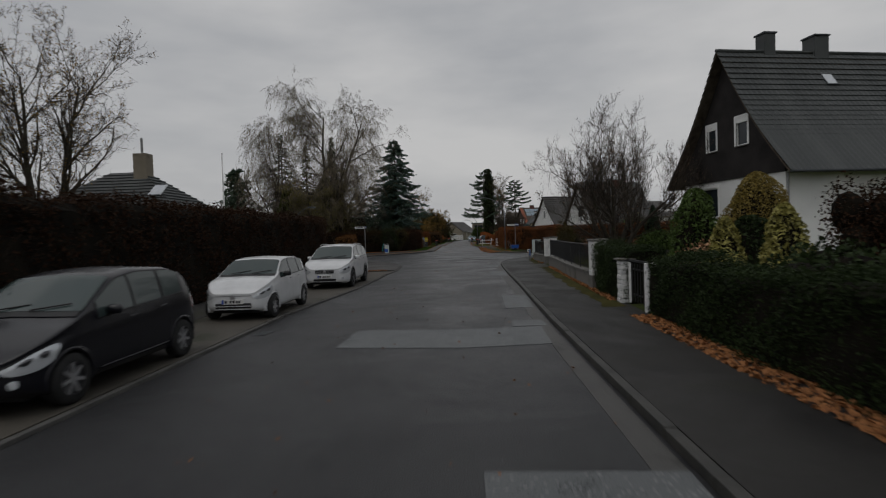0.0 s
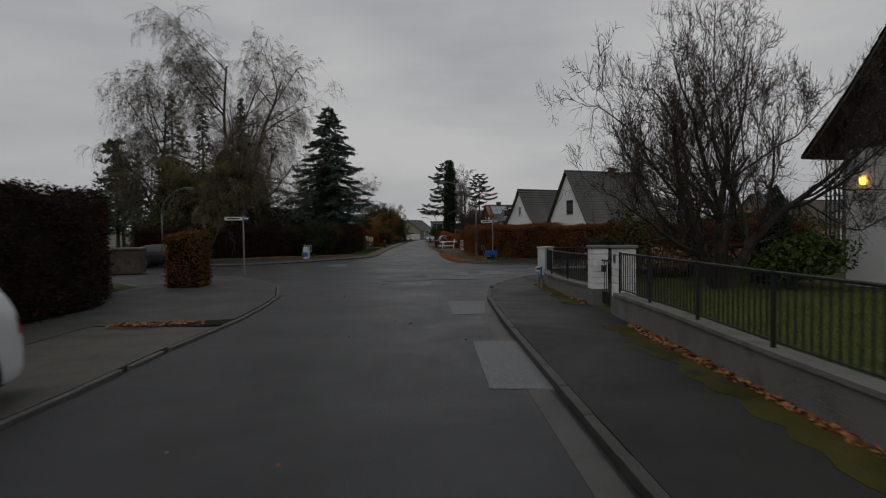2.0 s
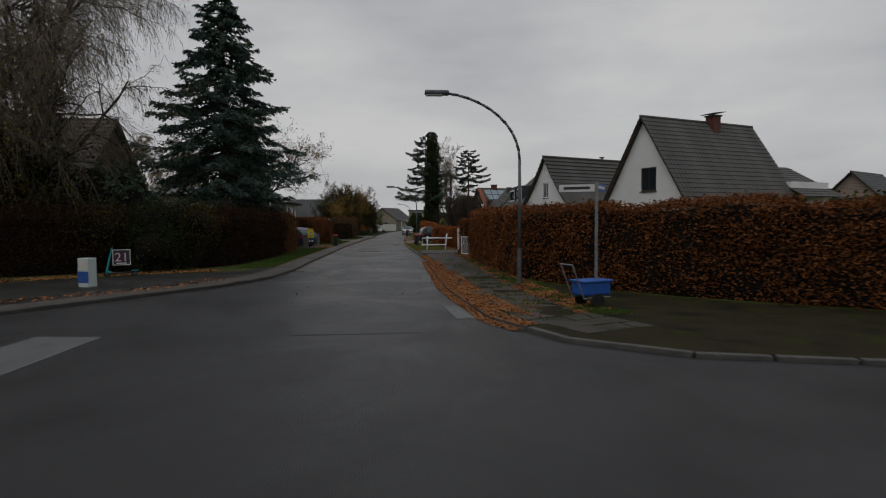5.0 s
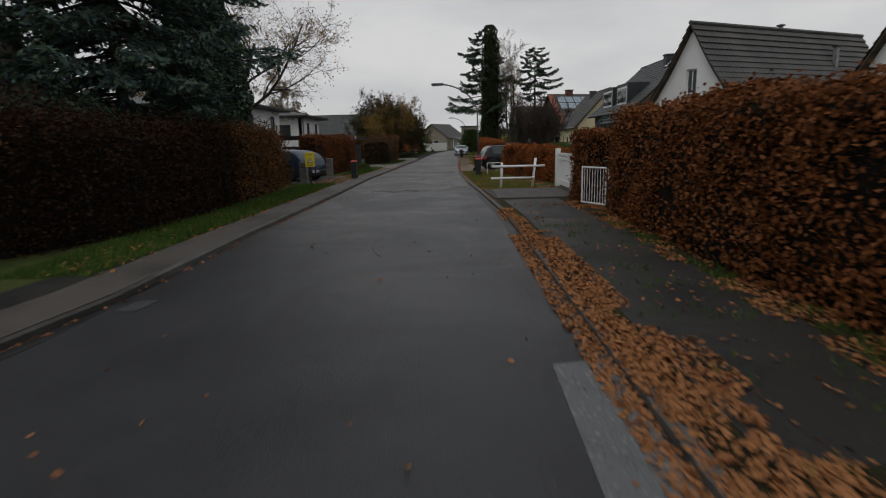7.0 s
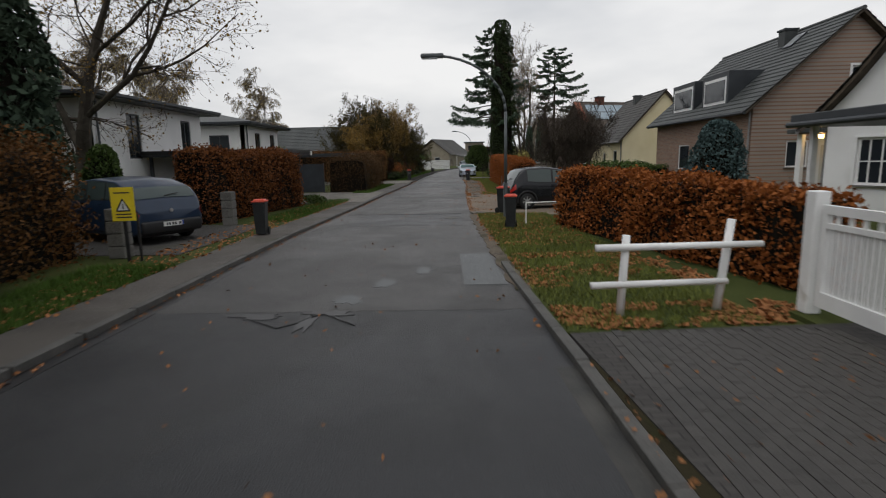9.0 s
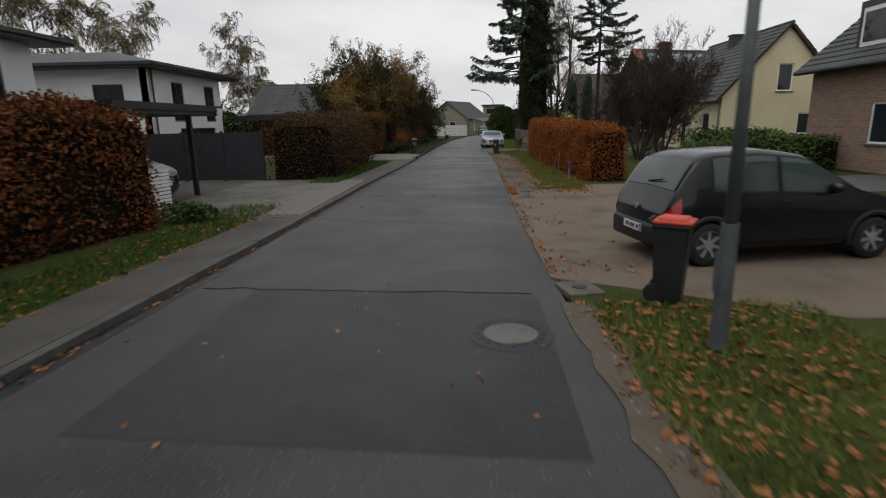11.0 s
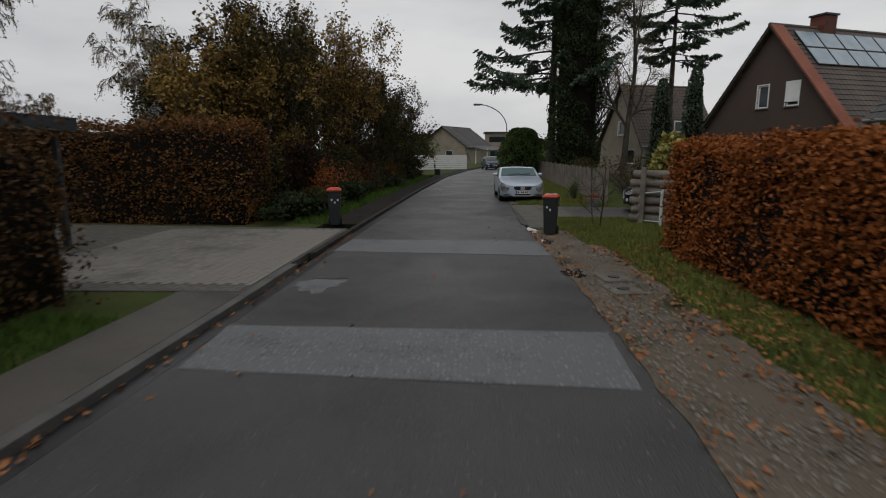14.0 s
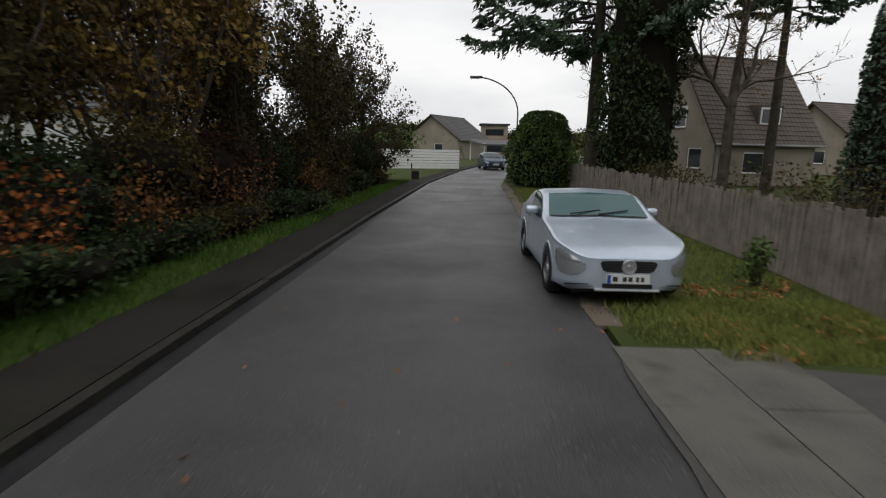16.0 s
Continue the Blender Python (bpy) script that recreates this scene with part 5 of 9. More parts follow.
        part("front_lip", bx(-0.40, 0.40, nose - 0.022, nose + 0.05, floor + 0.05, floor + 0.08, bevel=0.012), RIM, e)
    if front == "smile":
        part("lower_grille", bx(-0.44, 0.44, nose - 0.02, nose + 0.05, floor + 0.10, floor + 0.24, bevel=0.035), BLACK, e, "wide black lower grille with rounded ends")
        part("grille_lip", bx(-0.46, 0.46, nose - 0.026, nose + 0.05, floor + 0.155, floor + 0.17, bevel=0.005), paint, e)
        part("bonnet_line", bx(-0.44, 0.44, nose - 0.004, nose + 0.02, fz - 0.06, fz - 0.05), BLACK, e)
    if front == "roadster":
        part("badge", lathe(bmesh.new(), [(0.082, 0.0), (0.09, 0.008), (0.082, 0.02), (0.07, 0.018), (0.07, 0.006), (0.03, 0.008), (0.024, 0.016), (0.005, 0.018)], 22, pose(0, nose - 0.012, fz - 0.1, 90, 0, 0)), RIM, e, "round chrome badge")
    else:
        part("badge", lathe(bmesh.new(), [(0.062, 0.0), (0.062, 0.012), (0.01, 0.016)], 18, pose(0, nose - 0.016, fz - 0.09, 90, 0, 0)), RIM, e, "round chrome badge")
    if front not in ("smile", "roadster"):
        part("air_intake", bx(-0.42, 0.42, nose - 0.010, nose + 0.05, floor + 0.10, floor + 0.19, bevel=0.01), BLACK, e)
        for sx in (-1, 1):
            part("fog_light", lathe(bmesh.new(), [(0.05, 0.0), (0.05, 0.02), (0.03, 0.024), (0.005, 0.02)], 14, pose(sx * (W / 2 * 0.74), nose + 0.075, floor + 0.2, 90, 0, sx * 38)), HEADLIGHT, e)
        part("lower_lip", bx(-0.44, 0.44, nose - 0.018, nose + 0.05, floor + 0.055, floor + 0.085, bevel=0.01), clad or paint, e)
    for sy, yy in ((-1, -L / 2), (1, L / 2)):
        zc = floor + (0.21 if front == "roadster" and sy < 0 else 0.27)
        yy = yy if sy < 0 else yy + 0.035
        p = part("number_plate", bx(-0.26, 0.26, yy - 0.03, yy + 0.03, zc - 0.055, zc + 0.055), PLATE, e, "white number plate with dark bars")
        for x0, x1 in ((-0.19, -0.13), (-0.07, -0.02), (0.0, 0.05), (0.09, 0.13), (0.15, 0.19)):
            part("plate_bar", bx(x0, x1, yy + sy * 0.03 - 0.002, yy + sy * 0.03 + 0.002, zc - 0.03, zc + 0.03), INK, p)
        part("plate_edge", bx(-0.258, -0.215, yy + sy * 0.03 - 0.002, yy + sy * 0.03 + 0.002, zc - 0.053, zc + 0.053), PLATE_BLUE, p)
    part("rear_bumper", bx(-W * 0.415, W * 0.415, L / 2 - 0.12, L / 2 + 0.055, floor + 0.05, floor + 0.36, bevel=0.05), clad or paint, e, "", True)
    zr_ = float(np.interp(L - 0.06, fs, bz))
    part("rear_badge", lathe(bmesh.new(), [(0.045, 0.0), (0.045, 0.012), (0.01, 0.015)], 16, pose(0, L / 2 + 0.012, min(zr_, floor + 0.62), -90, 0, 0)), RIM, e)
    if rw[1] > rw[0]:
        p0 = prof(rw[1] - 0.03, 10)
        part("rear_wiper", rod(bmesh.new(), (0.02, p0[1] + 0.03, p0[2] + 0.01), (-0.34, p0[1] + 0.015, p0[2] + 0.06), 0.011, sides=6), BLACK, e)
    if rails:
        for side in (1, -1):
            b2 = bmesh.new()
            zr = [Vector(prof(s, 7.6)) for s in np.linspace(ws[1] + 0.25, L - 0.75, 7)]
            for a, b in zip(zr, zr[1:]):
                rod(b2, (a.x * side, a.y, a.z + 0.05), (b.x * side, b.y, b.z + 0.05), 0.016, sides=6)
            part("roof_rail", b2, RIM, e)
    # wheels
    for s in wheels:
        for side in (1, -1):
            m = pose(side * (W / 2 - 0.095), s - L / 2, wr)
            tyre = lathe(bmesh.new(), [(wr * 0.62, -0.09), (wr * 0.93, -0.10), (wr, -0.07), (wr, 0.07), (wr * 0.93, 0.10), (wr * 0.66, 0.098)], 28, m, "X", False)
            wh = part("wheel", tyre, RUBBER, e, "", True)
            b2 = lathe(bmesh.new(), [(wr * 0.70, 0.02 * side), (wr * 0.70, 0.088 * side), (wr * 0.63, 0.096 * side), (wr * 0.6, 0.05 * side), (0.02, 0.045 * side)], 28, m, "X")
            part("rim", b2, RIM_DARK, wh)
            b2 = bmesh.new()
            for k in range(spokes):
                box(b2, 0.06 * side - 0.012, 0.06 * side + 0.030, -0.02, 0.02, 0.03, wr * 0.64, m=m @ pose(0, 0, 0, 360 * k / spokes, 0, 0))
            lathe(b2, [(0.07, 0.05 * side), (0.065, 0.09 * side), (0.01, 0.092 * side)], 14, m, "X")
            part("spokes", b2, rims, wh)
            ring = bmesh.new()
            o, i_ = [], []
            for k in range(25):
                a = math.pi * (k / 24 * 1.16 - 0.08)
                for lst, rr in ((o, arch + (0.05 if clad else 0.022)), (i_, arch - 0.02)):
                    zz = max(floor, wr + rr * math.sin(a))
                    yy = s - L / 2 + rr * math.cos(a)
                    lst.append(ring.verts.new((side * (prof(yy + L / 2, 2.5)[0] + 0.006), yy, zz)))
            for k in range(24):
                ring.faces.new((o[k], o[k + 1], i_[k + 1], i_[k]))
            r = bmesh.ops.extrude_face_region(ring, geom=list(ring.faces))
            bmesh.ops.translate(ring, vec=(-side * 0.12, 0, 0), verts=[q for q in r["geom"] if isinstance(q, bmesh.types.BMVert)])
            bmesh.ops.recalc_face_normals(ring, faces=ring.faces)
            part("wheel_arch", ring, clad or paint, e, "", True)
    return e


car("car", "black compact hatchback with silver wheels parked on the strip", (-5.68, 7.55, 0.05), 0, 3.84, 1.76, 1.6,
    [(0, 0.60), (0.15, 0.74), (0.6, 0.93), (0.85, 1.0), (1.0, 1.08), (1.75, 1.52), (2.3, 1.59), (3.1, 1.55), (3.5, 1.44), (3.74, 1.05), (3.82, 0.75), (3.84, 0.62)],
    [(0, 0.57), (0.2, 0.72), (0.9, 0.94), (2.4, 1.0), (3.4, 1.08), (3.8, 0.9), (3.84, 0.6)], (0.70, 3.27), 0.31, PAINT_BLACK, glass_s=((1.25, 2.0), (2.06, 2.72), (2.80, 3.3)), ws=(0.98, 1.74), rw=(3.5, 3.74), doors=(1.85, 2.62), spokes=7, front="none", lamp=(0.02, 0.52, 2.6, 3.85), strip=True)
car("car", "small white city car parked on the strip", (-5.55, 14.35, 0.05), 0, 3.54, 1.64, 1.48,
    [(0, 0.62), (0.12, 0.78), (0.5, 0.94), (0.92, 1.02), (1.56, 1.43), (2.1, 1.48), (2.9, 1.44), (3.25, 1.36), (3.44, 1.0), (3.52, 0.7), (3.54, 0.6)],
    [(0, 0.6), (0.2, 0.76), (0.85, 0.92), (2.4, 0.97), (3.2, 1.0), (3.5, 0.8), (3.54, 0.58)], (0.56, 2.98), 0.29, PAINT_WHITE, glass_s=((1.12, 1.9), (1.97, 2.62), (2.68, 3.05)), ws=(0.93, 1.54), rw=(3.26, 3.44), doors=(1.72, 2.4), front="smile", lamp=(0.012, 0.48, 2.62, 3.92))
car("car", "white compact SUV with roof rails parked on the strip", (-5.26, 22.15, 0.05), 0, 4.43, 1.81, 1.68,
    [(0, 0.72), (0.12, 0.86), (0.6, 1.02), (1.05, 1.09), (1.85, 1.58), (2.5, 1.66), (3.5, 1.62), (3.95, 1.53), (4.28, 1.1), (4.40, 0.8), (4.43, 0.66)],
    [(0, 0.70), (0.2, 0.84), (1.0, 1.02), (2.6, 1.08), (3.9, 1.14), (4.36, 0.9), (4.43, 0.64)], (0.87, 3.47), 0.35, PAINT_WHITE, RIM_DARK, "suv", ((1.45, 2.3), (2.37, 3.1), (3.18, 3.8)), (1.06, 1.84), (3.96, 4.26), clad=BLACK, rails=True, doors=(2.1, 2.92), spokes=5, lamp=(0.012, 0.5, 2.6, 3.9))
car("car", "silver two-seat roadster with a hardtop parked half on the verge", (2.0, 131.35, 0.02), 1, 4.0, 1.72, 1.28,
    [(0, 0.60), (0.08, 0.665), (0.22, 0.72), (0.7, 0.82), (1.45, 0.91), (2.06, 1.24), (2.5, 1.285), (2.9, 1.23), (3.35, 0.95), (3.8, 0.9), (3.95, 0.7), (4.0, 0.58)],
    [(0, 0.56), (0.15, 0.66), (0.5, 0.75), (1.4, 0.87), (2.8, 0.9), (3.7, 0.88), (4.0, 0.56)], (0.78, 3.18), 0.31, PAINT_SILVER, RIM, "roadster", ((1.62, 2.62),), (1.48, 2.08), (2.95, 3.33), doors=(2.4,), floor=0.16, spokes=9, front="roadster", lamp=(0.02, 0.37, 2.3, 3.95))
car("car", "black small hatchback standing tail to the street", (4.5, 94.5, 0.02), 100, 3.82, 1.66, 1.58,
    [(0, 0.60), (0.15, 0.74), (0.7, 0.93), (1.0, 0.99), (1.75, 1.49), (2.4, 1.57), (3.1, 1.54), (3.4, 1.46), (3.68, 1.02), (3.80, 0.75), (3.82, 0.6)],
    [(0, 0.57), (0.2, 0.72), (0.95, 0.92), (2.6, 0.97), (3.4, 1.02), (3.78, 0.8), (3.82, 0.58)], (0.70, 3.17), 0.30, PAINT_NAVY, glass_s=((1.28, 2.15), (2.23, 3.15)), ws=(1.0, 1.73), rw=(3.40, 3.66), doors=(2.0,), clad=BLACK)
car("car", "blue electric crossover parked on the drive", (-8.3, 87.2, 0.09), -119, 4.63, 1.89, 1.6,
    [(0, 0.68), (0.12, 0.82), (0.7, 0.98), (1.1, 1.04), (2.0, 1.52), (2.7, 1.60), (3.7, 1.54), (4.2, 1.36), (4.45, 1.08), (4.6, 0.85), (4.63, 0.66)],
    [(0, 0.66), (0.2, 0.8), (1.1, 0.98), (3.0, 1.04), (4.3, 1.06), (4.6, 0.8), (4.63, 0.62)], (0.82, 3.82), 0.37, PAINT_BLUE, RIM_DARK, "suv", ((1.5, 2.5), (2.57, 3.4), (3.46, 3.95)), (1.12, 1.98), (4.2, 4.44), clad=BLACK, doors=(2.3, 3.2), spokes=5)
car("car", "dark hatchback under the carport", (-9.65, 100.2, 0.1), 78, 3.9, 1.7, 1.5,
    [(0, 0.62), (0.15, 0.76), (0.7, 0.95), (1.0, 1.0), (1.75, 1.42), (2.4, 1.5), (3.2, 1.45), (3.55, 1.36), (3.78, 1.0), (3.88, 0.75), (3.9, 0.62)],
    [(0, 0.6), (0.2, 0.74), (1.0, 0.94), (2.6, 1.0), (3.5, 1.04), (3.86, 0.8), (3.9, 0.6)], (0.72, 3.22), 0.31, PAINT_NAVY, glass_s=((1.3, 2.1), (2.17, 3.2)), ws=(1.02, 1.73), rw=(3.56, 3.77), doors=(1.95,))
car("car", "black estate car nosing out of a garden drive", (7.25, 125.7, 0.03), -104, 4.6, 1.83, 1.5,
    [(0, 0.64), (0.12, 0.78), (0.8, 0.94), (1.25, 1.0), (2.1, 1.42), (2.7, 1.5), (3.9, 1.46), (4.3, 1.3), (4.5, 1.0), (4.58, 0.8), (4.6, 0.64)],
    [(0, 0.62), (0.2, 0.76), (1.2, 0.94), (3.0, 1.0), (4.3, 1.02), (4.57, 0.8), (4.6, 0.62)], (0.85, 3.6), 0.33, PAINT_BLACK, RIM_DARK, "suv", ((1.6, 2.5), (2.57, 3.4), (3.5, 4.0)), (1.26, 2.08), (4.3, 4.48), doors=(2.3, 3.2))
car("car", "dark car parked in the side street", (-15.5, 52.2, 0.02), 96, 4.2, 1.78, 1.46,
    [(0, 0.64), (0.12, 0.78), (0.8, 0.94), (1.15, 1.0), (1.95, 1.40), (2.5, 1.46), (3.4, 1.40), (3.9, 1.2), (4.1, 0.95), (4.18, 0.75), (4.2, 0.62)],
    [(0, 0.62), (0.2, 0.76), (1.1, 0.94), (2.8, 0.98), (3.9, 1.0), (4.17, 0.76), (4.2, 0.6)], (0.8, 3.38), 0.32, PAINT_BLACK, RIM_DARK, glass_s=((1.5, 2.3), (2.37, 3.2)), ws=(1.16, 1.93), rw=(3.5, 3.9), doors=(2.1,))
car("car", "pale parked car far along the street", (2.6, 171, 0.0), 8, 4.2, 1.78, 1.46,
    [(0, 0.64), (0.12, 0.78), (0.8, 0.94), (1.15, 1.0), (1.95, 1.40), (2.5, 1.46), (3.4, 1.40), (3.9, 1.2), (4.1, 0.95), (4.18, 0.75), (4.2, 0.62)],
    [(0, 0.62), (0.2, 0.76), (1.1, 0.94), (2.8, 0.98), (3.9, 1.0), (4.17, 0.76), (4.2, 0.6)], (0.8, 3.38), 0.32, PAINT_BLUE, RIM, glass_s=((1.5, 2.3), (2.37, 3.2)), ws=(1.16, 1.93), rw=(3.5, 3.9), doors=(2.1,))


# ---------- houses ----------
def holed(outline, holes, t):
    """A wall panel in the (a, z) plane with real openings, t thick; returns a bmesh with x as thickness."""
    from mathutils.geometry import delaunay_2d_cdt
    pts = [Vector(p) for p in outline]
    edges = [(i, (i + 1) % len(outline)) for i in range(len(outline))]
    for a0, a1, z0, z1 in holes:
        k = len(pts)
        pts += [Vector((a0, z0)), Vector((a1, z0)), Vector((a1, z1)), Vector((a0, z1))]
        edges += [(k, k + 1), (k + 1, k + 2), (k + 2, k + 3), (k + 3, k)]
    r = delaunay_2d_cdt(pts, edges, [list(range(len(outline)))], 1, 1e-5)
    bm = bmesh.new()
    vs = [bm.verts.new((0, p.x, p.y)) for p in r[0]]
    for f in r[2]:
        c = sum((r[0][i] for i in f), Vector((0, 0))) / len(f)
        if any(a0 < c.x < a1 and z0 < c.y < z1 for a0, a1, z0, z1 in holes):
            continue
        bm.faces.new([vs[i] for i in f])
    bmesh.ops.delete(bm, geom=[v for v in bm.verts if not v.link_faces], context="VERTS")
    r = bmesh.ops.extrude_face_region(bm, geom=list(bm.faces))
    for v in r["geom"]:
        if isinstance(v, bmesh.types.BMVert):
            v.co.x += t
    bmesh.ops.recalc_face_normals(bm, faces=bm.faces)
    return bm


def turned(bm, m):
    bmesh.ops.transform(bm, matrix=m, verts=bm.verts)
    return bm


def window(e, m, a0, a1, z0, z1, frame=WHITE_PAINT, cross=0, blind=0.0, border=0.0, sill=True, name="window", pane=GLASS):
    """A window in the opening a0..a1, z0..z1 of a wall whose outer face is at x = 0 of m, looking to -x."""
    w = 0.07
    bm = bmesh.new()
    box(bm, 0.05, 0.12, a0, a1, z0, z0 + w), box(bm, 0.05, 0.12, a0, a1, z1 - w, z1)
    box(bm, 0.05, 0.12, a0, a0 + w, z0 + w, z1 - w), box(bm, 0.05, 0.12, a1 - w, a1, z0 + w, z1 - w)
    win = part(name, turned(bm, m), frame, e)
    part("pane", turned(bx(0.08, 0.09, a0 + w, a1 - w, z0 + w, z1 - w), m), pane, win)
    # added black sheet imitates the darkness of the room
    part("curtain", turned(bx(0.22, 0.23, a0 - 0.05, a1 + 0.05, z0 - 0.05, z1 + 0.05), m), BLACK, win, "black sheet in place of the unlit room behind the glass")
    if cross:
        bm = bmesh.new()
        for k in range(1, cross + 1):
            q = a0 + (a1 - a0) * k / (cross + 1)
            box(bm, 0.055, 0.10, q - 0.02, q + 0.02, z0 + w, z1 - w)
        if cross > 1:
            box(bm, 0.058, 0.098, a0 + w, a1 - w, (z0 + z1) / 2 - 0.018, (z0 + z1) / 2 + 0.018)
        part("glazing_bar", turned(bm, m), frame, win)
    if blind:
        part("roller_blind", turned(bx(-0.02, 0.07, a0 - 0.02, a1 + 0.02, z1 - blind, z1 + 0.05, bevel=0.01), m), frame, win)
    if border:
        bm = bmesh.new()
        box(bm, -0.03, 0.03, a0 - border, a0, z0, z1 + border), box(bm, -0.03, 0.03, a1, a1 + border, z0, z1 + border), box(bm, -0.031, 0.031, a0, a1, z1, z1 + border)
        part("window_frame", turned(bm, m), frame, win)
    if sill:
        part("window_sill", turned(bx(-0.08, 0.06, a0 - 0.06, a1 + 0.06, z0 - 0.05, z0 - 0.002), m), CONCRETE if frame is WHITE_PAINT else frame, win)
    return win


def roof_slope(e, x0, x1, y_eave, z_eave, y_ridge, z_ridge, material, course=0.34, name="roof", kick=0.0):
    """One slope of overlapping tile courses between the eave and the ridge lines, which run along x."""
    dy, dz = y_ridge - y_eave, z_ridge - z_eave
    ln = math.hypot(dy, dz)
    n = max(4, round(ln / course))
    bm = bmesh.new()
    r = part(name, bm, material, e)
    ang = math.degrees(math.atan2(dz, abs(dy)))
    me = bpy.data.meshes.new("tile_course")
    b2 = bmesh.new()
    c = ln / n
    sgn = 1 if dy > 0 else -1
    nw = max(6, int((x1 - x0) / 0.3))
    lo, hi, lo2 = [], [], []
    for k in range(nw * 2 + 1):
        x = x0 + (x1 - x0) * k / (nw * 2)
        b = 0.018 if k % 2 else 0.0
        lo.append(b2.verts.new((x, -0.04, 0.045 + b))), hi.append(b2.verts.new((x, c, 0.012 + b))), lo2.append(b2.verts.new((x, -0.04, 0.0)))
    for k in range(nw * 2):
        b2.faces.new((lo[k], lo[k + 1], hi[k + 1], hi[k])), b2.faces.new((lo2[k], lo2[k + 1], lo[k + 1], lo[k]))
    bmesh.ops.recalc_face_normals(b2, faces=b2.faces)
    b2.to_mesh(me)
    b2.free()
    finish(me, material)
    for k in range(n):
        f = k / n
        bend = -kick * math.sin(math.pi * f)
        ob = new("tile_course", me)
        ob.parent = r
        ob.matrix_local = Matrix.Translation((0, y_eave + dy * f, z_eave + dz * f + bend)) @ Matrix.Rotation(0 if sgn > 0 else math.pi, 4, "Z") @ Matrix.Translation((0 if sgn > 0 else -(x0 + x1), 0, 0)) @ Matrix.Rotation(math.radians(ang), 4, "X")
    return r


def roof_deck(e, x0, x1, half, z_eave, z_ridge, material, kick=0.0, t=0.12):
    bm = bmesh.new()
    rows = []
    m = 10
    for sgn in (-1, 1):
        rows.append([(sgn * half * (1 - k / m), z_eave + (z_ridge - z_eave) * k / m - kick * math.sin(math.pi * k / m)) for k in range(m + 1)])
    line = rows[0] + rows[1][-2::-1]
    up = [[bm.verts.new((x, y, z)) for y, z in line] for x in (x0, x1)]
    dn = [[bm.verts.new((x, y, z - t)) for y, z in line] for x in (x0, x1)]
    for k in range(len(line) - 1):
        bm.faces.new((up[0][k], up[0][k + 1], up[1][k + 1], up[1][k])), bm.faces.new((dn[0][k], dn[0][k + 1], dn[1][k + 1], dn[1][k]))
        for q in (0, 1):
            bm.faces.new((up[q][k], up[q][k + 1], dn[q][k + 1], dn[q][k]))
    for k in (0, len(line) - 1):
        bm.faces.new((up[0][k], up[1][k], dn[1][k], dn[0][k]))
    bmesh.ops.recalc_face_normals(bm, faces=bm.faces)
    return part("roof_deck", bm, material, e)


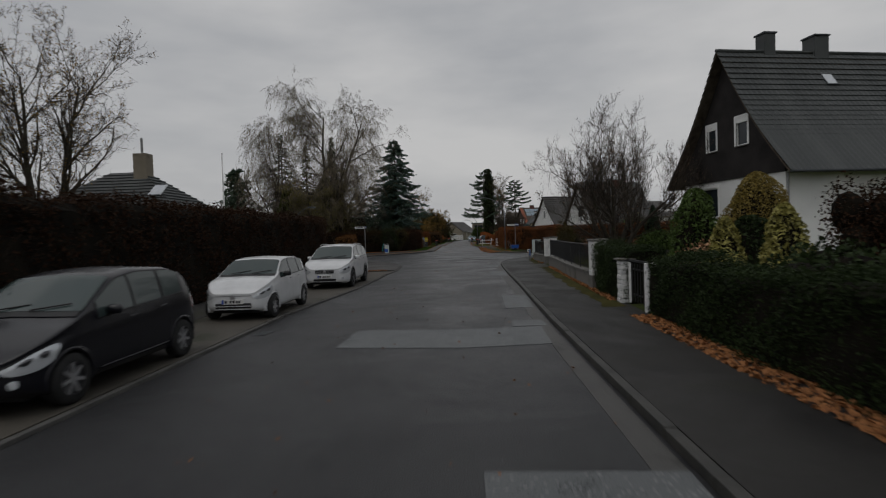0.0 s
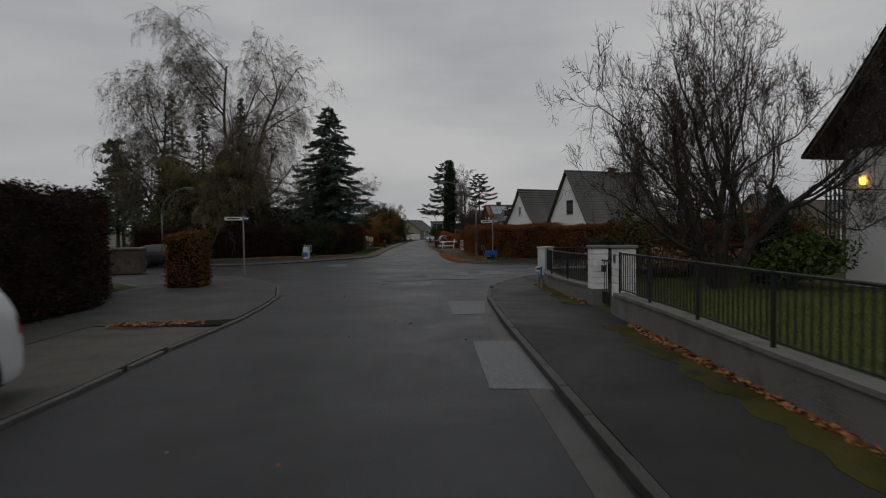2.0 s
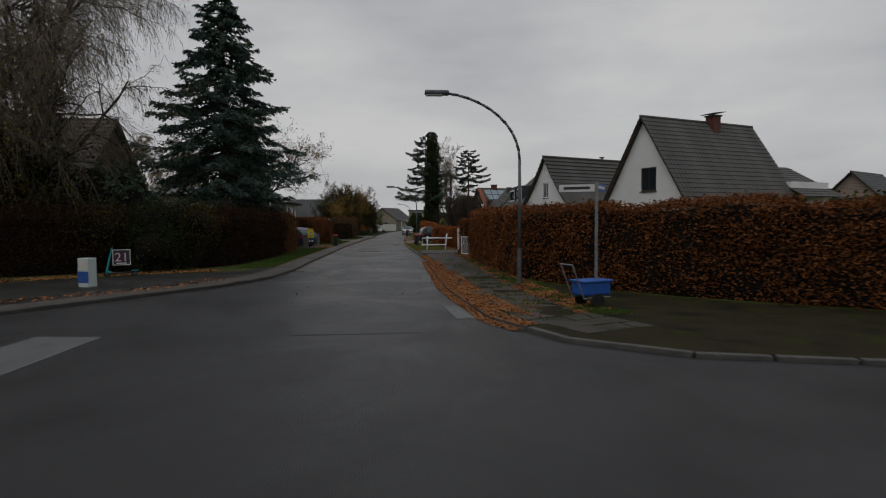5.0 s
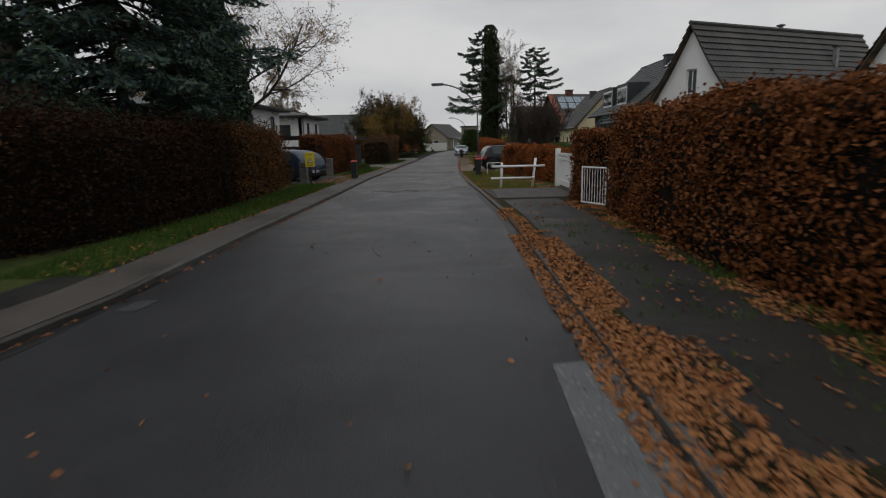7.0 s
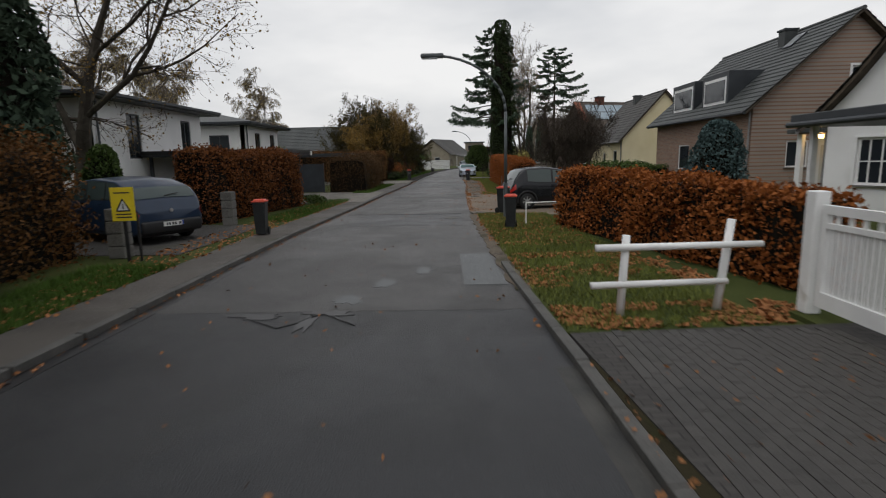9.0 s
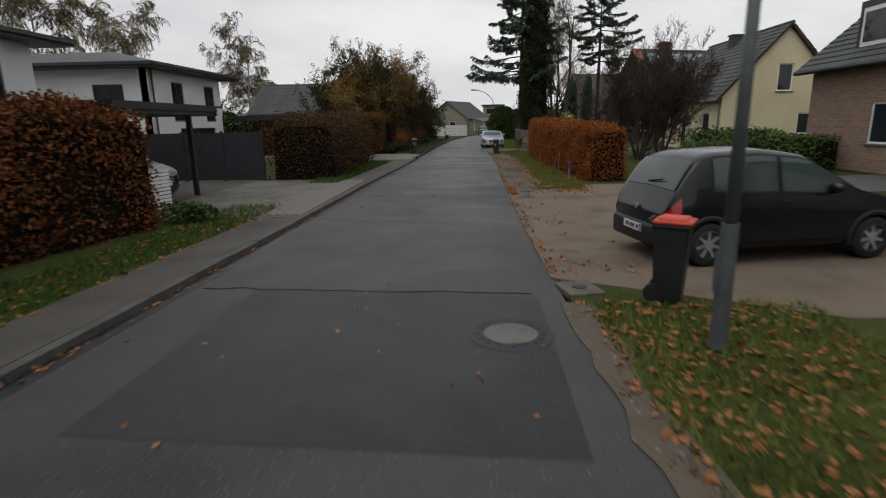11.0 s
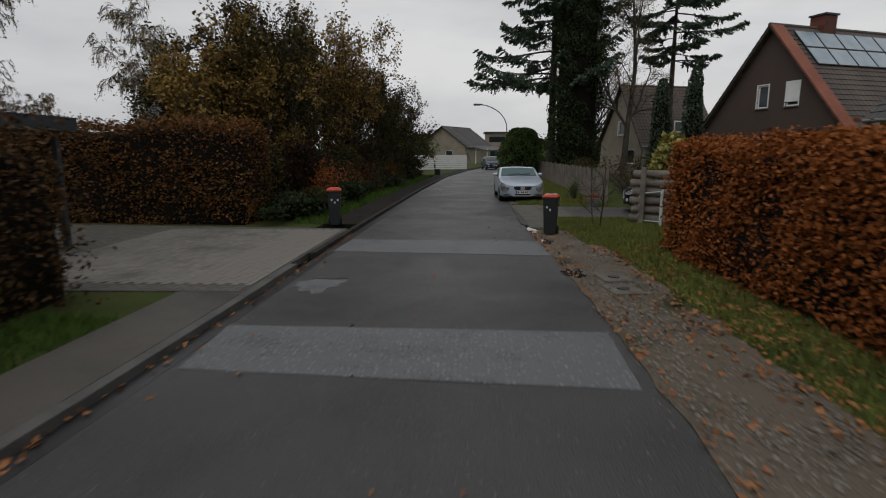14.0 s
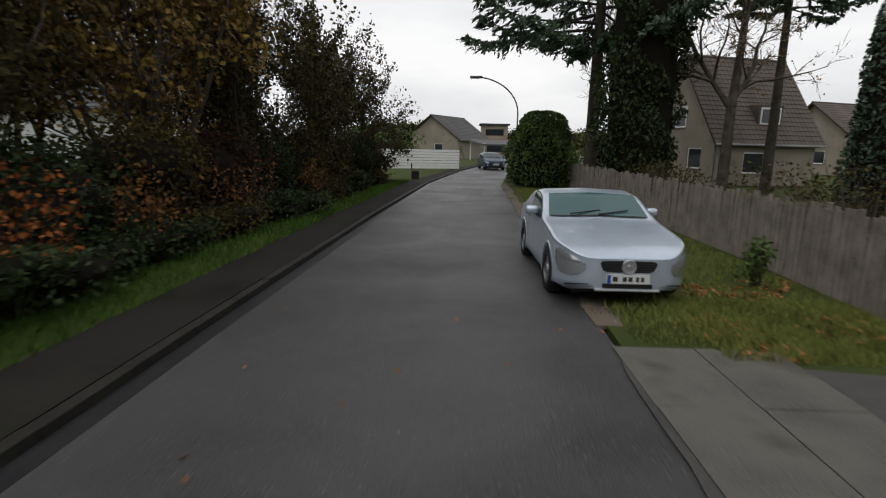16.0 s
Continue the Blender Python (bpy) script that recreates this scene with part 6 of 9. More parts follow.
def gable_house(label, loc, rz, depth, half, eave, ridge, wall, roofm, gable_wall=None, split=None, wins=(), side_wins=(), over=0.45, side_over=0.5, kick=0.0, chimneys=(), chim_mat=ROOF_DARK, skylights=(), course=0.34, frame=WHITE_PAINT):
    """A house whose ridge runs along its own x; the gable at x = 0 looks to -x. wins: (a0, a1, z0, z1, opts); split: height below which the gable has its own wall."""
    e = thing("house", label, "house", loc, rz)
    t = 0.3
    rise = (ridge - eave) / (half + side_over)
    zt = lambda y: ridge - rise * abs(y) - 0.14 - kick * math.sin(math.pi * (1 - abs(y) / (half + side_over)))
    ys = np.linspace(-half, half, 17)
    top = [(float(y), zt(y)) for y in ys[::-1]]
    lower = gable_wall is not None and split
    if lower:
        top_pts = [(-half, split), (half, split)] + [(y, z) for y, z in top if z > split + 0.02]
        part("gable_wall", holed(top_pts, [w[:4] for w in wins if w[2] > split], t), gable_wall, e)
        part("wall", turned(holed([(-half, 0), (half, 0), (half, split - 0.003), (-half, split - 0.003)], [w[:4] for w in wins if w[3] < split], t), pose(0.03, 0, 0)), wall, e)
        part("gable_edge", bx(-0.04, 0.05, -half - 0.05, half + 0.05, split - 0.06, split + 0.04), gable_wall, e)
    else:
        part("wall", holed([(-half, 0), (half, 0)] + top, [w[:4] for w in wins], t), wall, e)
    part("wall", turned(holed([(-half, 0), (half, 0)] + top, [], t), pose(depth - t, 0, 0)), wall, e)
    ze = zt(half)
    for sgn in (-1, 1):
        hs = [w for w in side_wins if w[5] == sgn]
        m = pose(0, -half, 0, 0, 0, 90) if sgn < 0 else pose(0, half, 0, 0, 0, -90)
        o = [(-depth + t, 0), (-t, 0), (-t, ze - 0.02), (-depth + t, ze - 0.02)] if sgn < 0 else [(t, 0), (depth - t, 0), (depth - t, ze - 0.02), (t, ze - 0.02)]
        hh = [((-w[1], -w[0], w[2], w[3]) if sgn < 0 else w[:4]) for w in hs]
        part("wall", turned(holed(o, hh, t), m), wall, e)
        for h, w in zip(hh, hs):
            window(e, m, *h, frame, **w[4])
    for w in wins:
        window(e, pose(0.0 if not lower or w[2] > split else 0.03, 0, 0), *w[:4], frame, **(w[4] if len(w) > 4 else {}))
    roof_deck(e, -over, depth + over, half + side_over, eave, ridge, WOOD_DARK, kick)
    for sgn in (-1, 1):
        roof_slope(e, -over - 0.03, depth + over + 0.03, sgn * (half + side_over + 0.03), eave + 0.02, 0, ridge + 0.02, roofm, course, kick=kick)
        part("gutter", rod(bmesh.new(), (-over, sgn * (half + side_over + 0.06), eave - 0.04), (depth + over, sgn * (half + side_over + 0.06), eave - 0.04), 0.07), GALV if roofm is not ROOF_DARK else ANTHRACITE, e)
        part("downpipe", rod(bmesh.new(), (0.1, sgn * (half + 0.08), 0), (0.1, sgn * (half + 0.08), eave), 0.045), GALV, e)
    part("ridge_cap", rod(bmesh.new(), (-over - 0.03, 0, ridge + 0.03), (depth + over + 0.03, 0, ridge + 0.03), 0.10, sides=8), roofm, e)
    for x, y, w, h in chimneys:
        z = zt(y)
        c = part("chimney", bx(x - w / 2, x + w / 2, y - w / 2, y + w / 2, z - 0.6, z + h, bevel=0.02), chim_mat, e)
        part("chimney_cap", bx(x - w / 2 - 0.06, x + w / 2 + 0.06, y - w / 2 - 0.06, y + w / 2 + 0.06, z + h + 0.003, z + h + 0.09), ANTHRACITE, c)
    for x, f, w, h, sgn in skylights:
        y0 = sgn * (half + side_over) * (1 - f)
        ang = math.degrees(math.atan2(ridge - eave, half + side_over))
        m = pose(x, y0, eave + (ridge - eave) * f + 0.06 - kick * math.sin(math.pi * f), 0, 0, 0 if sgn < 0 else 180) @ pose(0, 0, 0, ang)
        s = part("skylight", turned(bx(-w / 2, w / 2, 0, h, 0, 0.08, bevel=0.01), m), ANTHRACITE, e)
        part("pane", turned(bx(-w / 2 + 0.06, w / 2 - 0.06, 0.06, h - 0.06, 0.081, 0.086), m), HEADLIGHT, s)
    return e


B = dict(border=0.12)
h1 = gable_house("house with dark clad gable, white ground floor and dark roof", (14.87, 30.67, 0.1), 11, 14, 4.02, 4.3, 11.45, WHITE_WALL, ROOF_DARK, SLATE_GABLE, 4.42,
                 [(1.0, 1.78, 6.1, 7.6, dict(border=0.13, blind=0.28)), (-1.52, -0.67, 6.1, 7.6, dict(border=0.13, blind=0.28)), (0.97, 2.36, 2.3, 4.0, dict(border=0.12)), (-3.1, -1.3, 2.3, 4.0, dict(border=0.12)), (1.0, 1.8, 0.15, 0.7, dict(border=0.03, sill=False))],
                 [(3.0, 4.6, 1.4, 2.9, {}, -1), (8.0, 10.0, 1.4, 2.9, {}, -1)], over=0.6, side_over=0.98, kick=0.5, chimneys=((2.6, 0.2, 0.7, 1.5), (5.8, 0.2, 0.9, 1.4)), skylights=((5.4, 0.74, 0.7, 1.0, -1), (9.3, 0.45, 0.8, 1.3, -1), (8.2, 0.3, 0.8, 1.3, -1)), course=0.36)
part("wall_lamp", bx(-0.07, 0.03, 3.39, 3.53, 3.2, 3.42, bevel=0.025), WARM, h1, "lit amber wall lamp")
bm = bmesh.new()
for k in range(8):
    box(bm, 0.3, 0.36, 4.2, 5.0, 1.3 + k * 0.27, 1.33 + k * 0.27)
for k in range(6):
    box(bm, 0.3, 0.36, 4.2 + k * 0.155, 4.23 + k * 0.155, 1.3, 3.45)
part("trellis", bm, LAMP_GREY, h1, "grey lattice beside the porch")

h2 = gable_house("small white gabled house with grey weathered roof tiles", (16.07, 75.23, 0.05), 20, 9.6, 3.25, 2.7, 8.35, WHITE_WALL, ROOF_GREY, wins=[(-1.0, 0.24, 3.75, 5.2, dict(cross=1)), (-2.4, -1.0, 0.9, 2.1, {}), (1.0, 2.2, 0.9, 2.1, {})],
                 over=0.32, side_over=0.4, chimneys=((5.84, -0.2, 0.65, 0.85),), chim_mat=BRICK_RED, course=0.34, frame=WOOD_DARK)
part("chimney_hood", turned(bx(-0.6, 0.6, -0.5, 0.5, 0, 0.04), pose(5.84, -0.2, 8.95, 0, -8, 0)), ANTHRACITE, h2, "dark tilted sheet over the chimney")
part("lean_to", bx(9.7, 13.6, -3.0, 2.2, 0, 4.4), WHITE_WALL, h2)
roof_slope(h2, 9.6, 13.9, -3.9, 3.4, 0, 5.7, ROOF_GREY, 0.34)
h3 = gable_house("white gabled house with sprung eaves, porch and grey roof", (13.02, 86.9, 0.05), 24, 13, 3.05, 2.55, 7.3, WHITE_WALL, ROOF_GREY, wins=[(-0.33, 0.33, 3.9, 5.13, dict(cross=1, border=0.06)), (1.25, 2.2, 0.94, 2.27, dict(cross=2, border=0.08)), (-1.9, -0.7, 0.94, 2.27, dict(cross=2, border=0.08))],
                 over=0.3, side_over=0.65, kick=0.42, chimneys=((6.65, 0.3, 0.18, 0.9), (9.2, -1.2, 0.22, 1.1)), chim_mat=GALV, course=0.33)
part("porch_post", bx(-0.1, 0.06, 3.72, 3.88, 0, 2.45), WHITE_PAINT, h3)
part("porch_roof", bx(-0.3, 2.2, 3.06, 4.1, 2.46, 2.6, bevel=0.03), ROOF_DARK, h3)
part("porch_wall", bx(0.9, 1.05, 3.06, 4.0, 0, 2.45), WHITE_WALL, h3)
part("porch_door", bx(0.86, 0.898, 3.1, 3.75, 0.1, 2.1), ENAMEL, h3, "cream panelled front door")
part("porch_lamp", rod(bmesh.new(), (0.2, 3.4, 2.30), (0.2, 3.4, 2.42), 0.11), WARM_SOFT, h3, "lit round porch lamp")
h4 = gable_house("brick house with two dark dormers and a long tiled roof", (18.3, 98.2, 0.05), 90, 11.5, 4.2, 3.7, 7.9, BRICK_BROWN, ROOF_DARK, wins=[(-1.0, 0.0, 4.3, 5.6, dict(border=0.1)), (1.6, 2.6, 1.2, 2.4, {})],
                 side_wins=[(2.0, 3.6, 1.0, 2.4, {}, 1), (6.5, 8.0, 1.0, 2.4, {}, 1)], over=0.35, side_over=0.5, chimneys=((4.0, 0.6, 0.6, 0.7),), skylights=((3.0, 0.75, 0.7, 1.0, 1),), course=0.34)
for x0, x1 in ((2.6, 5.4), (6.4, 9.4)):
    d = part("dormer", bx(x0, x1, 1.2, 4.1, 4.0, 5.9, bevel=0.02), ANTHRACITE, h4, "dark clad flat-roofed dormer")
    part("pane", bx(x0 + 0.35, x1 - 0.35, 4.1, 4.13, 4.5, 5.5), GLASS, d)
    part("window_frame", bx(x0 + 0.2, x1 - 0.2, 4.085, 4.104, 4.35, 5.65), WHITE_PAINT, d)
gable_house("cream rendered house with steep brown-grey roof", (17.9, 118.8, 0.05), 90, 10.0, 3.3, 3.0, 7.0, CREAM_WALL, ROOF_GREY, wins=[(-0.5, 0.35, 3.4, 4.9, {}), (-2.2, -1.0, 1.0, 2.2, {})], side_wins=[(1.5, 2.6, 0.9, 2.3, {}, 1), (5.0, 5.9, 0.1, 2.1, {}, 1)], over=0.25, side_over=0.35, chimneys=((5.5, 0.4, 0.6, 0.7),), course=0.33)
h5 = gable_house("brick gabled house with solar panels on the roof", (14.64, 136.46, 0.05), 20, 9.1, 3.9, 2.65, 7.85, BRICK_RED, ROOF_BROWN, wins=[(0.0, 0.62, 4.0, 5.1, dict(border=0.05)), (-1.66, -1.0, 4.0, 5.1, dict(border=0.05, blind=0.9)), (-2.6, -1.2, 1.0, 2.2, {})], over=0.33, side_over=0.45, chimneys=((3.04, 0.0, 0.8, 0.75),), chim_mat=BRICK_RED, course=0.33)
part("verge_tiles", turned(bx(-0.42, 0.35, 0, 6.7, 0.03, 0.1), pose(0, -4.35, 2.67, math.degrees(math.atan2(5.2, 4.35)))), ROOF_RED, h5, "red verge tiles along the gable")
part("flue", rod(bmesh.new(), (8.0, -2.6, 4.4), (8.0, -2.6, 6.6), 0.07), GALV, h5, "tall metal flue pipe")
sl = math.degrees(math.atan2(5.2, 4.35))
for k in range(6):
    for j in range(2):
        m = pose(0, -4.35 * (0.4 - j * 0.172), 2.65 + 5.2 * (0.6 + j * 0.172), sl)
        p = part("solar_panel", turned(bx(0.75 + k * 1.3, 2.0 + k * 1.3, 0, 1.12, 0.1, 0.14), m), ANTHRACITE, h5)
        part("solar_cell_sheet", turned(bx(0.79 + k * 1.3, 1.96 + k * 1.3, 0.04, 1.08, 0.141, 0.144), m), SOLAR_SHEEN, p)
h6 = gable_house("cream house with brown tiled roof behind trees", (13.25, 157.16, 0.05), 16, 7.0, 3.25, 2.35, 7.5, OCHRE_WALL, ROOF_BROWN, wins=[(-0.6, 0.4, 3.3, 4.5, dict(border=0.06)), (-2.2, -1.0, 0.9, 2.1, {})], side_wins=[(2.0, 3.5, 0.7, 1.9, {}, -1)], over=0.3, side_over=0.35, course=0.33)
part("dormer", bx(3.0, 4.7, -2.9, -1.2, 3.4, 4.6), ROOF_BROWN, h6)
part("dormer_frame", bx(3.15, 4.55, -2.93, -2.9, 3.5, 4.45), WHITE_PAINT, h6)
part("dormer_pane", bx(3.25, 4.45, -2.95, -2.93, 3.6, 4.35), GLASS, h6)
gable_house("brown timber-clad house with dark weathered roof behind conifers", (-18.6, 81, 0.05), 180, 9, 4.6, 3.2, 9.0, WOOD_DARK, ROOF_BROWN, wins=[(-2, -0.5, 1, 2.2, {})], course=0.4)
gable_house("far house with dark blue-grey roof beyond the thicket", (-14, 152, 0.05), 180, 10, 5, 3.2, 6.6, WHITE_WALL, ROOF_DARK, wins=[(-2, -0.5, 1, 2.2, {})], course=0.4)
gable_house("far grey-roofed house beside the bend", (-4.6, 206, 0.05), 62, 10, 4.6, 2.8, 6.4, OCHRE_WALL, ROOF_GREY, wins=[(-2, -0.5, 1, 2.2, {})], course=0.4)
gable_house("distant brown-roofed house beyond the pines", (33, 176, 0.05), 20, 9, 4.4, 2.8, 6.6, OCHRE_WALL, ROOF_BROWN, wins=[(-1.6, -0.3, 1, 2.2, {})], course=0.4)
gable_house("far dark-roofed house along the side street", (52, 100, 0.05), 30, 9, 3.6, 3.0, 7.3, BRICK_BROWN, ROOF_DARK, wins=[(-1.6, -0.3, 1, 2.2, {})], course=0.4)
gable_house("distant brown-roofed house along the side street", (62, 103, 0.05), 10, 9, 3.6, 2.6, 6.4, BRICK_BROWN, ROOF_BROWN, wins=[(-1.6, -0.3, 1, 2.2, {})], course=0.4)
gable_house("distant red-roofed house along the side street", (67, 99, 0.05), 40, 9, 4.0, 2.6, 5.8, WHITE_WALL, ROOF_RED, wins=[(-1.6, -0.3, 1, 2.2, {})], course=0.4)


def villa(label, x0, x1, y0, y1, eave, peak, wins_s, wins_e, over=0.7):
    """A cubic rendered villa under a low hipped roof."""
    e = thing("house", label, "house", ((x0 + x1) / 2, (y0 + y1) / 2, 0.05))
    a, b = (x1 - x0) / 2, (y1 - y0) / 2
    ms, me_ = pose(0, -b, 0, 0, 0, 90), pose(a, 0, 0, 0, 0, 180)
    part("wall", turned(holed([(-a, 0), (a, 0), (a, eave), (-a, eave)], [w[:4] for w in wins_s], 0.3), ms), WHITE_WALL, e)
    part("wall", turned(holed([(-b + 0.3, 0), (b, 0), (b, eave), (-b + 0.3, eave)], [w[:4] for w in wins_e], 0.3), me_), WHITE_WALL, e)
    part("wall", bx(-a, a - 0.3, b - 0.3, b, 0, eave), WHITE_WALL, e)
    part("wall", bx(-a, -a + 0.3, -b + 0.3, b - 0.3, 0, eave), WHITE_WALL, e)
    for w in wins_s:
        window(e, ms, *w, ANTHRACITE, cross=1, sill=False)
    for w in wins_e:
        window(e, me_, *w, ANTHRACITE, cross=1, sill=False)
    bm = bmesh.new()
    o = [bm.verts.new((sx * (a + over), sy * (b + over), eave)) for sx, sy in ((-1, -1), (1, -1), (1, 1), (-1, 1))]
    u = [bm.verts.new((sx * (a + over), sy * (b + over), eave + 0.18)) for sx, sy in ((-1, -1), (1, -1), (1, 1), (-1, 1))]
    k = max(0.4, a - b)
    p = [bm.verts.new((-k, 0, peak)), bm.verts.new((k, 0, peak))]
    bm.faces.new(o)
    for i in range(4):
        bm.faces.new((o[i], o[(i + 1) % 4], u[(i + 1) % 4], u[i]))
    bm.faces.new((u[0], u[1], p[1], p[0])), bm.faces.new((u[1], u[2], p[1])), bm.faces.new((u[2], u[3], p[0], p[1])), bm.faces.new((u[3], u[0], p[0]))
    bmesh.ops.recalc_face_normals(bm, faces=bm.faces)
    part("roof", bm, ROOF_DARK, e)
    part("gutter", bx(-a - over - 0.08, a + over + 0.08, -b - over - 0.1, -b - over, eave + 0.08, eave + 0.2), ANTHRACITE, e)
    part("gutter", bx(a + over, a + over + 0.1, -b - over, b + over, eave + 0.08, eave + 0.2), ANTHRACITE, e)
    part("downpipe", rod(bmesh.new(), (a + 0.07, -b + 0.25, 0), (a + 0.07, -b + 0.25, eave + 0.05), 0.04), LAMP_GREY, e)
    return e


villa("white rendered villa with low dark hipped roof", -25, -13.2, 93.9, 103.2, 4.5, 5.7, [(-4.5, -3.2, 2.7, 3.9), (-0.5, 0.7, 2.7, 3.9), (3.6, 4.4, 2.2, 4.0)], [(-3.2, -2.2, 2.2, 4.1), (1.4, 2.4, 2.2, 4.1)])
villa("white rendered villa with dark window frames", -24, -12.9, 108.4, 115.2, 4.3, 5.4, [(-4.5, -3.2, 2.6, 3.7), (0.4, 1.6, 0.6, 2.0), (1.2, 2.2, 2.9, 3.6)], [(-2.4, -1.4, 2.2, 3.9), (0.6, 1.6, 2.2, 3.9), (-2.2, 1.2, 0.2, 1.9)])
# hipped house behind the tall hedge
e = thing("house", "house with dark hipped roof and pale chimney behind a hedge", "house", (-27.5, 43.5, 0.05))
part("wall", bx(-6.5, 6.5, -5.5, 5.5, 0, 3.2), WHITE_WALL, e)
bm = bmesh.new()
o = [bm.verts.new(q) for q in ((-7.6, -6.6, 3.0), (7.6, -6.6, 3.0), (7.6, 6.6, 3.0), (-7.6, 6.6, 3.0))]
p = [bm.verts.new((-1.5, 0, 7.9)), bm.verts.new((1.5, 0, 7.9))]
bm.faces.new(o), bm.faces.new((o[0], o[1], p[1], p[0])), bm.faces.new((o[1], o[2], p[1])), bm.faces.new((o[2], o[3], p[0], p[1])), bm.faces.new((o[3], o[0], p[0]))
bmesh.ops.recalc_face_normals(bm, faces=bm.faces)
part("roof", bm, ROOF_DARK, e)
bm = bmesh.new()
for k in range(18):
    f = k / 18
    for (ax, ay), (bx_, by) in (((-7.6, -6.6), (7.6, -6.6)), ((7.6, -6.6), (7.6, 6.6))):
        ca, cb = (-1.5 if ax < 0 else 1.5, 0), (-1.5 if bx_ < 0 else 1.5, 0)
        rod(bm, (ax + (ca[0] - ax) * f, ay + (ca[1] - ay) * f, 3.05 + 4.9 * f), (bx_ + (cb[0] - bx_) * f, by + (cb[1] - by) * f, 3.05 + 4.9 * f), 0.05, sides=4)
part("tiling", bm, ROOF_DARK, e)["kind"] = "stuff"
c = part("chimney", bx(1.0, 2.1, -0.9, 0.1, 6.2, 9.3, bevel=0.02), OCHRE_WALL, e)
part("flue", rod(bmesh.new(), (1.5, -0.4, 9.3), (1.5, -0.4, 10.6), 0.1), GALV, c)
for x in (-3.5, 4.0):
    part("skylight", turned(bx(-0.5, 0.5, 0, 1.4, 0.05, 0.14), pose(x, -3.2, 5.6, math.degrees(math.atan2(4.9, 6.6)))), HEADLIGHT, e)
# end of the street
e = thing("house", "small pale flat-roofed house at the bend of the street", "house", (6.5, 236, 0.0))
part("wall", bx(-5, 5, -4, 4, 0, 3.6), BRICK_BROWN, e)
part("upper_floor", bx(-2.6, 2.6, -3, 3, 3.6, 6.2), OCHRE_WALL, e)
part("roof", bx(-3.0, 3.0, -3.4, 3.4, 6.2, 6.5), ANTHRACITE, e)
part("window_band", bx(-4.0, 4.0, -4.05, -4.0, 1.0, 2.4), GLASS, e)
part("upper_window", bx(-1.8, 1.8, -3.05, -3.0, 4.2, 5.4), GLASS, e)
e = thing("garden_wall", "white boarded garden fence at the bend", "fence", (-2.8, 166.5, 0.0), 22)
for k in range(7):
    part("board", bx(-6.5, 2.8, -0.03, 0.03, 0.12 + k * 0.22, 0.31 + k * 0.22), WHITE_PAINT, e)
e = thing("carport", "far timber carport with shallow roof", "carport", (4.5, 196, 0.0), 20)
for x in (-2.6, 2.6):
    for y in (-2.5, 2.5):
        part("post", bx(x - 0.07, x + 0.07, y - 0.07, y + 0.07, 0, 2.4), WHITE_PAINT, e)
part("roof", turned(bx(-3.1, 3.1, -3, 3, 2.4, 2.6), pose(0, 0, 0, 6)), ROOF_GREY, e)


# ---------- street furniture ----------
def street_lamp(label, x, y, height, reach, rz):
    """A grey mast that curves over into an arm with a flat head; the arm points to -x before turning."""
    e = thing("street_lamp", label, "street lamp", (x, y, 0.05), rz, "street lamps")
    bm = rod(bmesh.new(), (0, 0, 0), (0, 0, 1.1), 0.075, 0.07, 14)
    part("base", bm, LAMP_GREY, e)
    bm = rod(bmesh.new(), (0, 0, 1.1), (0, 0, height * 0.61), 0.055, 0.045, 12)
    pts = []
    for k in range(11):
        a = math.radians(k * 8.2)
        pts.append((-reach * (1 - math.cos(a)) * 1.18, 0, height * 0.61 + (height * 0.32) * math.sin(a)))
    for p, q in zip(pts, pts[1:]):
        rod(bm, p, q, 0.043, 0.038, 10)
    part("mast", bm, LAMP_GREY, e, "", True)
    hx, _, hz = pts[-1]
    part("lamp_head", bx(hx - 0.62, hx + 0.1, -0.13, 0.13, hz - 0.06, hz + 0.07, bevel=0.04), LAMP_GREY, e, "", True)
    part("lamp_glass", bx(hx - 0.58, hx - 0.1, -0.10, 0.10, hz - 0.085, hz - 0.058, bevel=0.01), HEADLIGHT, e)
    part("door", bx(-0.08, -0.066, -0.04, 0.04, 0.5, 0.85), LAMP_GREY, e)
    return e


street_lamp("tall grey curved street lamp beside the beech hedge", 4.5, 58.7, 6.2, 2.2, 0)
street_lamp("tall grey curved street lamp on the verge", 2.32, 90.7, 5.5, 2.0, 0)
street_lamp("grey curved street lamp in the side street", 13.3, 49.3, 6.0, 1.0, 180)
street_lamp("grey curved street lamp near the bend", 3.2, 155.4, 6.3, 2.2, 0)
street_lamp("grey curved street lamp in the side street by conifers", -17.6, 55.6, 5.6, 1.6, 180)


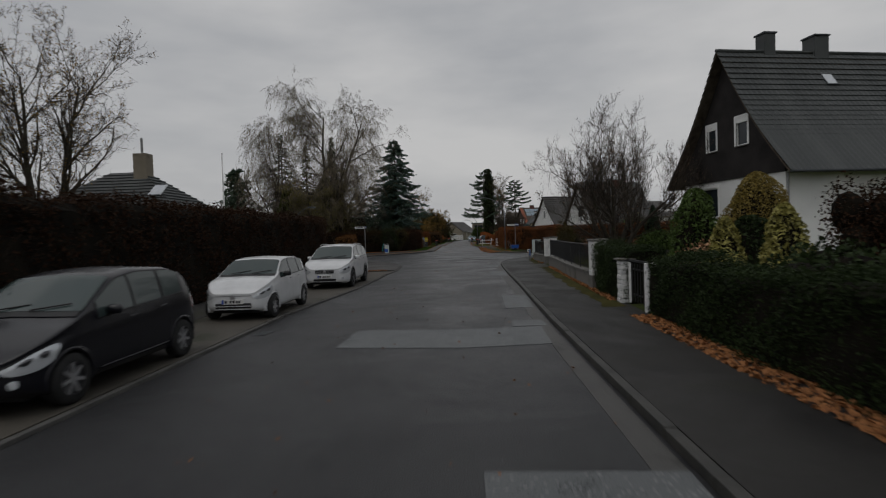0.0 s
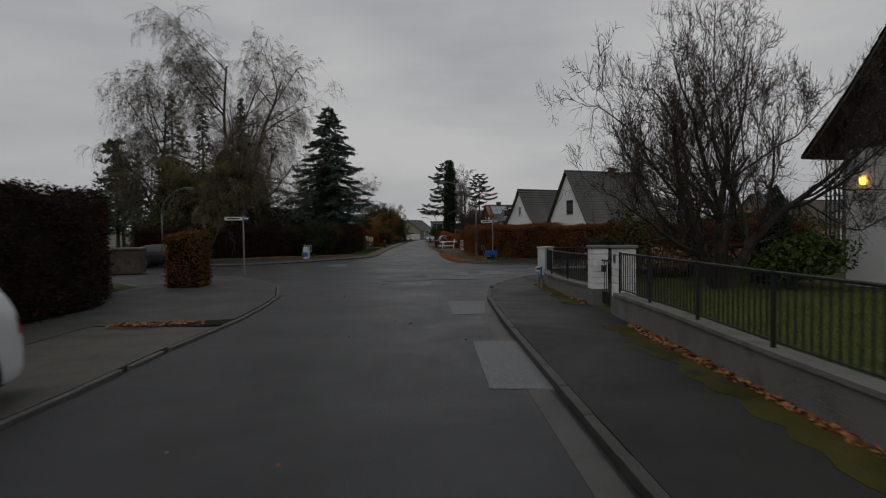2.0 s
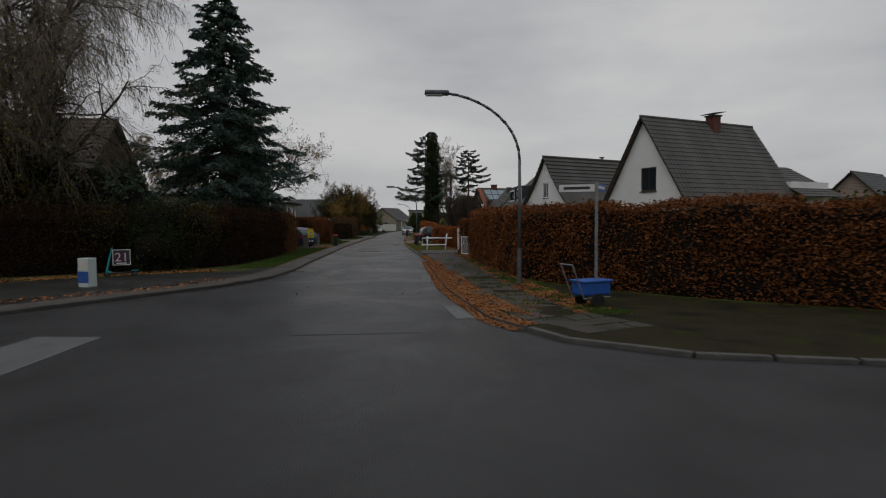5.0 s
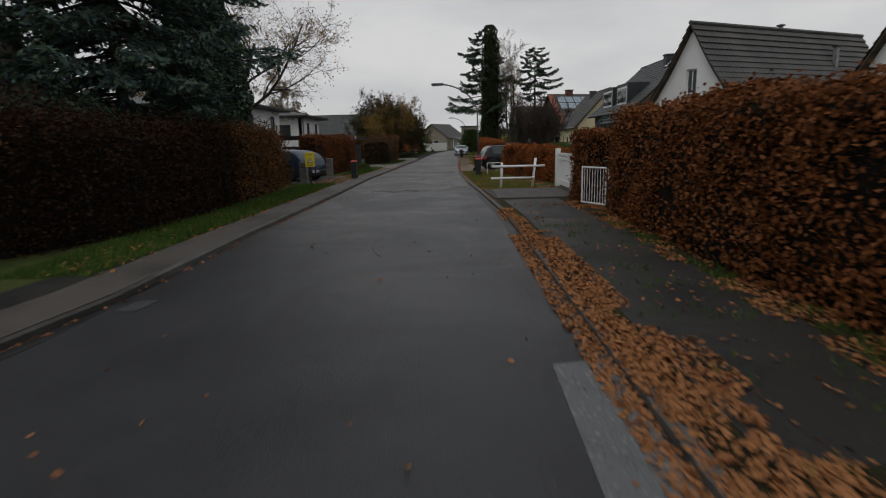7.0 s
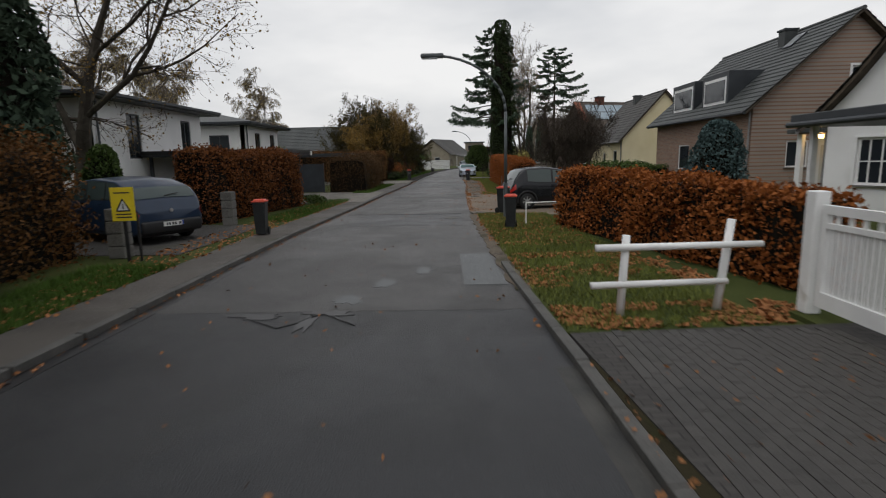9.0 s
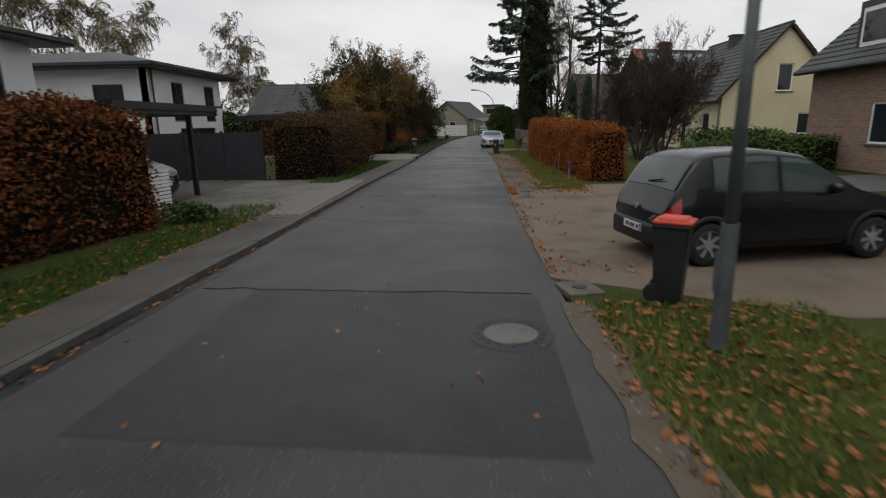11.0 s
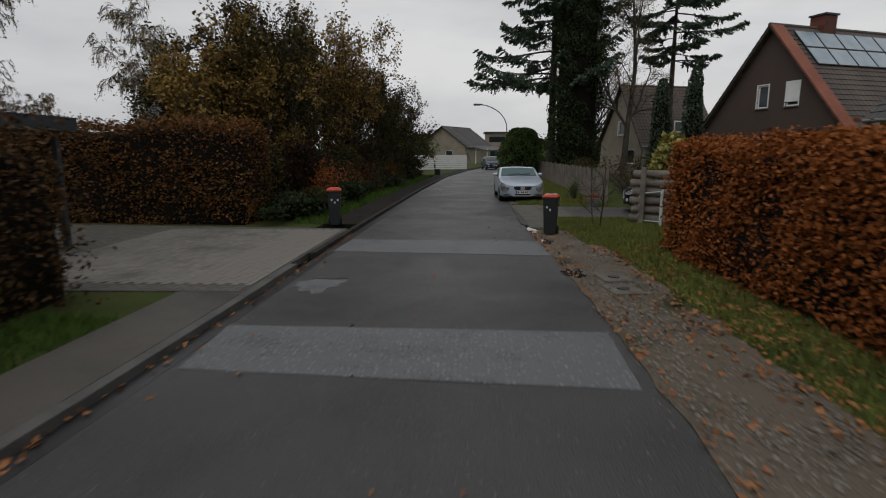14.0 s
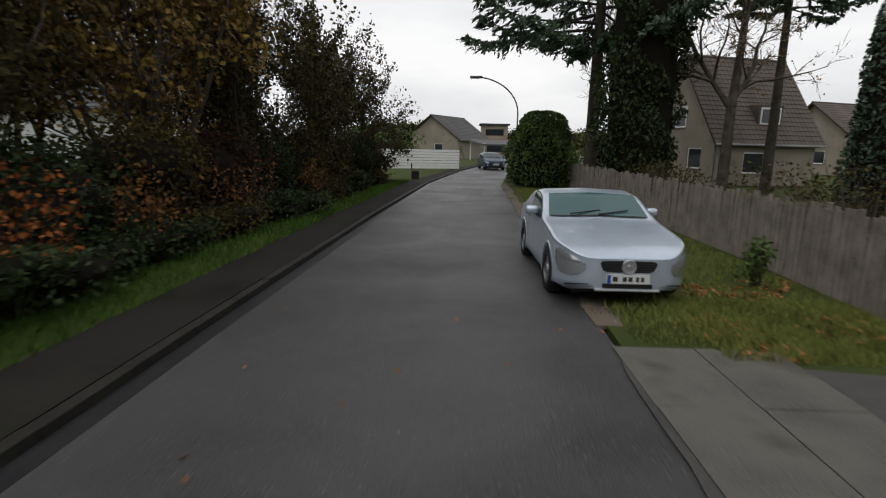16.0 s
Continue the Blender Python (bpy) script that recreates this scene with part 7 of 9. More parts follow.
def wheelie_bin(x, y, z, rz, label, marks=0, paper=False):
    e = thing("wheelie_bin", label, "bin", (x, y, z), rz, "wheelie bins")
    bm = bmesh.new()
    prof = [(0.15, 0.17, 0.03), (0.158, 0.18, 0.2), (0.192, 0.22, 0.84), (0.2, 0.228, 0.86)]
    rings = [[bm.verts.new((sx * a, sy * b, h)) for sx, sy in ((-1, -1), (1, -1), (1, 1), (-1, 1))] for a, b, h in prof]
    for r, s in zip(rings, rings[1:]):
        for k in range(4):
            bm.faces.new((r[k], r[(k + 1) % 4], s[(k + 1) % 4], s[k]))
    bm.faces.new(rings[0][::-1]), bm.faces.new(rings[-1])
    bmesh.ops.bevel(bm, geom=[q for q in bm.edges if abs(q.verts[0].co.z - q.verts[1].co.z) > 0.1], offset=0.03, segments=2, affect="EDGES")
    bmesh.ops.recalc_face_normals(bm, faces=bm.faces)
    part("body", bm, BIN_BODY, e)
    part("rim", bx(-0.212, 0.212, -0.242, 0.235, 0.83, 0.865, bevel=0.01), BIN_BODY, e)
    bm = box(bmesh.new(), -0.218, 0.218, -0.255, 0.225, 0.868, 0.91, bevel=0.015)
    box(bm, -0.17, 0.17, -0.19, 0.17, 0.9, 0.94, bevel=0.02)
    lid = part("lid", bm, BIN_RED, e, "bright red hinged lid", True)
    bm = rod(bmesh.new(), (-0.18, 0.28, 0.90), (0.18, 0.28, 0.90), 0.016)
    for s in (-1, 1):
        rod(bm, (s * 0.16, 0.22, 0.86), (s * 0.16, 0.28, 0.90), 0.016)
    part("handle", bm, BIN_BODY, e)
    for s in (-1, 1):
        part("wheel", lathe(bmesh.new(), [(0.03, -0.025), (0.10, -0.025), (0.10, 0.025), (0.03, 0.025)], 18, pose(s * 0.175, 0.19, 0.10), "X"), RUBBER, e)
    for k in range(marks):
        part("sticker", bx(-0.1 + k * 0.09, -0.05 + k * 0.09, -0.215, -0.2, 0.62 - (k % 2) * 0.06, 0.67 - (k % 2) * 0.06), PLATE, e)
    if paper:
        part("paper_label", bx(-0.14, 0.14, -0.17, 0.08, 0.942, 0.944), PLATE, lid, "white paper label with dark bars")
        part("label_bars", bx(-0.09, 0.09, -0.1, -0.02, 0.9445, 0.9455), INK, lid)
    e.scale = (0.82, 0.82, 1.0)
    return e


wheelie_bin(-4.45, 87.1, 0.09, 5, "dark wheelie bin with a red lid on the footway")
wheelie_bin(2.22, 88.1, 0.03, -8, "dark wheelie bin with a red lid on the grass verge")
wheelie_bin(2.35, 92.0, 0.045, 60, "dark wheelie bin with a red lid beside the black hatchback")
wheelie_bin(-3.42, 121.75, 0.1, 12, "dark wheelie bin with red lid and white stickers", 3)
wheelie_bin(1.84, 120.95, 0.02, -18, "dark wheelie bin with a red lid and paper label", 2, True)


# ---------- railing, walls and pillars of the first garden ----------
WALL = [(4.16, 17.8), (4.24, 21), (4.36, 23.5), (4.58, 26.5), (4.66, 29.2)]
WALL2 = [(4.82, 31.4), (4.66, 33), (4.64, 35.2), (4.85, 36.8), (5.15, 38.0)]
WALL3 = [(5.15, 38.0), (9, 38.9), (16, 38.7)]


def low_wall(path, h, label):
    e = thing("garden_wall", label, "wall")
    o = offset(dense(path, 0.5), -0.11) + offset(dense(path, 0.5), 0.11)[::-1]
    part("wall", slab(o, 0.0, h), CONCRETE, e)
    o = offset(dense(path, 0.5), -0.145) + offset(dense(path, 0.5), 0.145)[::-1]
    part("coping", slab(o, h + 0.002, h + 0.06), CONCRETE, e)
    return e


def railing(path, z, h, label):
    e = thing("railing", label, "railing")
    a = along(path, 0.13)
    for i, (x, y, dx, dy) in enumerate(a):
        thick = i % 15 == 0 or i == len(a) - 1
        r = 0.022 if thick else 0.008
        part("post" if thick else "rail_bar", bx(x - r, x + r, y - r, y + r, z - (0.05 if thick else -0.06), z + h + (0.03 if thick else -0.01)), IRON, e)
    for zz, r in ((z + 0.08, 0.012), (z + h, 0.02)):
        bm = bmesh.new()
        for (x0, y0), (x1, y1) in zip(path, path[1:]):
            rod(bm, (x0, y0, zz), (x1, y1, zz), r, sides=6)
        part("rail", bm, IRON, e)
    return e


low_wall(WALL, 0.54, "low mossy concrete garden wall under a railing")
low_wall(WALL2, 0.48, "low mossy concrete garden wall at the corner")
low_wall(WALL3, 0.48, "low concrete garden wall along the side street")
railing(WALL, 0.6, 0.86, "black iron railing with thin upright bars")
railing(WALL2, 0.54, 0.78, "black iron railing at the street corner")
railing(WALL3, 0.54, 0.78, "black iron railing along the side street")


def pillar(x, y, h, w, label, plate=False):
    e = thing("gate_pillar", label, "pillar", (x, y, 0.08))
    for k in range(7):
        z0, z1 = 0.42 + k * (h - 0.42) / 7, 0.42 + (k + 1) * (h - 0.42) / 7 - 0.008
        j = 0.004 * (k % 2)
        part("block", bx(-w / 2 + j, w / 2 - j, -w / 2 + j, w / 2 - j, z0, z1, bevel=0.008), WHITE_BRICK, e)
    part("plinth", bx(-w / 2 - 0.015, w / 2 + 0.015, -w / 2 - 0.015, w / 2 + 0.015, -0.05, 0.415), CONCRETE, e)
    part("cap", bx(-w / 2 - 0.04, w / 2 + 0.04, -w / 2 - 0.04, w / 2 + 0.04, h, h + 0.07, bevel=0.015), CONCRETE, e)
    if plate:
        part("bell_plate", bx(-w / 2 - 0.015, -w / 2, -0.06, 0.06, 1.15, 1.36), GALV, e)
        part("bell_bars", bx(-w / 2 - 0.018, -w / 2 - 0.014, -0.04, 0.04, 1.2, 1.32), INK, e)
    return e


pillar(4.82, 29.38, 1.48, 0.4, "whitewashed brick gate pillar with a bell plate", True)
pillar(4.82, 31.12, 1.44, 0.4, "whitewashed brick gate pillar")
pillar(4.25, 17.3, 1.5, 0.48, "whitewashed brick pillar at the hedge end")
e = thing("garden_gate", "black iron garden gate with a solid foot panel between pillars", "gate", (4.86, 29.62, 0.1))
for k in range(9):
    part("rail_bar", bx(-0.008, 0.008, 0.06 + k * 0.135 - 0.008, 0.06 + k * 0.135 + 0.008, 0.05, 1.12), IRON, e)
for z in (0.08, 1.1):
    part("rail", bx(-0.015, 0.015, 0.0, 1.28, z, z + 0.04), IRON, e)
part("foot_panel", bx(-0.01, 0.01, 0.02, 1.26, 0.12, 0.36), IRON, e)
part("lock_box", bx(-0.05, 0.05, 1.1, 1.24, 0.85, 1.0, bevel=0.01), IRON, e)
e = thing("letter_box", "black iron letter box by the gate", "letter box", (5.35, 31.25, 0.1))
part("body", bx(-0.16, 0.16, -0.2, 0.2, 1.0, 1.32, bevel=0.01), IRON, e)
part("flap", bx(-0.165, -0.16, -0.16, 0.16, 1.2, 1.26), LAMP_GREY, e)
part("post", bx(-0.02, 0.02, -0.02, 0.02, 0, 1.0), IRON, e)
# small white gate in the green hedge
e = thing("garden_gate", "small dark garden gate between rough white stone posts", "gate", (4.02, 11.95, 0.1))
rw_ = random.Random(21)
for k in range(9):
    part("stone", bx(-0.16 + rw_.uniform(-0.02, 0.02), 0.16, 1.5 + rw_.uniform(-0.02, 0.02), 1.86 + rw_.uniform(-0.02, 0.02), k * 0.118, k * 0.118 + 0.112, bevel=0.02), WHITE_BRICK, e)
part("post_cap", bx(-0.22, 0.2, 1.44, 1.92, 1.064, 1.11, bevel=0.01), CONCRETE, e)
part("lintel", bx(-0.03, 0.03, -0.02, 1.5, 1.05, 1.10), IRON, e)
part("inner_slat", bx(-0.02, 0.02, 1.28, 1.36, 0.05, 1.02), WHITE_PAINT, e)
part("post", bx(-0.1, 0.12, -0.24, 0.0, -0.02, 1.08, bevel=0.03), WHITE_BRICK, e)
for k in range(6):
    part("slat", bx(-0.012, 0.012, 0.1 + k * 0.2, 0.125 + k * 0.2, 0.1, 1.02), IRON, e)
for z in (0.25, 0.85):
    part("cross_rail", bx(0.013, 0.04, 0.0, 1.26, z, z + 0.04), IRON, e)

# cabinet and two short posts at the corner
e = thing("utility_cabinet", "pale grey utility cabinet on a concrete base", "cabinet", (5.1, 38.15, 0.1), 26)
part("base", bx(-0.19, 0.19, -0.19, 0.19, 0, 0.2), CONCRETE, e)
part("body", bx(-0.21, 0.21, -0.22, 0.22, 0.2, 1.22, bevel=0.012), CABINET, e)
part("lid", bx(-0.235, 0.235, -0.245, 0.245, 1.222, 1.27, bevel=0.015), CABINET, e)
part("door_seam", bx(-0.16, 0.16, -0.224, -0.219, 0.3, 0.306), LAMP_GREY, e)
part("label_plate", bx(-0.06, 0.06, -0.225, -0.22, 0.78, 0.81), GALV, e)
for x, y, sign in ((4.24, 35.5, True), (4.27, 35.16, False)):
    e = thing("marker_post", "short grey pipe marker post with stickers" if not sign else "short grey pipe post with a small white sign", "post", (x, y, 0.1), 8)
    part("pipe", rod(bmesh.new(), (0, 0, 0), (0, 0, 0.62 if sign else 0.72), 0.033, sides=12), GALV, e)
    part("sleeve", rod(bmesh.new(), (0, 0, 0.3), (0, 0, 0.45 if sign else 0.69), 0.0345, sides=12), SIGN_BLUE if not sign else GALV, e)
    if sign:
        part("plate", bx(-0.1, 0.1, -0.05, -0.04, 0.5, 0.7), PLATE, e)
        part("plate_edge", bx(-0.1, 0.1, -0.054, -0.05, 0.5, 0.515), BIN_RED, e)
        part("plate_bars", bx(-0.07, 0.07, -0.053, -0.05, 0.58, 0.64), INK, e)


def street_sign(x, y, h, rz, label):
    e = thing("street_sign", label, "street sign", (x, y, 0.06), rz)
    part("pole", rod(bmesh.new(), (0, 0, 0), (0, 0, h), 0.032, sides=12), GALV, e)
    for k, (r, off) in enumerate(((0, -0.42), (75, 0.36))):
        m = pose(0, 0, h - 0.13 + k * 0.02, 0, 0, r)
        p = part("name_plate", turned(bx(off - 0.38, off + 0.38, -0.012, 0.012, -0.08, 0.08), m), PLATE if k == 0 else SIGN_BLUE, e)
        part("plate_bars", turned(bx(off - 0.28, off + 0.28, -0.0145, -0.0125, -0.03, 0.03), m), INK if k == 0 else PLATE, p)
    return e


street_sign(-7.95, 43.1, 2.8, 15, "street name sign on a grey pole by the side street")
street_sign(5.15, 54.0, 2.75, -20, "blue street name sign on a pole before the beech hedge")
# kick scooter with a banner, left on the corner footway
e = thing("kick_scooter", "teal kick scooter with a pink and white banner beside the hedge", "scooter", (-9.15, 62.7, 0.09), 22)
part("deck", bx(-0.36, 0.30, -0.07, 0.07, 0.12, 0.17, bevel=0.02), BLACK, e)
for x in (-0.45, 0.42):
    wh = part("wheel", lathe(bmesh.new(), [(0.06, -0.022), (0.1, -0.024), (0.11, 0.0), (0.1, 0.024), (0.06, 0.022)], 20, pose(x, 0, 0.11, 0, 0, 0), "X", False), RUBBER, e)
    wh.data.transform(pose(x, 0, 0.11) @ pose(0, 0, 0, 0, 0, 90) @ pose(-x, 0, -0.11))
    part("rim", lathe(bmesh.new(), [(0.065, -0.015), (0.065, 0.015), (0.01, 0.018)], 16, pose(x, 0, 0.11, 90, 0, 0)), RIM_DARK, wh)
part("rear_mudguard", bx(0.30, 0.54, -0.035, 0.035, 0.2, 0.23, bevel=0.012), SCOOTER_TEAL, e)
bm = bmesh.new()
rod(bm, (-0.47, 0, 0.16), (-0.27, 0, 1.05), 0.034, 0.026, 12)
rod(bm, (-0.42, 0, 0.2), (-0.3, 0, 0.15), 0.05, 0.04, 10)
part("stem", bm, SCOOTER_TEAL, e, "teal steering column")
bm = bmesh.new()
rod(bm, (-0.27, -0.24, 1.06), (-0.27, 0.24, 1.06), 0.016, sides=10)
part("handlebar", bm, BLACK, e)
ban = part("banner", bx(-0.26, 0.30, -0.05, -0.03, 0.42, 0.98, bevel=0.004), INK, e, "dark banner with a white border")
for x0, x1, z0, z1 in ((-0.26, 0.30, 0.955, 0.98), (-0.26, 0.30, 0.42, 0.445), (-0.26, -0.235, 0.445, 0.955), (0.275, 0.30, 0.445, 0.955)):
    part("border", bx(x0, x1, -0.054, -0.0505, z0, z1), PLATE, ban)
cu = bpy.data.curves.new("figures", "FONT")
cu.body, cu.size, cu.extrude, cu.align_x = "21", 0.44, 0.002, "CENTER"
tmp = bpy.data.objects.new("figures", cu)
me = bpy.data.meshes.new_from_object(tmp)
bpy.data.objects.remove(tmp)
me.transform(pose(0.02, -0.053, 0.56, 90, 0, 0))
finish(me, PINK)
ob = new("figures", me)
ob.parent = ban
part("print_bar", bx(-0.14, 0.18, -0.054, -0.0505, 0.47, 0.51), PLATE, ban)
for x in (-0.2, 0.24):
    part("strap", bx(x - 0.01, x + 0.01, -0.03, 0.0, 0.36, 0.42), BLACK, ban)
# blue handcart at the hedge corner
e = thing("handcart", "blue plastic handcart with a bent tube handle", "cart", (5.0, 54.0, 0.08), 20)
bm = bmesh.new()
for a, b in (((-0.32, -0.22, 0.28), (0.42, 0.22, 0.3)),):
    box(bm, a[0], b[0], a[1], b[1], 0.26, 0.56, bevel=0.05)
part("tub", bm, CART_BLUE, e)
part("rim", bx(-0.36, 0.46, -0.26, 0.26, 0.55, 0.6, bevel=0.02), CART_BLUE, e)
bm = bmesh.new()
for s in (-0.2, 0.2):
    rod(bm, (-0.3, s, 0.2), (-0.62, s, 0.95), 0.016)
    rod(bm, (-0.3, s, 0.22), (0.4, s, 0.22), 0.016)
rod(bm, (-0.62, -0.2, 0.95), (-0.62, 0.2, 0.95), 0.016)
part("handle", bm, GALV, e)
for s in (-0.28, 0.28):
    part("wheel", lathe(bmesh.new(), [(0.04, -0.03), (0.16, -0.03), (0.16, 0.03), (0.04, 0.03)], 18, pose(-0.1, 0, 0) @ pose(0.1, s, 0.16, 0, 0, 90), "X"), RUBBER, e)

# sticker-covered post and far bits at the left corner
e = thing("utility_cabinet", "small painted utility box before the dark hedge", "cabinet", (-8.6, 59.6, 0.06), -20)
part("body", bx(-0.2, 0.2, -0.15, 0.15, 0, 0.9, bevel=0.02), CABINET, e)
part("painted_band", bx(-0.205, 0.205, -0.155, -0.15, 0.15, 0.5), SIGN_BLUE, e)
part("painted_spot", bx(-0.12, 0.1, -0.156, -0.15, 0.55, 0.82), ENAMEL, e)
e = thing("bin_shed", "low brown timber bin shed beside the drive", "shed", (-15.2, 46.3, 0.05), 10)
part("body", bx(-0.9, 0.9, -0.5, 0.5, 0, 1.25), WOOD_DARK, e)
part("lid", bx(-1.0, 1.0, -0.6, 0.6, 1.252, 1.33), WOOD_OLD, e)
e = thing("flagpole", "slender white flagpole behind the hedge", "flagpole", (-14.4, 32.0, 0.05))
part("pole", rod(bmesh.new(), (0, 0, 0), (0, 0, 7.2), 0.05, 0.03), WHITE_PAINT, e)
part("finial", rod(bmesh.new(), (0, 0, 7.2), (0, 0, 7.3), 0.05, 0.02), WHITE_PAINT, e)

# ---------- second stretch ----------
e = thing("rail_fence", "two leaning white posts with two round white rails", "fence", (0, 0, 0.03))
for (x, y, h, dx) in ((2.68, 79.55, 1.0, 0.05), (3.95, 79.75, 1.15, 0.12)):
    part("post", rod(bmesh.new(), (x, y, -0.05), (x + dx, y, h), 0.052, 0.048, 10), WHITE_PAINT, e, "", True)
for z, x0, x1 in ((0.86, 2.35, 4.42), (0.40, 2.3, 4.02)):
    part("rail", rod(bmesh.new(), (x0, 79.47, z), (x1, 79.67, z - 0.01), 0.045, 0.04, 10), WHITE_PAINT, e, "", True)
e = thing("garden_gate", "wide white slatted driveway gate", "gate", (4.88, 75.5, 0.08))
for y in (-0.06, 3.92):
    part("post", bx(-0.09, 0.09, y - 0.09, y + 0.09, 0, 1.45, bevel=0.015), WHITE_PAINT, e)
for y0, y1 in ((0.08, 1.88), (1.93, 3.78)):
    leaf_ = part("gate_frame", box(box(bx(-0.035, 0.035, y0, y1, 0.12, 0.30), -0.035, 0.035, y0, y1, 1.2, 1.3), -0.035, 0.035, y0, y0 + 0.09, 0.3, 1.2), WHITE_PAINT, e)
    part("gate_stile", bx(-0.035, 0.035, y1 - 0.09, y1, 0.3, 1.2), WHITE_PAINT, leaf_)
    part("gate_rail", bx(-0.03, 0.03, y0 + 0.09, y1 - 0.09, 1.04, 1.10), WHITE_PAINT, leaf_)
    n = 19
    for k in range(n):
        yy = y0 + 0.12 + (y1 - y0 - 0.24) * (k + 0.5) / n
        part("slat", bx(-0.012, 0.012, yy - 0.021, yy + 0.021, 0.3, 1.04), WHITE_PAINT, leaf_)
    for k in range(8):
        yy = y0 + 0.12 + (y1 - y0 - 0.24) * (k + 0.5) / 8
        part("baluster", bx(-0.018, 0.018, yy - 0.02, yy + 0.02, 1.10, 1.2), WHITE_PAINT, leaf_)
e = thing("garden_gate", "small white tubular garden gate standing ajar", "gate", (4.75, 72.3, 0.08), 25)
bm = bmesh.new()
for p, q in (((0, 0, 0.1), (0, 0.95, 0.1)), ((0, 0, 1.05), (0, 0.95, 1.05)), ((0, 0, 0.1), (0, 0, 1.05)), ((0, 0.95, 0.1), (0, 0.95, 1.05))):
    rod(bm, p, q, 0.022)
part("gate_frame", bm, WHITE_PAINT, e)
for k in range(8):
    part("bar", rod(bmesh.new(), (0, 0.1 + k * 0.107, 0.1), (0, 0.1 + k * 0.107, 1.05), 0.009, sides=6), WHITE_PAINT, e)
e = thing("mail_cupboard", "brown timber letter cupboard in a hedge opening", "letter box", (5.25, 73.05, 0.08))
part("body", bx(-0.2, 0.35, -0.45, 0.45, 0, 1.15), WOOD_DARK, e)
part("lid", bx(-0.25, 0.4, -0.5, 0.5, 1.152, 1.2), WOOD_DARK, e)
part("notice", bx(-0.206, -0.2, -0.1, 0.1, 0.7, 0.98), PLATE, e)
# flat carport roof behind the gate
e = thing("carport", "dark flat-roofed carport behind the white gate", "carport", (0, 0, 0.05))
part("roof", bx(8.2, 13.2, 79.6, 85.6, 2.45, 2.72, bevel=0.02), ANTHRACITE, e)
part("gutter", rod(bmesh.new(), (8.15, 79.6, 2.5), (8.15, 85.6, 2.5), 0.06), ANTHRACITE, e)
for x, y in ((8.5, 80), (8.5, 85.2), (12.8, 80), (12.8, 85.2)):
    part("post", bx(x - 0.06, x + 0.06, y - 0.06, y + 0.06, 0, 2.45), WHITE_PAINT, e)
# yellow warning board on a post by the drive
e = thing("warning_sign", "yellow board with a warning triangle on a dark post", "sign", (-5.85, 83.5, 0.08), 12)
part("post", bx(-0.03, 0.03, 0.012, 0.06, 0, 1.35), IRON, e)
part("post", bx(0.21, 0.25, 0.012, 0.06, 0, 0.95), IRON, e)
b = part("board", bx(-0.2, 0.22, -0.012, 0.012, 0.82, 1.48), YELLOW, e)
bm = bmesh.new()
v = [bm.verts.new(q) for q in ((-0.11, -0.015, 1.02), (0.13, -0.015, 1.02), (0.01, -0.015, 1.25))]
bm.faces.new(v)
part("triangle", bm, PLATE, b)
bm = bmesh.new()
for p, q in (((-0.11, -0.016, 1.02), (0.13, -0.016, 1.02)), ((0.13, -0.016, 1.02), (0.01, -0.016, 1.25)), ((0.01, -0.016, 1.25), (-0.11, -0.016, 1.02))):
    rod(bm, p, q, 0.012, sides=6)
part("triangle_edge", bm, INK, b)
part("triangle_mark", bx(0.0, 0.02, -0.02, -0.0155, 1.05, 1.15), INK, b)
for z in (0.88, 0.94, 1.36):
    part("text_bar", bx(-0.13, 0.15, -0.015, -0.0125, z, z + 0.025), INK, b)
for y in (84.0, 89.5):
    e = thing("gate_pillar", "weathered stone gate pillar beside the drive", "pillar", (-6.3, y, 0.08))
    for k in range(4):
        part("block", bx(-0.17, 0.17, -0.17, 0.17, k * 0.26, k * 0.26 + 0.25, bevel=0.02), CONCRETE, e)
# ---------- third stretch, left ----------
e = thing("carport", "dark steel carport with flat roof and downpipe", "carport", (0, 0, 0.09))
part("roof", bx(-13.1, -6.85, 96.8, 101.5, 2.2, 2.42, bevel=0.02), ANTHRACITE, e)
part("fascia", bx(-13.12, -6.80, 96.75, 101.55, 2.3, 2.46), IRON, e)
for x, y in ((-7.65, 101.25), (-7.65, 97.2), (-12.9, 101.25), (-12.9, 97.2), (-10.6, 101.25)):
    part("post", bx(x - 0.06, x + 0.06, y - 0.06, y + 0.06, 0, 2.2), ANTHRACITE, e)
part("lamp_box", bx(-6.82, -6.76, 101.2, 101.45, 2.2, 2.4), PLATE, e)
e = thing("slat_screen", "white slatted timber bin screen", "screen", (-7.0, 97.9, 0.09), -12)
for k in range(11):
    part("slat", bx(-0.62, 0.02, -0.012, 0.012, 0.06 + k * 0.085, 0.125 + k * 0.085), WHITE_PAINT, e)
for k in range(11):
    part("slat", bx(0.0, 0.024, 0.014, 0.62, 0.06 + k * 0.085, 0.125 + k * 0.085), WHITE_PAINT, e)
part("post", bx(-0.03, 0.03, -0.05, -0.012, 0, 1.02), WHITE_PAINT, e)
e = thing("panel_fence", "anthracite panel fence behind the drive", "fence", (0, 0, 0.09))
for k in range(5):
    x0 = -14.2 + k * 1.42
    part("post", bx(x0 - 0.04, x0 + 0.04, 105.02, 105.1, 0, 1.75), ANTHRACITE, e)
    part("panel", bx(x0 + 0.045, x0 + 1.375, 105.04, 105.08, 0.05, 1.7), ANTHRACITE, e)
part("post", bx(-7.14, -7.06, 105.02, 105.1, 0, 1.75), ANTHRACITE, e)
e = thing("carport", "low dark carport roof between hedges", "carport", (0, 0, 0.09))
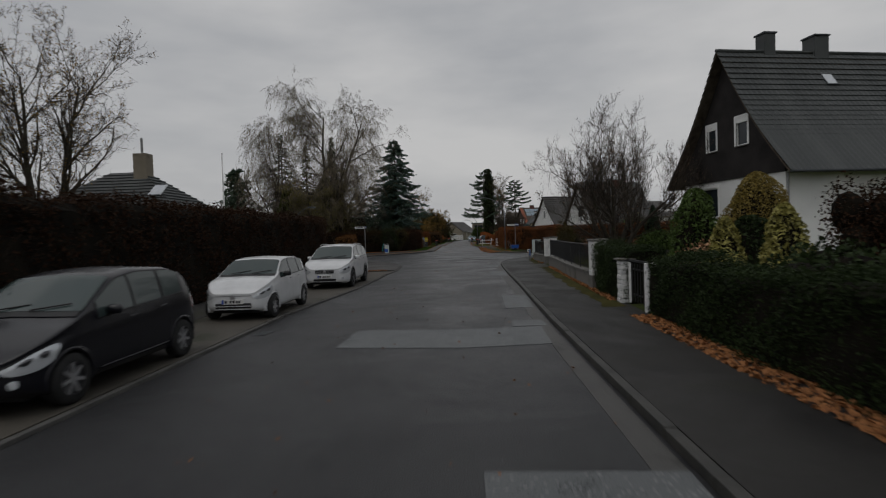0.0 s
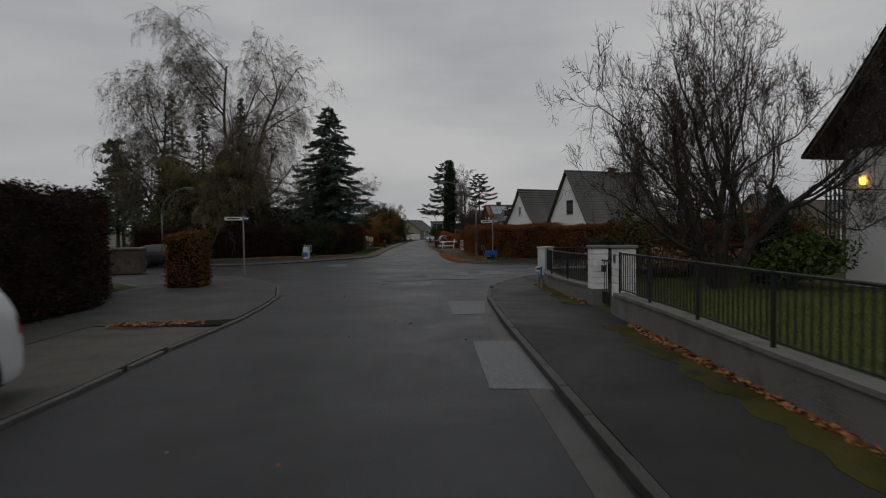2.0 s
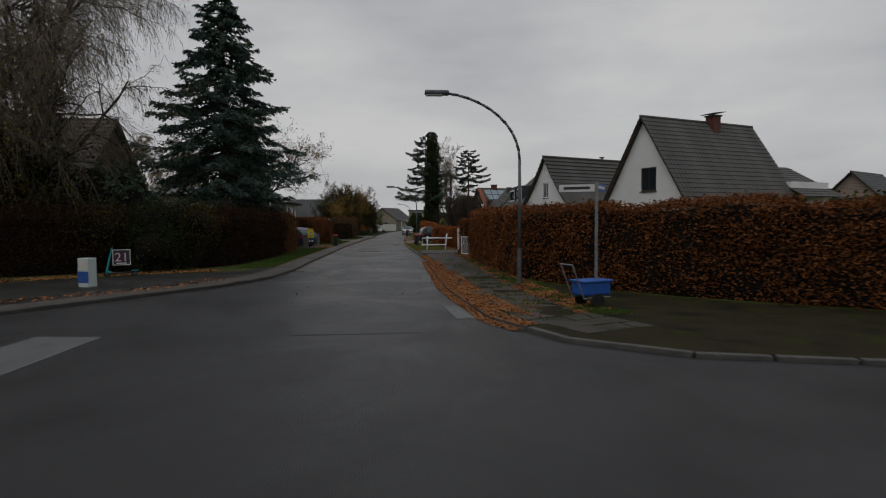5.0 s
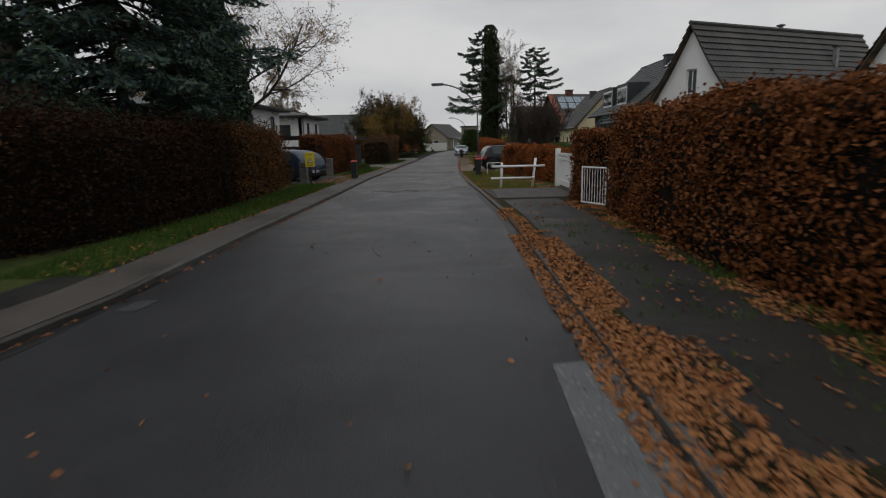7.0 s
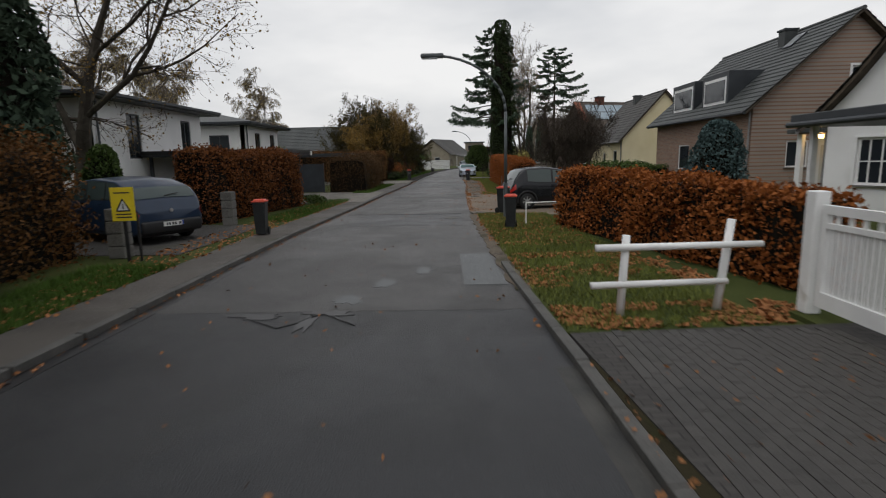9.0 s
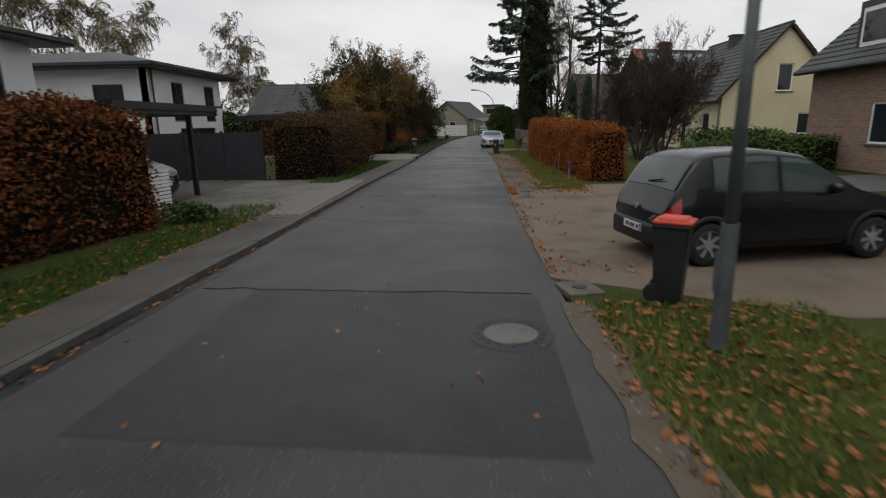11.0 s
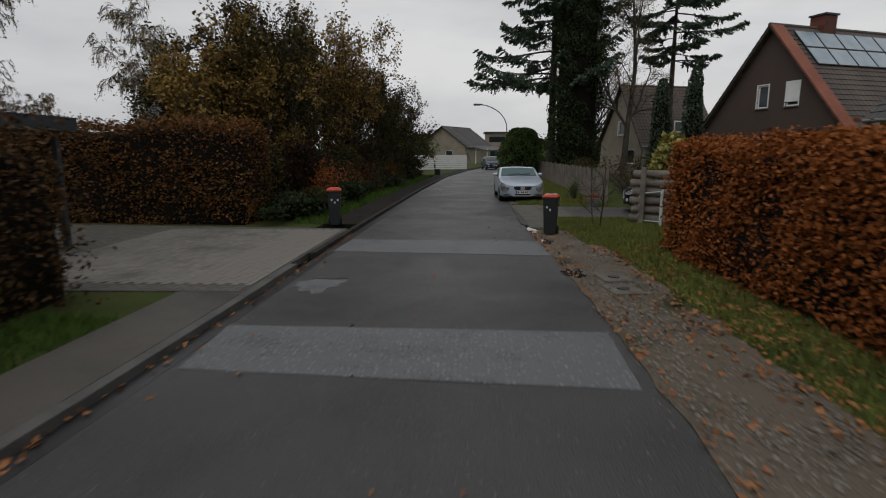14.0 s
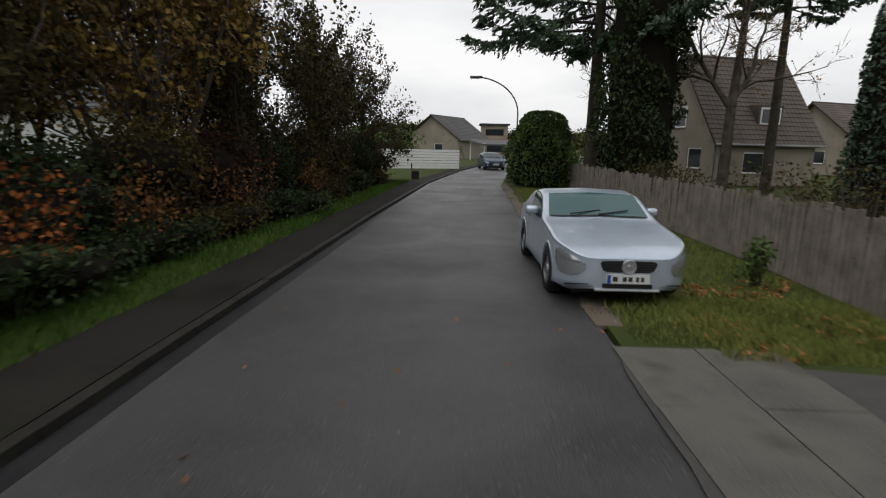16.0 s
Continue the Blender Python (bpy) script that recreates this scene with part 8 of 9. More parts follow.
part("roof", bx(-12.5, -7.4, 115.6, 118.4, 2.2, 2.45), ANTHRACITE, e)
for x in (-7.7, -12.2):
    for y in (115.8, 118.2):
        part("post", bx(x - 0.05, x + 0.05, y - 0.05, y + 0.05, 0, 2.2), ANTHRACITE, e)
e = thing("bench", "far dark roadside bench", "bench", (-2.6, 153.5, 0.08), 96)
part("seat", bx(-0.8, 0.8, -0.2, 0.2, 0.42, 0.47), WOOD_DARK, e)
part("backrest", bx(-0.8, 0.8, 0.2, 0.25, 0.55, 0.85), WOOD_DARK, e)
for x in (-0.65, 0.65):
    part("leg", bx(x - 0.04, x + 0.04, -0.18, 0.22, 0, 0.42), IRON, e)
# ---------- third stretch, right ----------
e = thing("log_fence", "stacked weathered log fence beside a garden drive", "fence", (4.6, 123.0, 0.02), -30)
for k in range(6):
    part("log", rod(bmesh.new(), (-0.35 + 0.06 * (k % 2), 0, 0.14 + k * 0.235), (4.6, 0.02 * k, 0.14 + k * 0.235), 0.105, 0.095, 10), WOOD_OLD, e, "", True)
for x in (0.0, 2.2, 4.3):
    part("post", bx(x - 0.06, x + 0.06, -0.2, -0.1, 0, 1.5), WOOD_OLD, e)
e = thing("garden_gate", "grey weathered picket gate beside the logs", "gate", (4.55, 123.1, 0.04), 80)
for k in range(6):
    part("picket", bx(k * 0.14, k * 0.14 + 0.09, -0.012, 0.012, 0.05, 1.1 + 0.03 * (k % 2)), WOOD_OLD, e)
part("cross_rail", bx(0, 0.8, 0.013, 0.05, 0.35, 0.43), WOOD_OLD, e)
part("cross_rail", bx(0, 0.8, 0.013, 0.05, 0.85, 0.93), WOOD_OLD, e)
e = thing("picket_fence", "grey weathered timber picket fence with uneven tops", "fence")
rf = random.Random(9)
a = along([(4.95, 128.6), (5.15, 132), (5.25, 142), (5.4, 150)], 0.125)
for i, (x, y, dx, dy) in enumerate(a[:-1]):
    m = pose(x, y, 0.03, 0, rf.uniform(-1.5, 1.5), math.degrees(math.atan2(-dx, dy)))
    part("picket", turned(bx(-0.011, 0.011, 0.006, 0.112, 0.0, 1.2 + rf.uniform(-0.05, 0.05)), m), WOOD_OLD, e)
    if i % 16 == 0:
        part("post", turned(bx(0.05, 0.13, -0.04, 0.04, 0.0, 1.25), m), WOOD_OLD, e)
for z in (0.35, 0.95):
    bm = bmesh.new()
    for p, q in zip(a[::8], a[8::8]):
        rod(bm, (p[0] + 0.04, p[1], z), (q[0] + 0.04, q[1], z), 0.025, sides=5)
    part("cross_rail", bm, WOOD_OLD, e)
for k, (x, y) in enumerate(((4.15, 109.6), (3.8, 107.7))):
    e = thing("stake", "thin pale stake standing in the hedge foot", "stake", (x - 0.15, y, 0.04), 0)
    part("rod", rod(bmesh.new(), (0, 0, 0), (0.02, 0, 0.75), 0.016, sides=6), GALV, e)
e = thing("marker_post", "short blue and white marker post before the hedge", "post", (3.55, 104.9, 0.04))
part("pipe", rod(bmesh.new(), (0, 0, 0), (0.02, 0, 0.62), 0.022, sides=8), GALV, e)
part("sleeve", rod(bmesh.new(), (0.013, 0, 0.38), (0.02, 0, 0.6), 0.026, sides=8), SIGN_BLUE, e)
e = thing("low_rail", "bent white tube rail on the verge", "rail", (2.75, 88.9, 0.03))
bm = rod(bmesh.new(), (0, 0, 0), (0, 0, 0.62), 0.02, sides=8)
rod(bm, (0, 0, 0.62), (1.6, 0.3, 0.62), 0.02, sides=8)
part("tube", bm, WHITE_PAINT, e)

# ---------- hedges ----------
hedge("hedge", "tall dark clipped hornbeam hedge, half bare", [(-8.75, -14), (-8.85, 6), (-8.95, 16), (-9.0, 24), (-9.0, 32.4), (-11.6, 37.2)], 1.3, 3.05, BEECH_SHADED, 11, 420, 0.085, 90, 0.08, 0.05, 3.1, gaps=0.4)
hedge("hedge", "small rusty clipped hedge block at the corner", [(-8.95, 38.2), (-7.85, 38.2)], 1.2, 2.0, BEECH_RUST, 12, 800, 0.075, 20)
hedge("hedge", "low dense dark green clipped hedge above fallen leaves", [(4.25, -12), (4.3, 4), (4.4, 11.65)], 0.95, 1.38, PRIVET, 13, 1700, 0.042, 0, 0.035, 0.08, 1.3)
hedge("hedge", "dense dark green clipped hedge beside a pillar", [(4.45, 13.4), (4.55, 16.9)], 0.95, 1.4, PRIVET, 14, 1700, 0.042, 0, 0.05, 0.08, 1.5)
hedge("hedge", "tall clipped beech hedge with brown autumn leaves", [(24, 50.6), (14, 50.9), (8.3, 55.5), (6.7, 57.5), (5.35, 60.2), (5.05, 66), (5.2, 71.5)], 1.1, 2.28, BEECH, 15, 850, 0.075, 25, 0.07, 0.07, 2.42, gaps=0.03)
hedge("hedge", "clipped beech hedge block with brown leaves by the gate", [(5.15, 73.8), (4.98, 74.9)], 1.15, 2.1, BEECH, 16, 900, 0.075, 20)
hedge("hedge", "low clipped beech hedge with orange-brown leaves", [(5.95, 80.6), (4.0, 88.6)], 0.85, 1.42, BEECH_ORANGE, 17, 700, 0.085, 15, 0.05, 0.05, 1.6)
hedge("hedge", "clipped orange beech hedge beside the gravel forecourt", [(4.75, 104.4), (4.35, 108.5), (4.3, 118.8)], 1.15, 1.75, BEECH_ORANGE, 18, 1300, 0.068, 25, 0.06, 0.04, 2.05)
hedge("hedge", "dark overgrown hedge with rusty patches on a grassy bank", [(-22, 60.5), (-13, 64.2), (-9.6, 66.2), (-7.6, 67.6), (-6.7, 70), (-6.8, 75.4)], 1.3, 2.45, BEECH_SHADED, 19, 700, 0.08, 60, 0.2, 0.08, 2.35)
hedge("hedge", "overgrown hedge with rust-orange leaves on a grassy bank", [(-6.8, 75.4), (-7.0, 79), (-7.9, 84)], 1.2, 2.4, BEECH_RUST, 27, 650, 0.08, 60, 0.2, 0.08, 2.3, gaps=0.1)
hedge("hedge", "rust-coloured beech hedge beside a drive", [(-7.6, 89.9), (-6.5, 96.4)], 1.1, 2.35, BEECH, 20, 500, 0.09, 30, 0.07, 0.08, 2.3)
hedge("hedge", "wide shaggy beech hedge turning from green to rust", [(-5.75, 105.4), (-5.95, 110), (-6.2, 114.7)], 2.2, 2.0, HEDGE_BROWN, 21, 620, 0.075, 110, 0.22, 0.08, 2.05, gaps=0.2)
hedge("hedge", "tall rusty beech hedge beside the paved drive", [(-15, 123.0), (-5.7, 122.5)], 1.5, 2.6, BEECH_RUST, 22, 600, 0.08, 40, 0.1, gaps=0.1)
hedge("hedge", "dark hedge between far gardens", [(-12, 88), (-24, 90)], 1.0, 2.0, BEECH_SHADED, 23, 150, 0.12)
hedge("hedge", "rust hedge in front of the brick house", [(7.5, 104.8), (14, 108)], 0.9, 1.2, BUSH_GREEN, 24, 250, 0.1)

# planter tub and grit by the picket fence
e = thing("plant_pot", "grey stone tub with a reddish leafy top beside a fence", "plant pot", (4.35, 127.6, 0.02))
part("tub", lathe(bmesh.new(), [(0.17, 0.0), (0.22, 0.16), (0.24, 0.3), (0.22, 0.31), (0.2, 0.26)], 20), CONCRETE, e)
rq = np.random.default_rng(77)
quads("foliage", leaf_quads(rq, rq.normal(0, 1, (160, 3)) * np.array([0.09, 0.09, 0.04]) + np.array([0, 0, 0.33]), 0.1, 0.6), 4, BEECH_ORANGE, e)

e = thing("garden_gate", "pale green tube frame leaning before the log fence", "gate", (4.85, 122.35, 0.02), 118)
for p, q, r_ in (((0, 0, 0), (0, 0, 0.95), 0.035), ((0.75, 0, 0), (0.75, 0, 0.82), 0.02), ((0, 0, 0.9), (0.75, 0, 0.8), 0.018), ((0, 0, 0.12), (0.75, 0, 0.1), 0.015)):
    part("tube", rod(bmesh.new(), p, q, r_, sides=8), CABINET, e)

# ---------- trees and bushes ----------
SPREAD = [(5, 7, 0.95, 44, 0.04, 0.10), (6, 9, 0.55, 50, 0.02, 0.15), (5, 8, 0.52, 46, 0.03, 0.2), (4, 9, 0.55, 45, 0.0, 0.22), (3, 0, 0, 0, -0.04, 0.24)]
DENSE = [(6, 7, 0.95, 42, 0.04, 0.12), (7, 9, 0.55, 48, 0.04, 0.17), (6, 10, 0.54, 46, 0.08, 0.22), (5, 10, 0.55, 42, 0.12, 0.26), (3, 0, 0, 0, 0.12, 0.26)]
UPRIGHT = [(7, 12, 0.52, 34, 0.05, 0.06), (6, 8, 0.45, 38, 0.08, 0.12), (5, 7, 0.5, 40, 0.07, 0.18), (4, 7, 0.55, 38, 0.05, 0.22), (3, 0, 0, 0, 0.03, 0.22)]
WEEP_FULL = [(8, 16, 0.52, 46, 0.06, 0.06), (7, 11, 0.55, 44, 0.03, 0.12), (6, 10, 0.60, 44, -0.10, 0.16), (5, 9, 0.62, 38, -0.3, 0.14), (3, 0, 0, 0, -0.5, 0.1)]
WEEP = [(8, 14, 0.50, 44, 0.06, 0.05), (6, 9, 0.55, 42, 0.02, 0.10), (6, 9, 0.62, 40, -0.12, 0.12), (5, 8, 0.6, 34, -0.3, 0.1), (3, 0, 0, 0, -0.5, 0.08)]
tree("magnolia_tree", "spreading bare garden tree with several stems and buds", (9.7, 34.2, 0.08), 10.4, DENSE, 31, stems=5, r0=0.18, lean=0.6, trunk=0.42, leaf=DRY, leaves=2600, leaf_size=0.05, rad=4.8, twig_r=0.0075)
tree("bare_tree", "tall bare multi-stemmed tree behind the hedge", (-27, 34, 0.05), 19, UPRIGHT, 32, stems=3, r0=0.25, lean=0.22, trunk=0.62, leaf=AUTUMN, leaves=6000, leaf_size=0.12, rad=5.5, twig_r=0.011)
tree("bare_tree", "bare tree behind the tall hedge", (-31, 27, 0.05), 17, UPRIGHT, 33, stems=2, r0=0.22, lean=0.2, trunk=0.62, leaf=AUTUMN, leaves=5000, leaf_size=0.12, rad=4.5, twig_r=0.011)
tree("birch_tree", "tall weeping birch nearly bare of leaves", (-16.7, 68.0, 0.05), 22.6, WEEP_FULL, 34, BARK, TWIG_BIRCH, 2, 0.28, 0.2, BIRCH_LEAF, 18000, 0.075, 0.4, trunk=0.62, rad=7.4, twig_r=0.009)
tree("birch_tree", "weeping birch nearly bare of leaves", (-25.6, 69.5, 0.05), 18.8, WEEP_FULL, 35, BARK, TWIG_BIRCH, 1, 0.22, 0.15, BIRCH_LEAF, 6000, 0.1, 0.4, trunk=0.66, rad=5.2, twig_r=0.009)
column("conifer_tree", "olive ivy-draped conifer below the birches", (-15.2, 65.4, 0.05), 6.5, 1.6, 142, AUTUMN_OLIVE, 7000, 0.2, 0.45)
column("conifer_tree", "dark olive evergreen below the birches", (-17.0, 66.4, 0.05), 9.5, 2.3, 143, NEEDLE_OLIVE, 10000, 0.22, 0.45)
column("conifer_tree", "dark evergreen at the side street", (-21.5, 66.0, 0.05), 8.5, 2.2, 144, NEEDLE_OLIVE, 9000, 0.22, 0.45)
tree("birch_tree", "drooping tree with olive leaves at the side street", (-17, 63.5, 0.05), 10, WEEP, 37, BARK, TWIG_BIRCH, 2, 0.15, 0.2, BIRCH_LEAF, 12000, 0.11, 0.5, trunk=0.6, rad=3.8)
spruce("conifer_tree", "dark narrow conifer among birches", (-17.4, 72.0, 0.05), 15.5, 1.7, 41, NEEDLE_OLIVE, NEEDLE, 0.42, 7, 0.03, 0.6, 0.5, 0.1, 0.3, 0.24, 1.3)
spruce("conifer_tree", "tall dark spruce behind the birches", (-24.6, 73, 0.05), 16.5, 4.0, 43, NEEDLE, None, 0.62, 6, 0.05, 0.9, 0.3, 0.12, 0.35, 0.32, 0.8)
spruce("conifer_tree", "dark spruce in the corner garden", (-20.2, 69.5, 0.05), 14.0, 2.2, 44, NEEDLE_OLIVE, None, 0.55, 6, 0.04, 0.75, 0.4, 0.1, 0.3, 0.3, 0.9)
spruce("blue_spruce", "large dark spruce with silvery lower boughs above the hedge", (-9.3, 75.2, 0.05), 15.5, 4.7, 45, NEEDLE_GREEN, NEEDLE_BLUE, 0.5, 8, 0.2, 0.6, 0.3, 0.16, 0.45, 0.23, 1.9, 0.5)
column("thuja_tree", "tall dense dark thuja", (-11.6, 86.6, 0.05), 10.8, 2.1, 46, NEEDLE, 16000, 0.26, 0.35)
column("yew_bush", "dark dense evergreen behind the hedge", (-10.0, 81.0, 0.05), 6.0, 2.0, 47, NEEDLE, 7000, 0.22, 0.4)
tree("bare_tree", "large bare tree with a few brown leaves before a villa", (-13.0, 92.3, 0.05), 14.5, SPREAD, 48, stems=1, r0=0.34, lean=0.05, trunk=0.40, leaf=AUTUMN, leaves=9000, leaf_size=0.1, hang=0.4, rad=6.6, twig_r=0.008)
for k, (x, y, h, s) in enumerate(((-30, 161, 17, 51), (-40, 150, 17, 52), (-33, 128, 16, 53), (-46, 140, 18, 54))):
    tree("birch_tree", "far birch with thin pale autumn crown", (x, y, 0), h, WEEP, s, BIRCH_BARK, TWIG_BIRCH, 1, 0.2, 0.1, BIRCH_PALE, 7000, 0.18, 0.4, trunk=0.66, rad=4.8, twig_r=0.03)
spruce("pine_tree", "tall dark pine with sweeping branches over the street", (5.9, 148.2, 0.05), 19, 5.4, 55, NEEDLE, NEEDLE_GREEN, 0.62, 4, 0.34, 0.5, 0.22, 0.25, 0.55, 0.3, 2.0, 0.6, 0.32)
column("ivy_trunk", "tall trunk wrapped in dark ivy", (7.0, 145.2, 0.05), 19, 1.6, 56, IVY, 24000, 0.2, 0.2, rough=0.32)
tree("bare_tree", "tall slender bare tree with ivy on its trunk", (9.8, 143.6, 0.05), 18, UPRIGHT, 57, BARK, TWIG_BIRCH, 1, 0.22, 0.05, AUTUMN, 2500, 0.1, trunk=0.7, rad=3.4, twig_r=0.014)
tree("bare_tree", "tall bare tree behind the pines", (11.5, 162, 0.05), 19, UPRIGHT, 58, BARK, TWIG_BIRCH, 2, 0.22, 0.1, trunk=0.66, rad=4.5, twig_r=0.02)
spruce("pine_tree", "tall pine with a bare lower trunk", (14.4, 149.0, 0.05), 16.5, 4.0, 59, NEEDLE, NEEDLE_GREEN, 0.6, 4, 0.5, 0.4, 0.15, 0.2, 0.5, 0.32, 1.9, 0.5, 0.25)
for k, (x, y) in enumerate(((9.2, 135.5), (10.2, 134.2))):
    column("thuja_tree", "slender columnar thuja in a front garden", (x, y, 0.05), 5.3 + 0.3 * k, 0.55, 61 + k, NEEDLE, 3500, 0.14, 0.3)
column("conifer_bush", "broad rounded green conifer beside the fence", (4.0, 150.8, 0.05), 3.7, 1.9, 63, BUSH_GREEN, 9000, 0.16, 0.28, "bush")
tree("bare_tree", "dark twiggy small tree behind the orange hedge", (8.8, 114.4, 0.05), 6.8, DENSE, 64, stems=4, r0=0.09, lean=0.4, trunk=0.42, leaf=AUTUMN_OLIVE, leaves=1200, leaf_size=0.07, rad=2.8, twig_r=0.010)
tree("bare_tree", "twiggy garden tree behind the orange hedge", (10.8, 117.2, 0.05), 6.4, DENSE, 65, stems=3, r0=0.09, lean=0.4, trunk=0.42, rad=2.6, twig_r=0.010)
conifer("conifer_tree", "dark spruce far behind gardens", (-44, 104, 0), 16, 3.5, 66, NEEDLE, 24, 8, 10, 0.3, 0.05, 0.7, 0.3)
conifer("pine_tree", "dark pine behind the hipped house", (-33, 78, 0), 13, 4.2, 67, NEEDLE, 16, 8, 18, 0.1, 0.25, 0.7, 0.4, 0.6)
conifer("conifer_tree", "dark pine behind the hipped house roof", (-40, 92, 0), 14, 4.0, 68, NEEDLE, 18, 8, 14, 0.2, 0.2, 0.7, 0.4, 0.6)
bush("yew_bush", "broad dark evergreen behind the corner hedge", (-11.2, 69.8, 0.05), (2.2, 2.0, 2.1), 147, NEEDLE_OLIVE, 9000, 0.14, 10)
bush("yew_bush", "dark evergreen shrubs above the corner hedge", (-8.4, 72.4, 0.05), (1.2, 2.2, 1.6), 148, NEEDLE, 7000, 0.14, 9)
for k, (x, y, sx, sy, sz, leaf) in enumerate(((-9.4, 65.3, 1.5, 1.2, 1.75, PRIVET), (-8.2, 66.6, 1.4, 1.4, 1.65, AUTUMN_OLIVE), (-7.6, 68.6, 1.25, 1.7, 1.7, BEECH_SHADED), (-11.8, 65.2, 1.8, 1.3, 1.9, AUTUMN_OLIVE), (-7.5, 71.8, 1.0, 1.6, 1.35, PRIVET))):
    bush("shrub", "rounded overgrown dark shrub with rusty shoots at the corner", (x, y, 0.08), (sx, sy, sz), 150 + k, leaf, 9000, 0.085, 12, True, twigs=260)
bush("shrub", "rust-leaved shoots in the overgrown corner hedge", (-7.4, 67.8, 1.6), (0.9, 1.4, 0.55), 156, BEECH_RUST, 900, 0.08, 8, False, twigs=90)
bush("laurel_bush", "small evergreen tree in the corner garden", (-15, 67.4, 0.05), (2.0, 2.0, 2.4), 69, NEEDLE_OLIVE, 5000, 0.2)
bush("laurel_bush", "dark bushes under the conifers", (-19, 64, 0.05), (4.0, 2.0, 2.2), 70, NEEDLE_OLIVE, 6000, 0.22)
# front garden of the first house
column("dome_bush", "large rounded golden yew dome", (8.65, 16.2, 0.08), 3.4, 1.4, 71, YEW_GOLD, 16000, 0.07, 0.5, "bush")
column("variegated_bush", "yellow variegated round bush", (6.05, 12.7, 0.08), 2.05, 0.56, 72, BUSH_GOLD, 2600, 0.1, 0.5, "bush")
column("variegated_bush", "yellow variegated bush beside a dark shrub", (6.95, 11.9, 0.08), 2.3, 0.66, 73, BUSH_GOLD, 3000, 0.11, 0.5, "bush")
bush("shrub", "tall dark brown shrub before the white side wall", (10.0, 13.4, 0.08), (1.2, 1.2, 1.75), 149, BEECH_SHADED, 6000, 0.09, 9, True, twigs=200)
column("conifer_bush", "dark green shrub before the white house wall", (7.7, 18.2, 0.08), 3.1, 0.95, 145, BUSH_GREEN, 4500, 0.12, 0.4, "bush")
column("conifer_bush", "dark shrub below the golden dome", (7.5, 14.4, 0.08), 2.1, 0.95, 146, PRIVET, 4000, 0.1, 0.4, "bush")
bush("rhododendron", "dark green rhododendron behind the low hedge", (8.3, 18.8, 0.08), (1.5, 1.6, 1.1), 74, BUSH_GREEN, 3500, 0.14)
bush("rhododendron", "dark shrub behind the low hedge", (6.6, 9.6, 0.08), (1.3, 1.8, 0.8), 75, PRIVET, 3000, 0.12)
bush("shrub", "brown dried hydrangeas behind the hedge", (7.2, 15.8, 0.08), (0.8, 1.2, 0.75), 76, DRY, 900, 0.12, 6, False, twigs=80)
bush("shrub", "dark brown tall shrub in the front garden", (8.6, 8.4, 0.08), (1.3, 1.2, 1.5), 77, BEECH_SHADED, 3500, 0.1, 7, True, twigs=120)
bush("rhododendron", "glossy rhododendron before the white wall", (11.8, 33.2, 0.08), (1.5, 1.4, 0.85), 78, BUSH_GREEN, 3500, 0.15)
bush("shrub", "dried hydrangea border along the lawn", (11, 38.3, 0.08), (4.0, 0.6, 0.7), 79, DRY, 2200, 0.13, 14, False, twigs=200)
bush("shrub", "green shrub beside the corner railing", (7.4, 37.2, 0.08), (1.2, 0.9, 0.85), 80, PRIVET, 3500, 0.09)
bush("shrub", "leafy rose shrub behind the gate pillar", (5.9, 32.4, 0.08), (0.9, 1.0, 1.4), 81, AUTUMN_OLIVE, 1500, 0.11, 6, False, twigs=120)
column("conifer_bush", "dark conical evergreen by the house", (12.3, 35.4, 0.08), 3.3, 0.85, 82, NEEDLE, 3500, 0.12, 0.7, "bush")
bush("shrub", "small tree behind the far beech hedge", (17.5, 56.5, 0.08), (1.5, 1.5, 1.9), 83, BUSH_GREEN, 2500, 0.15)
# gardens of the second and third stretch
column("conifer_bush", "dark green broad evergreen before the brick house", (11.2, 95.2, 0.05), 3.2, 1.25, 84, NEEDLE_BLUE, 5000, 0.16, 0.35, "bush")
column("conifer_bush", "round green evergreen beside the drive", (-10.8, 90.6, 0.05), 2.6, 0.75, 85, BUSH_GREEN, 3500, 0.13, 0.35, "bush")
bush("rhododendron", "green rhododendrons beside the cream house", (12.5, 112.0, 0.05), (2.4, 2.4, 0.95), 86, BUSH_GREEN, 5000, 0.16, 9)
bush("rhododendron", "dark rhododendrons behind the forecourt", (10.0, 106.6, 0.05), (2.0, 1.4, 0.75), 87, BUSH_GREEN, 3500, 0.16, 8)
bush("shrub", "small clipped box ball beside the drive", (7.6, 102.6, 0.05), (0.55, 0.55, 0.4), 88, PRIVET, 1400, 0.07, 4)
bush("grass_plant", "yellow drooping bamboo grass before the brick house", (7.8, 129.9, 0.05), (0.9, 0.9, 1.5), 89, BUSH_GOLD, 1800, 0.3, 5, False, twigs=60)
bush("shrub", "bare brown shrubs behind the picket fence", (7.5, 133, 0.05), (1.6, 4.5, 1.0), 90, AUTUMN_OLIVE, 1500, 0.1, 10, False, twigs=500)
bush("shrub", "dry perennials behind the picket fence", (6.6, 140, 0.05), (0.8, 4.5, 0.85), 91, AUTUMN_OLIVE, 1800, 0.1, 10, False, twigs=400)
bush("shrub", "young green shrub on the verge", (4.3, 130.6, 0.05), (0.25, 0.25, 0.38), 92, BUSH_GREEN, 350, 0.08, 4, False, twigs=30)
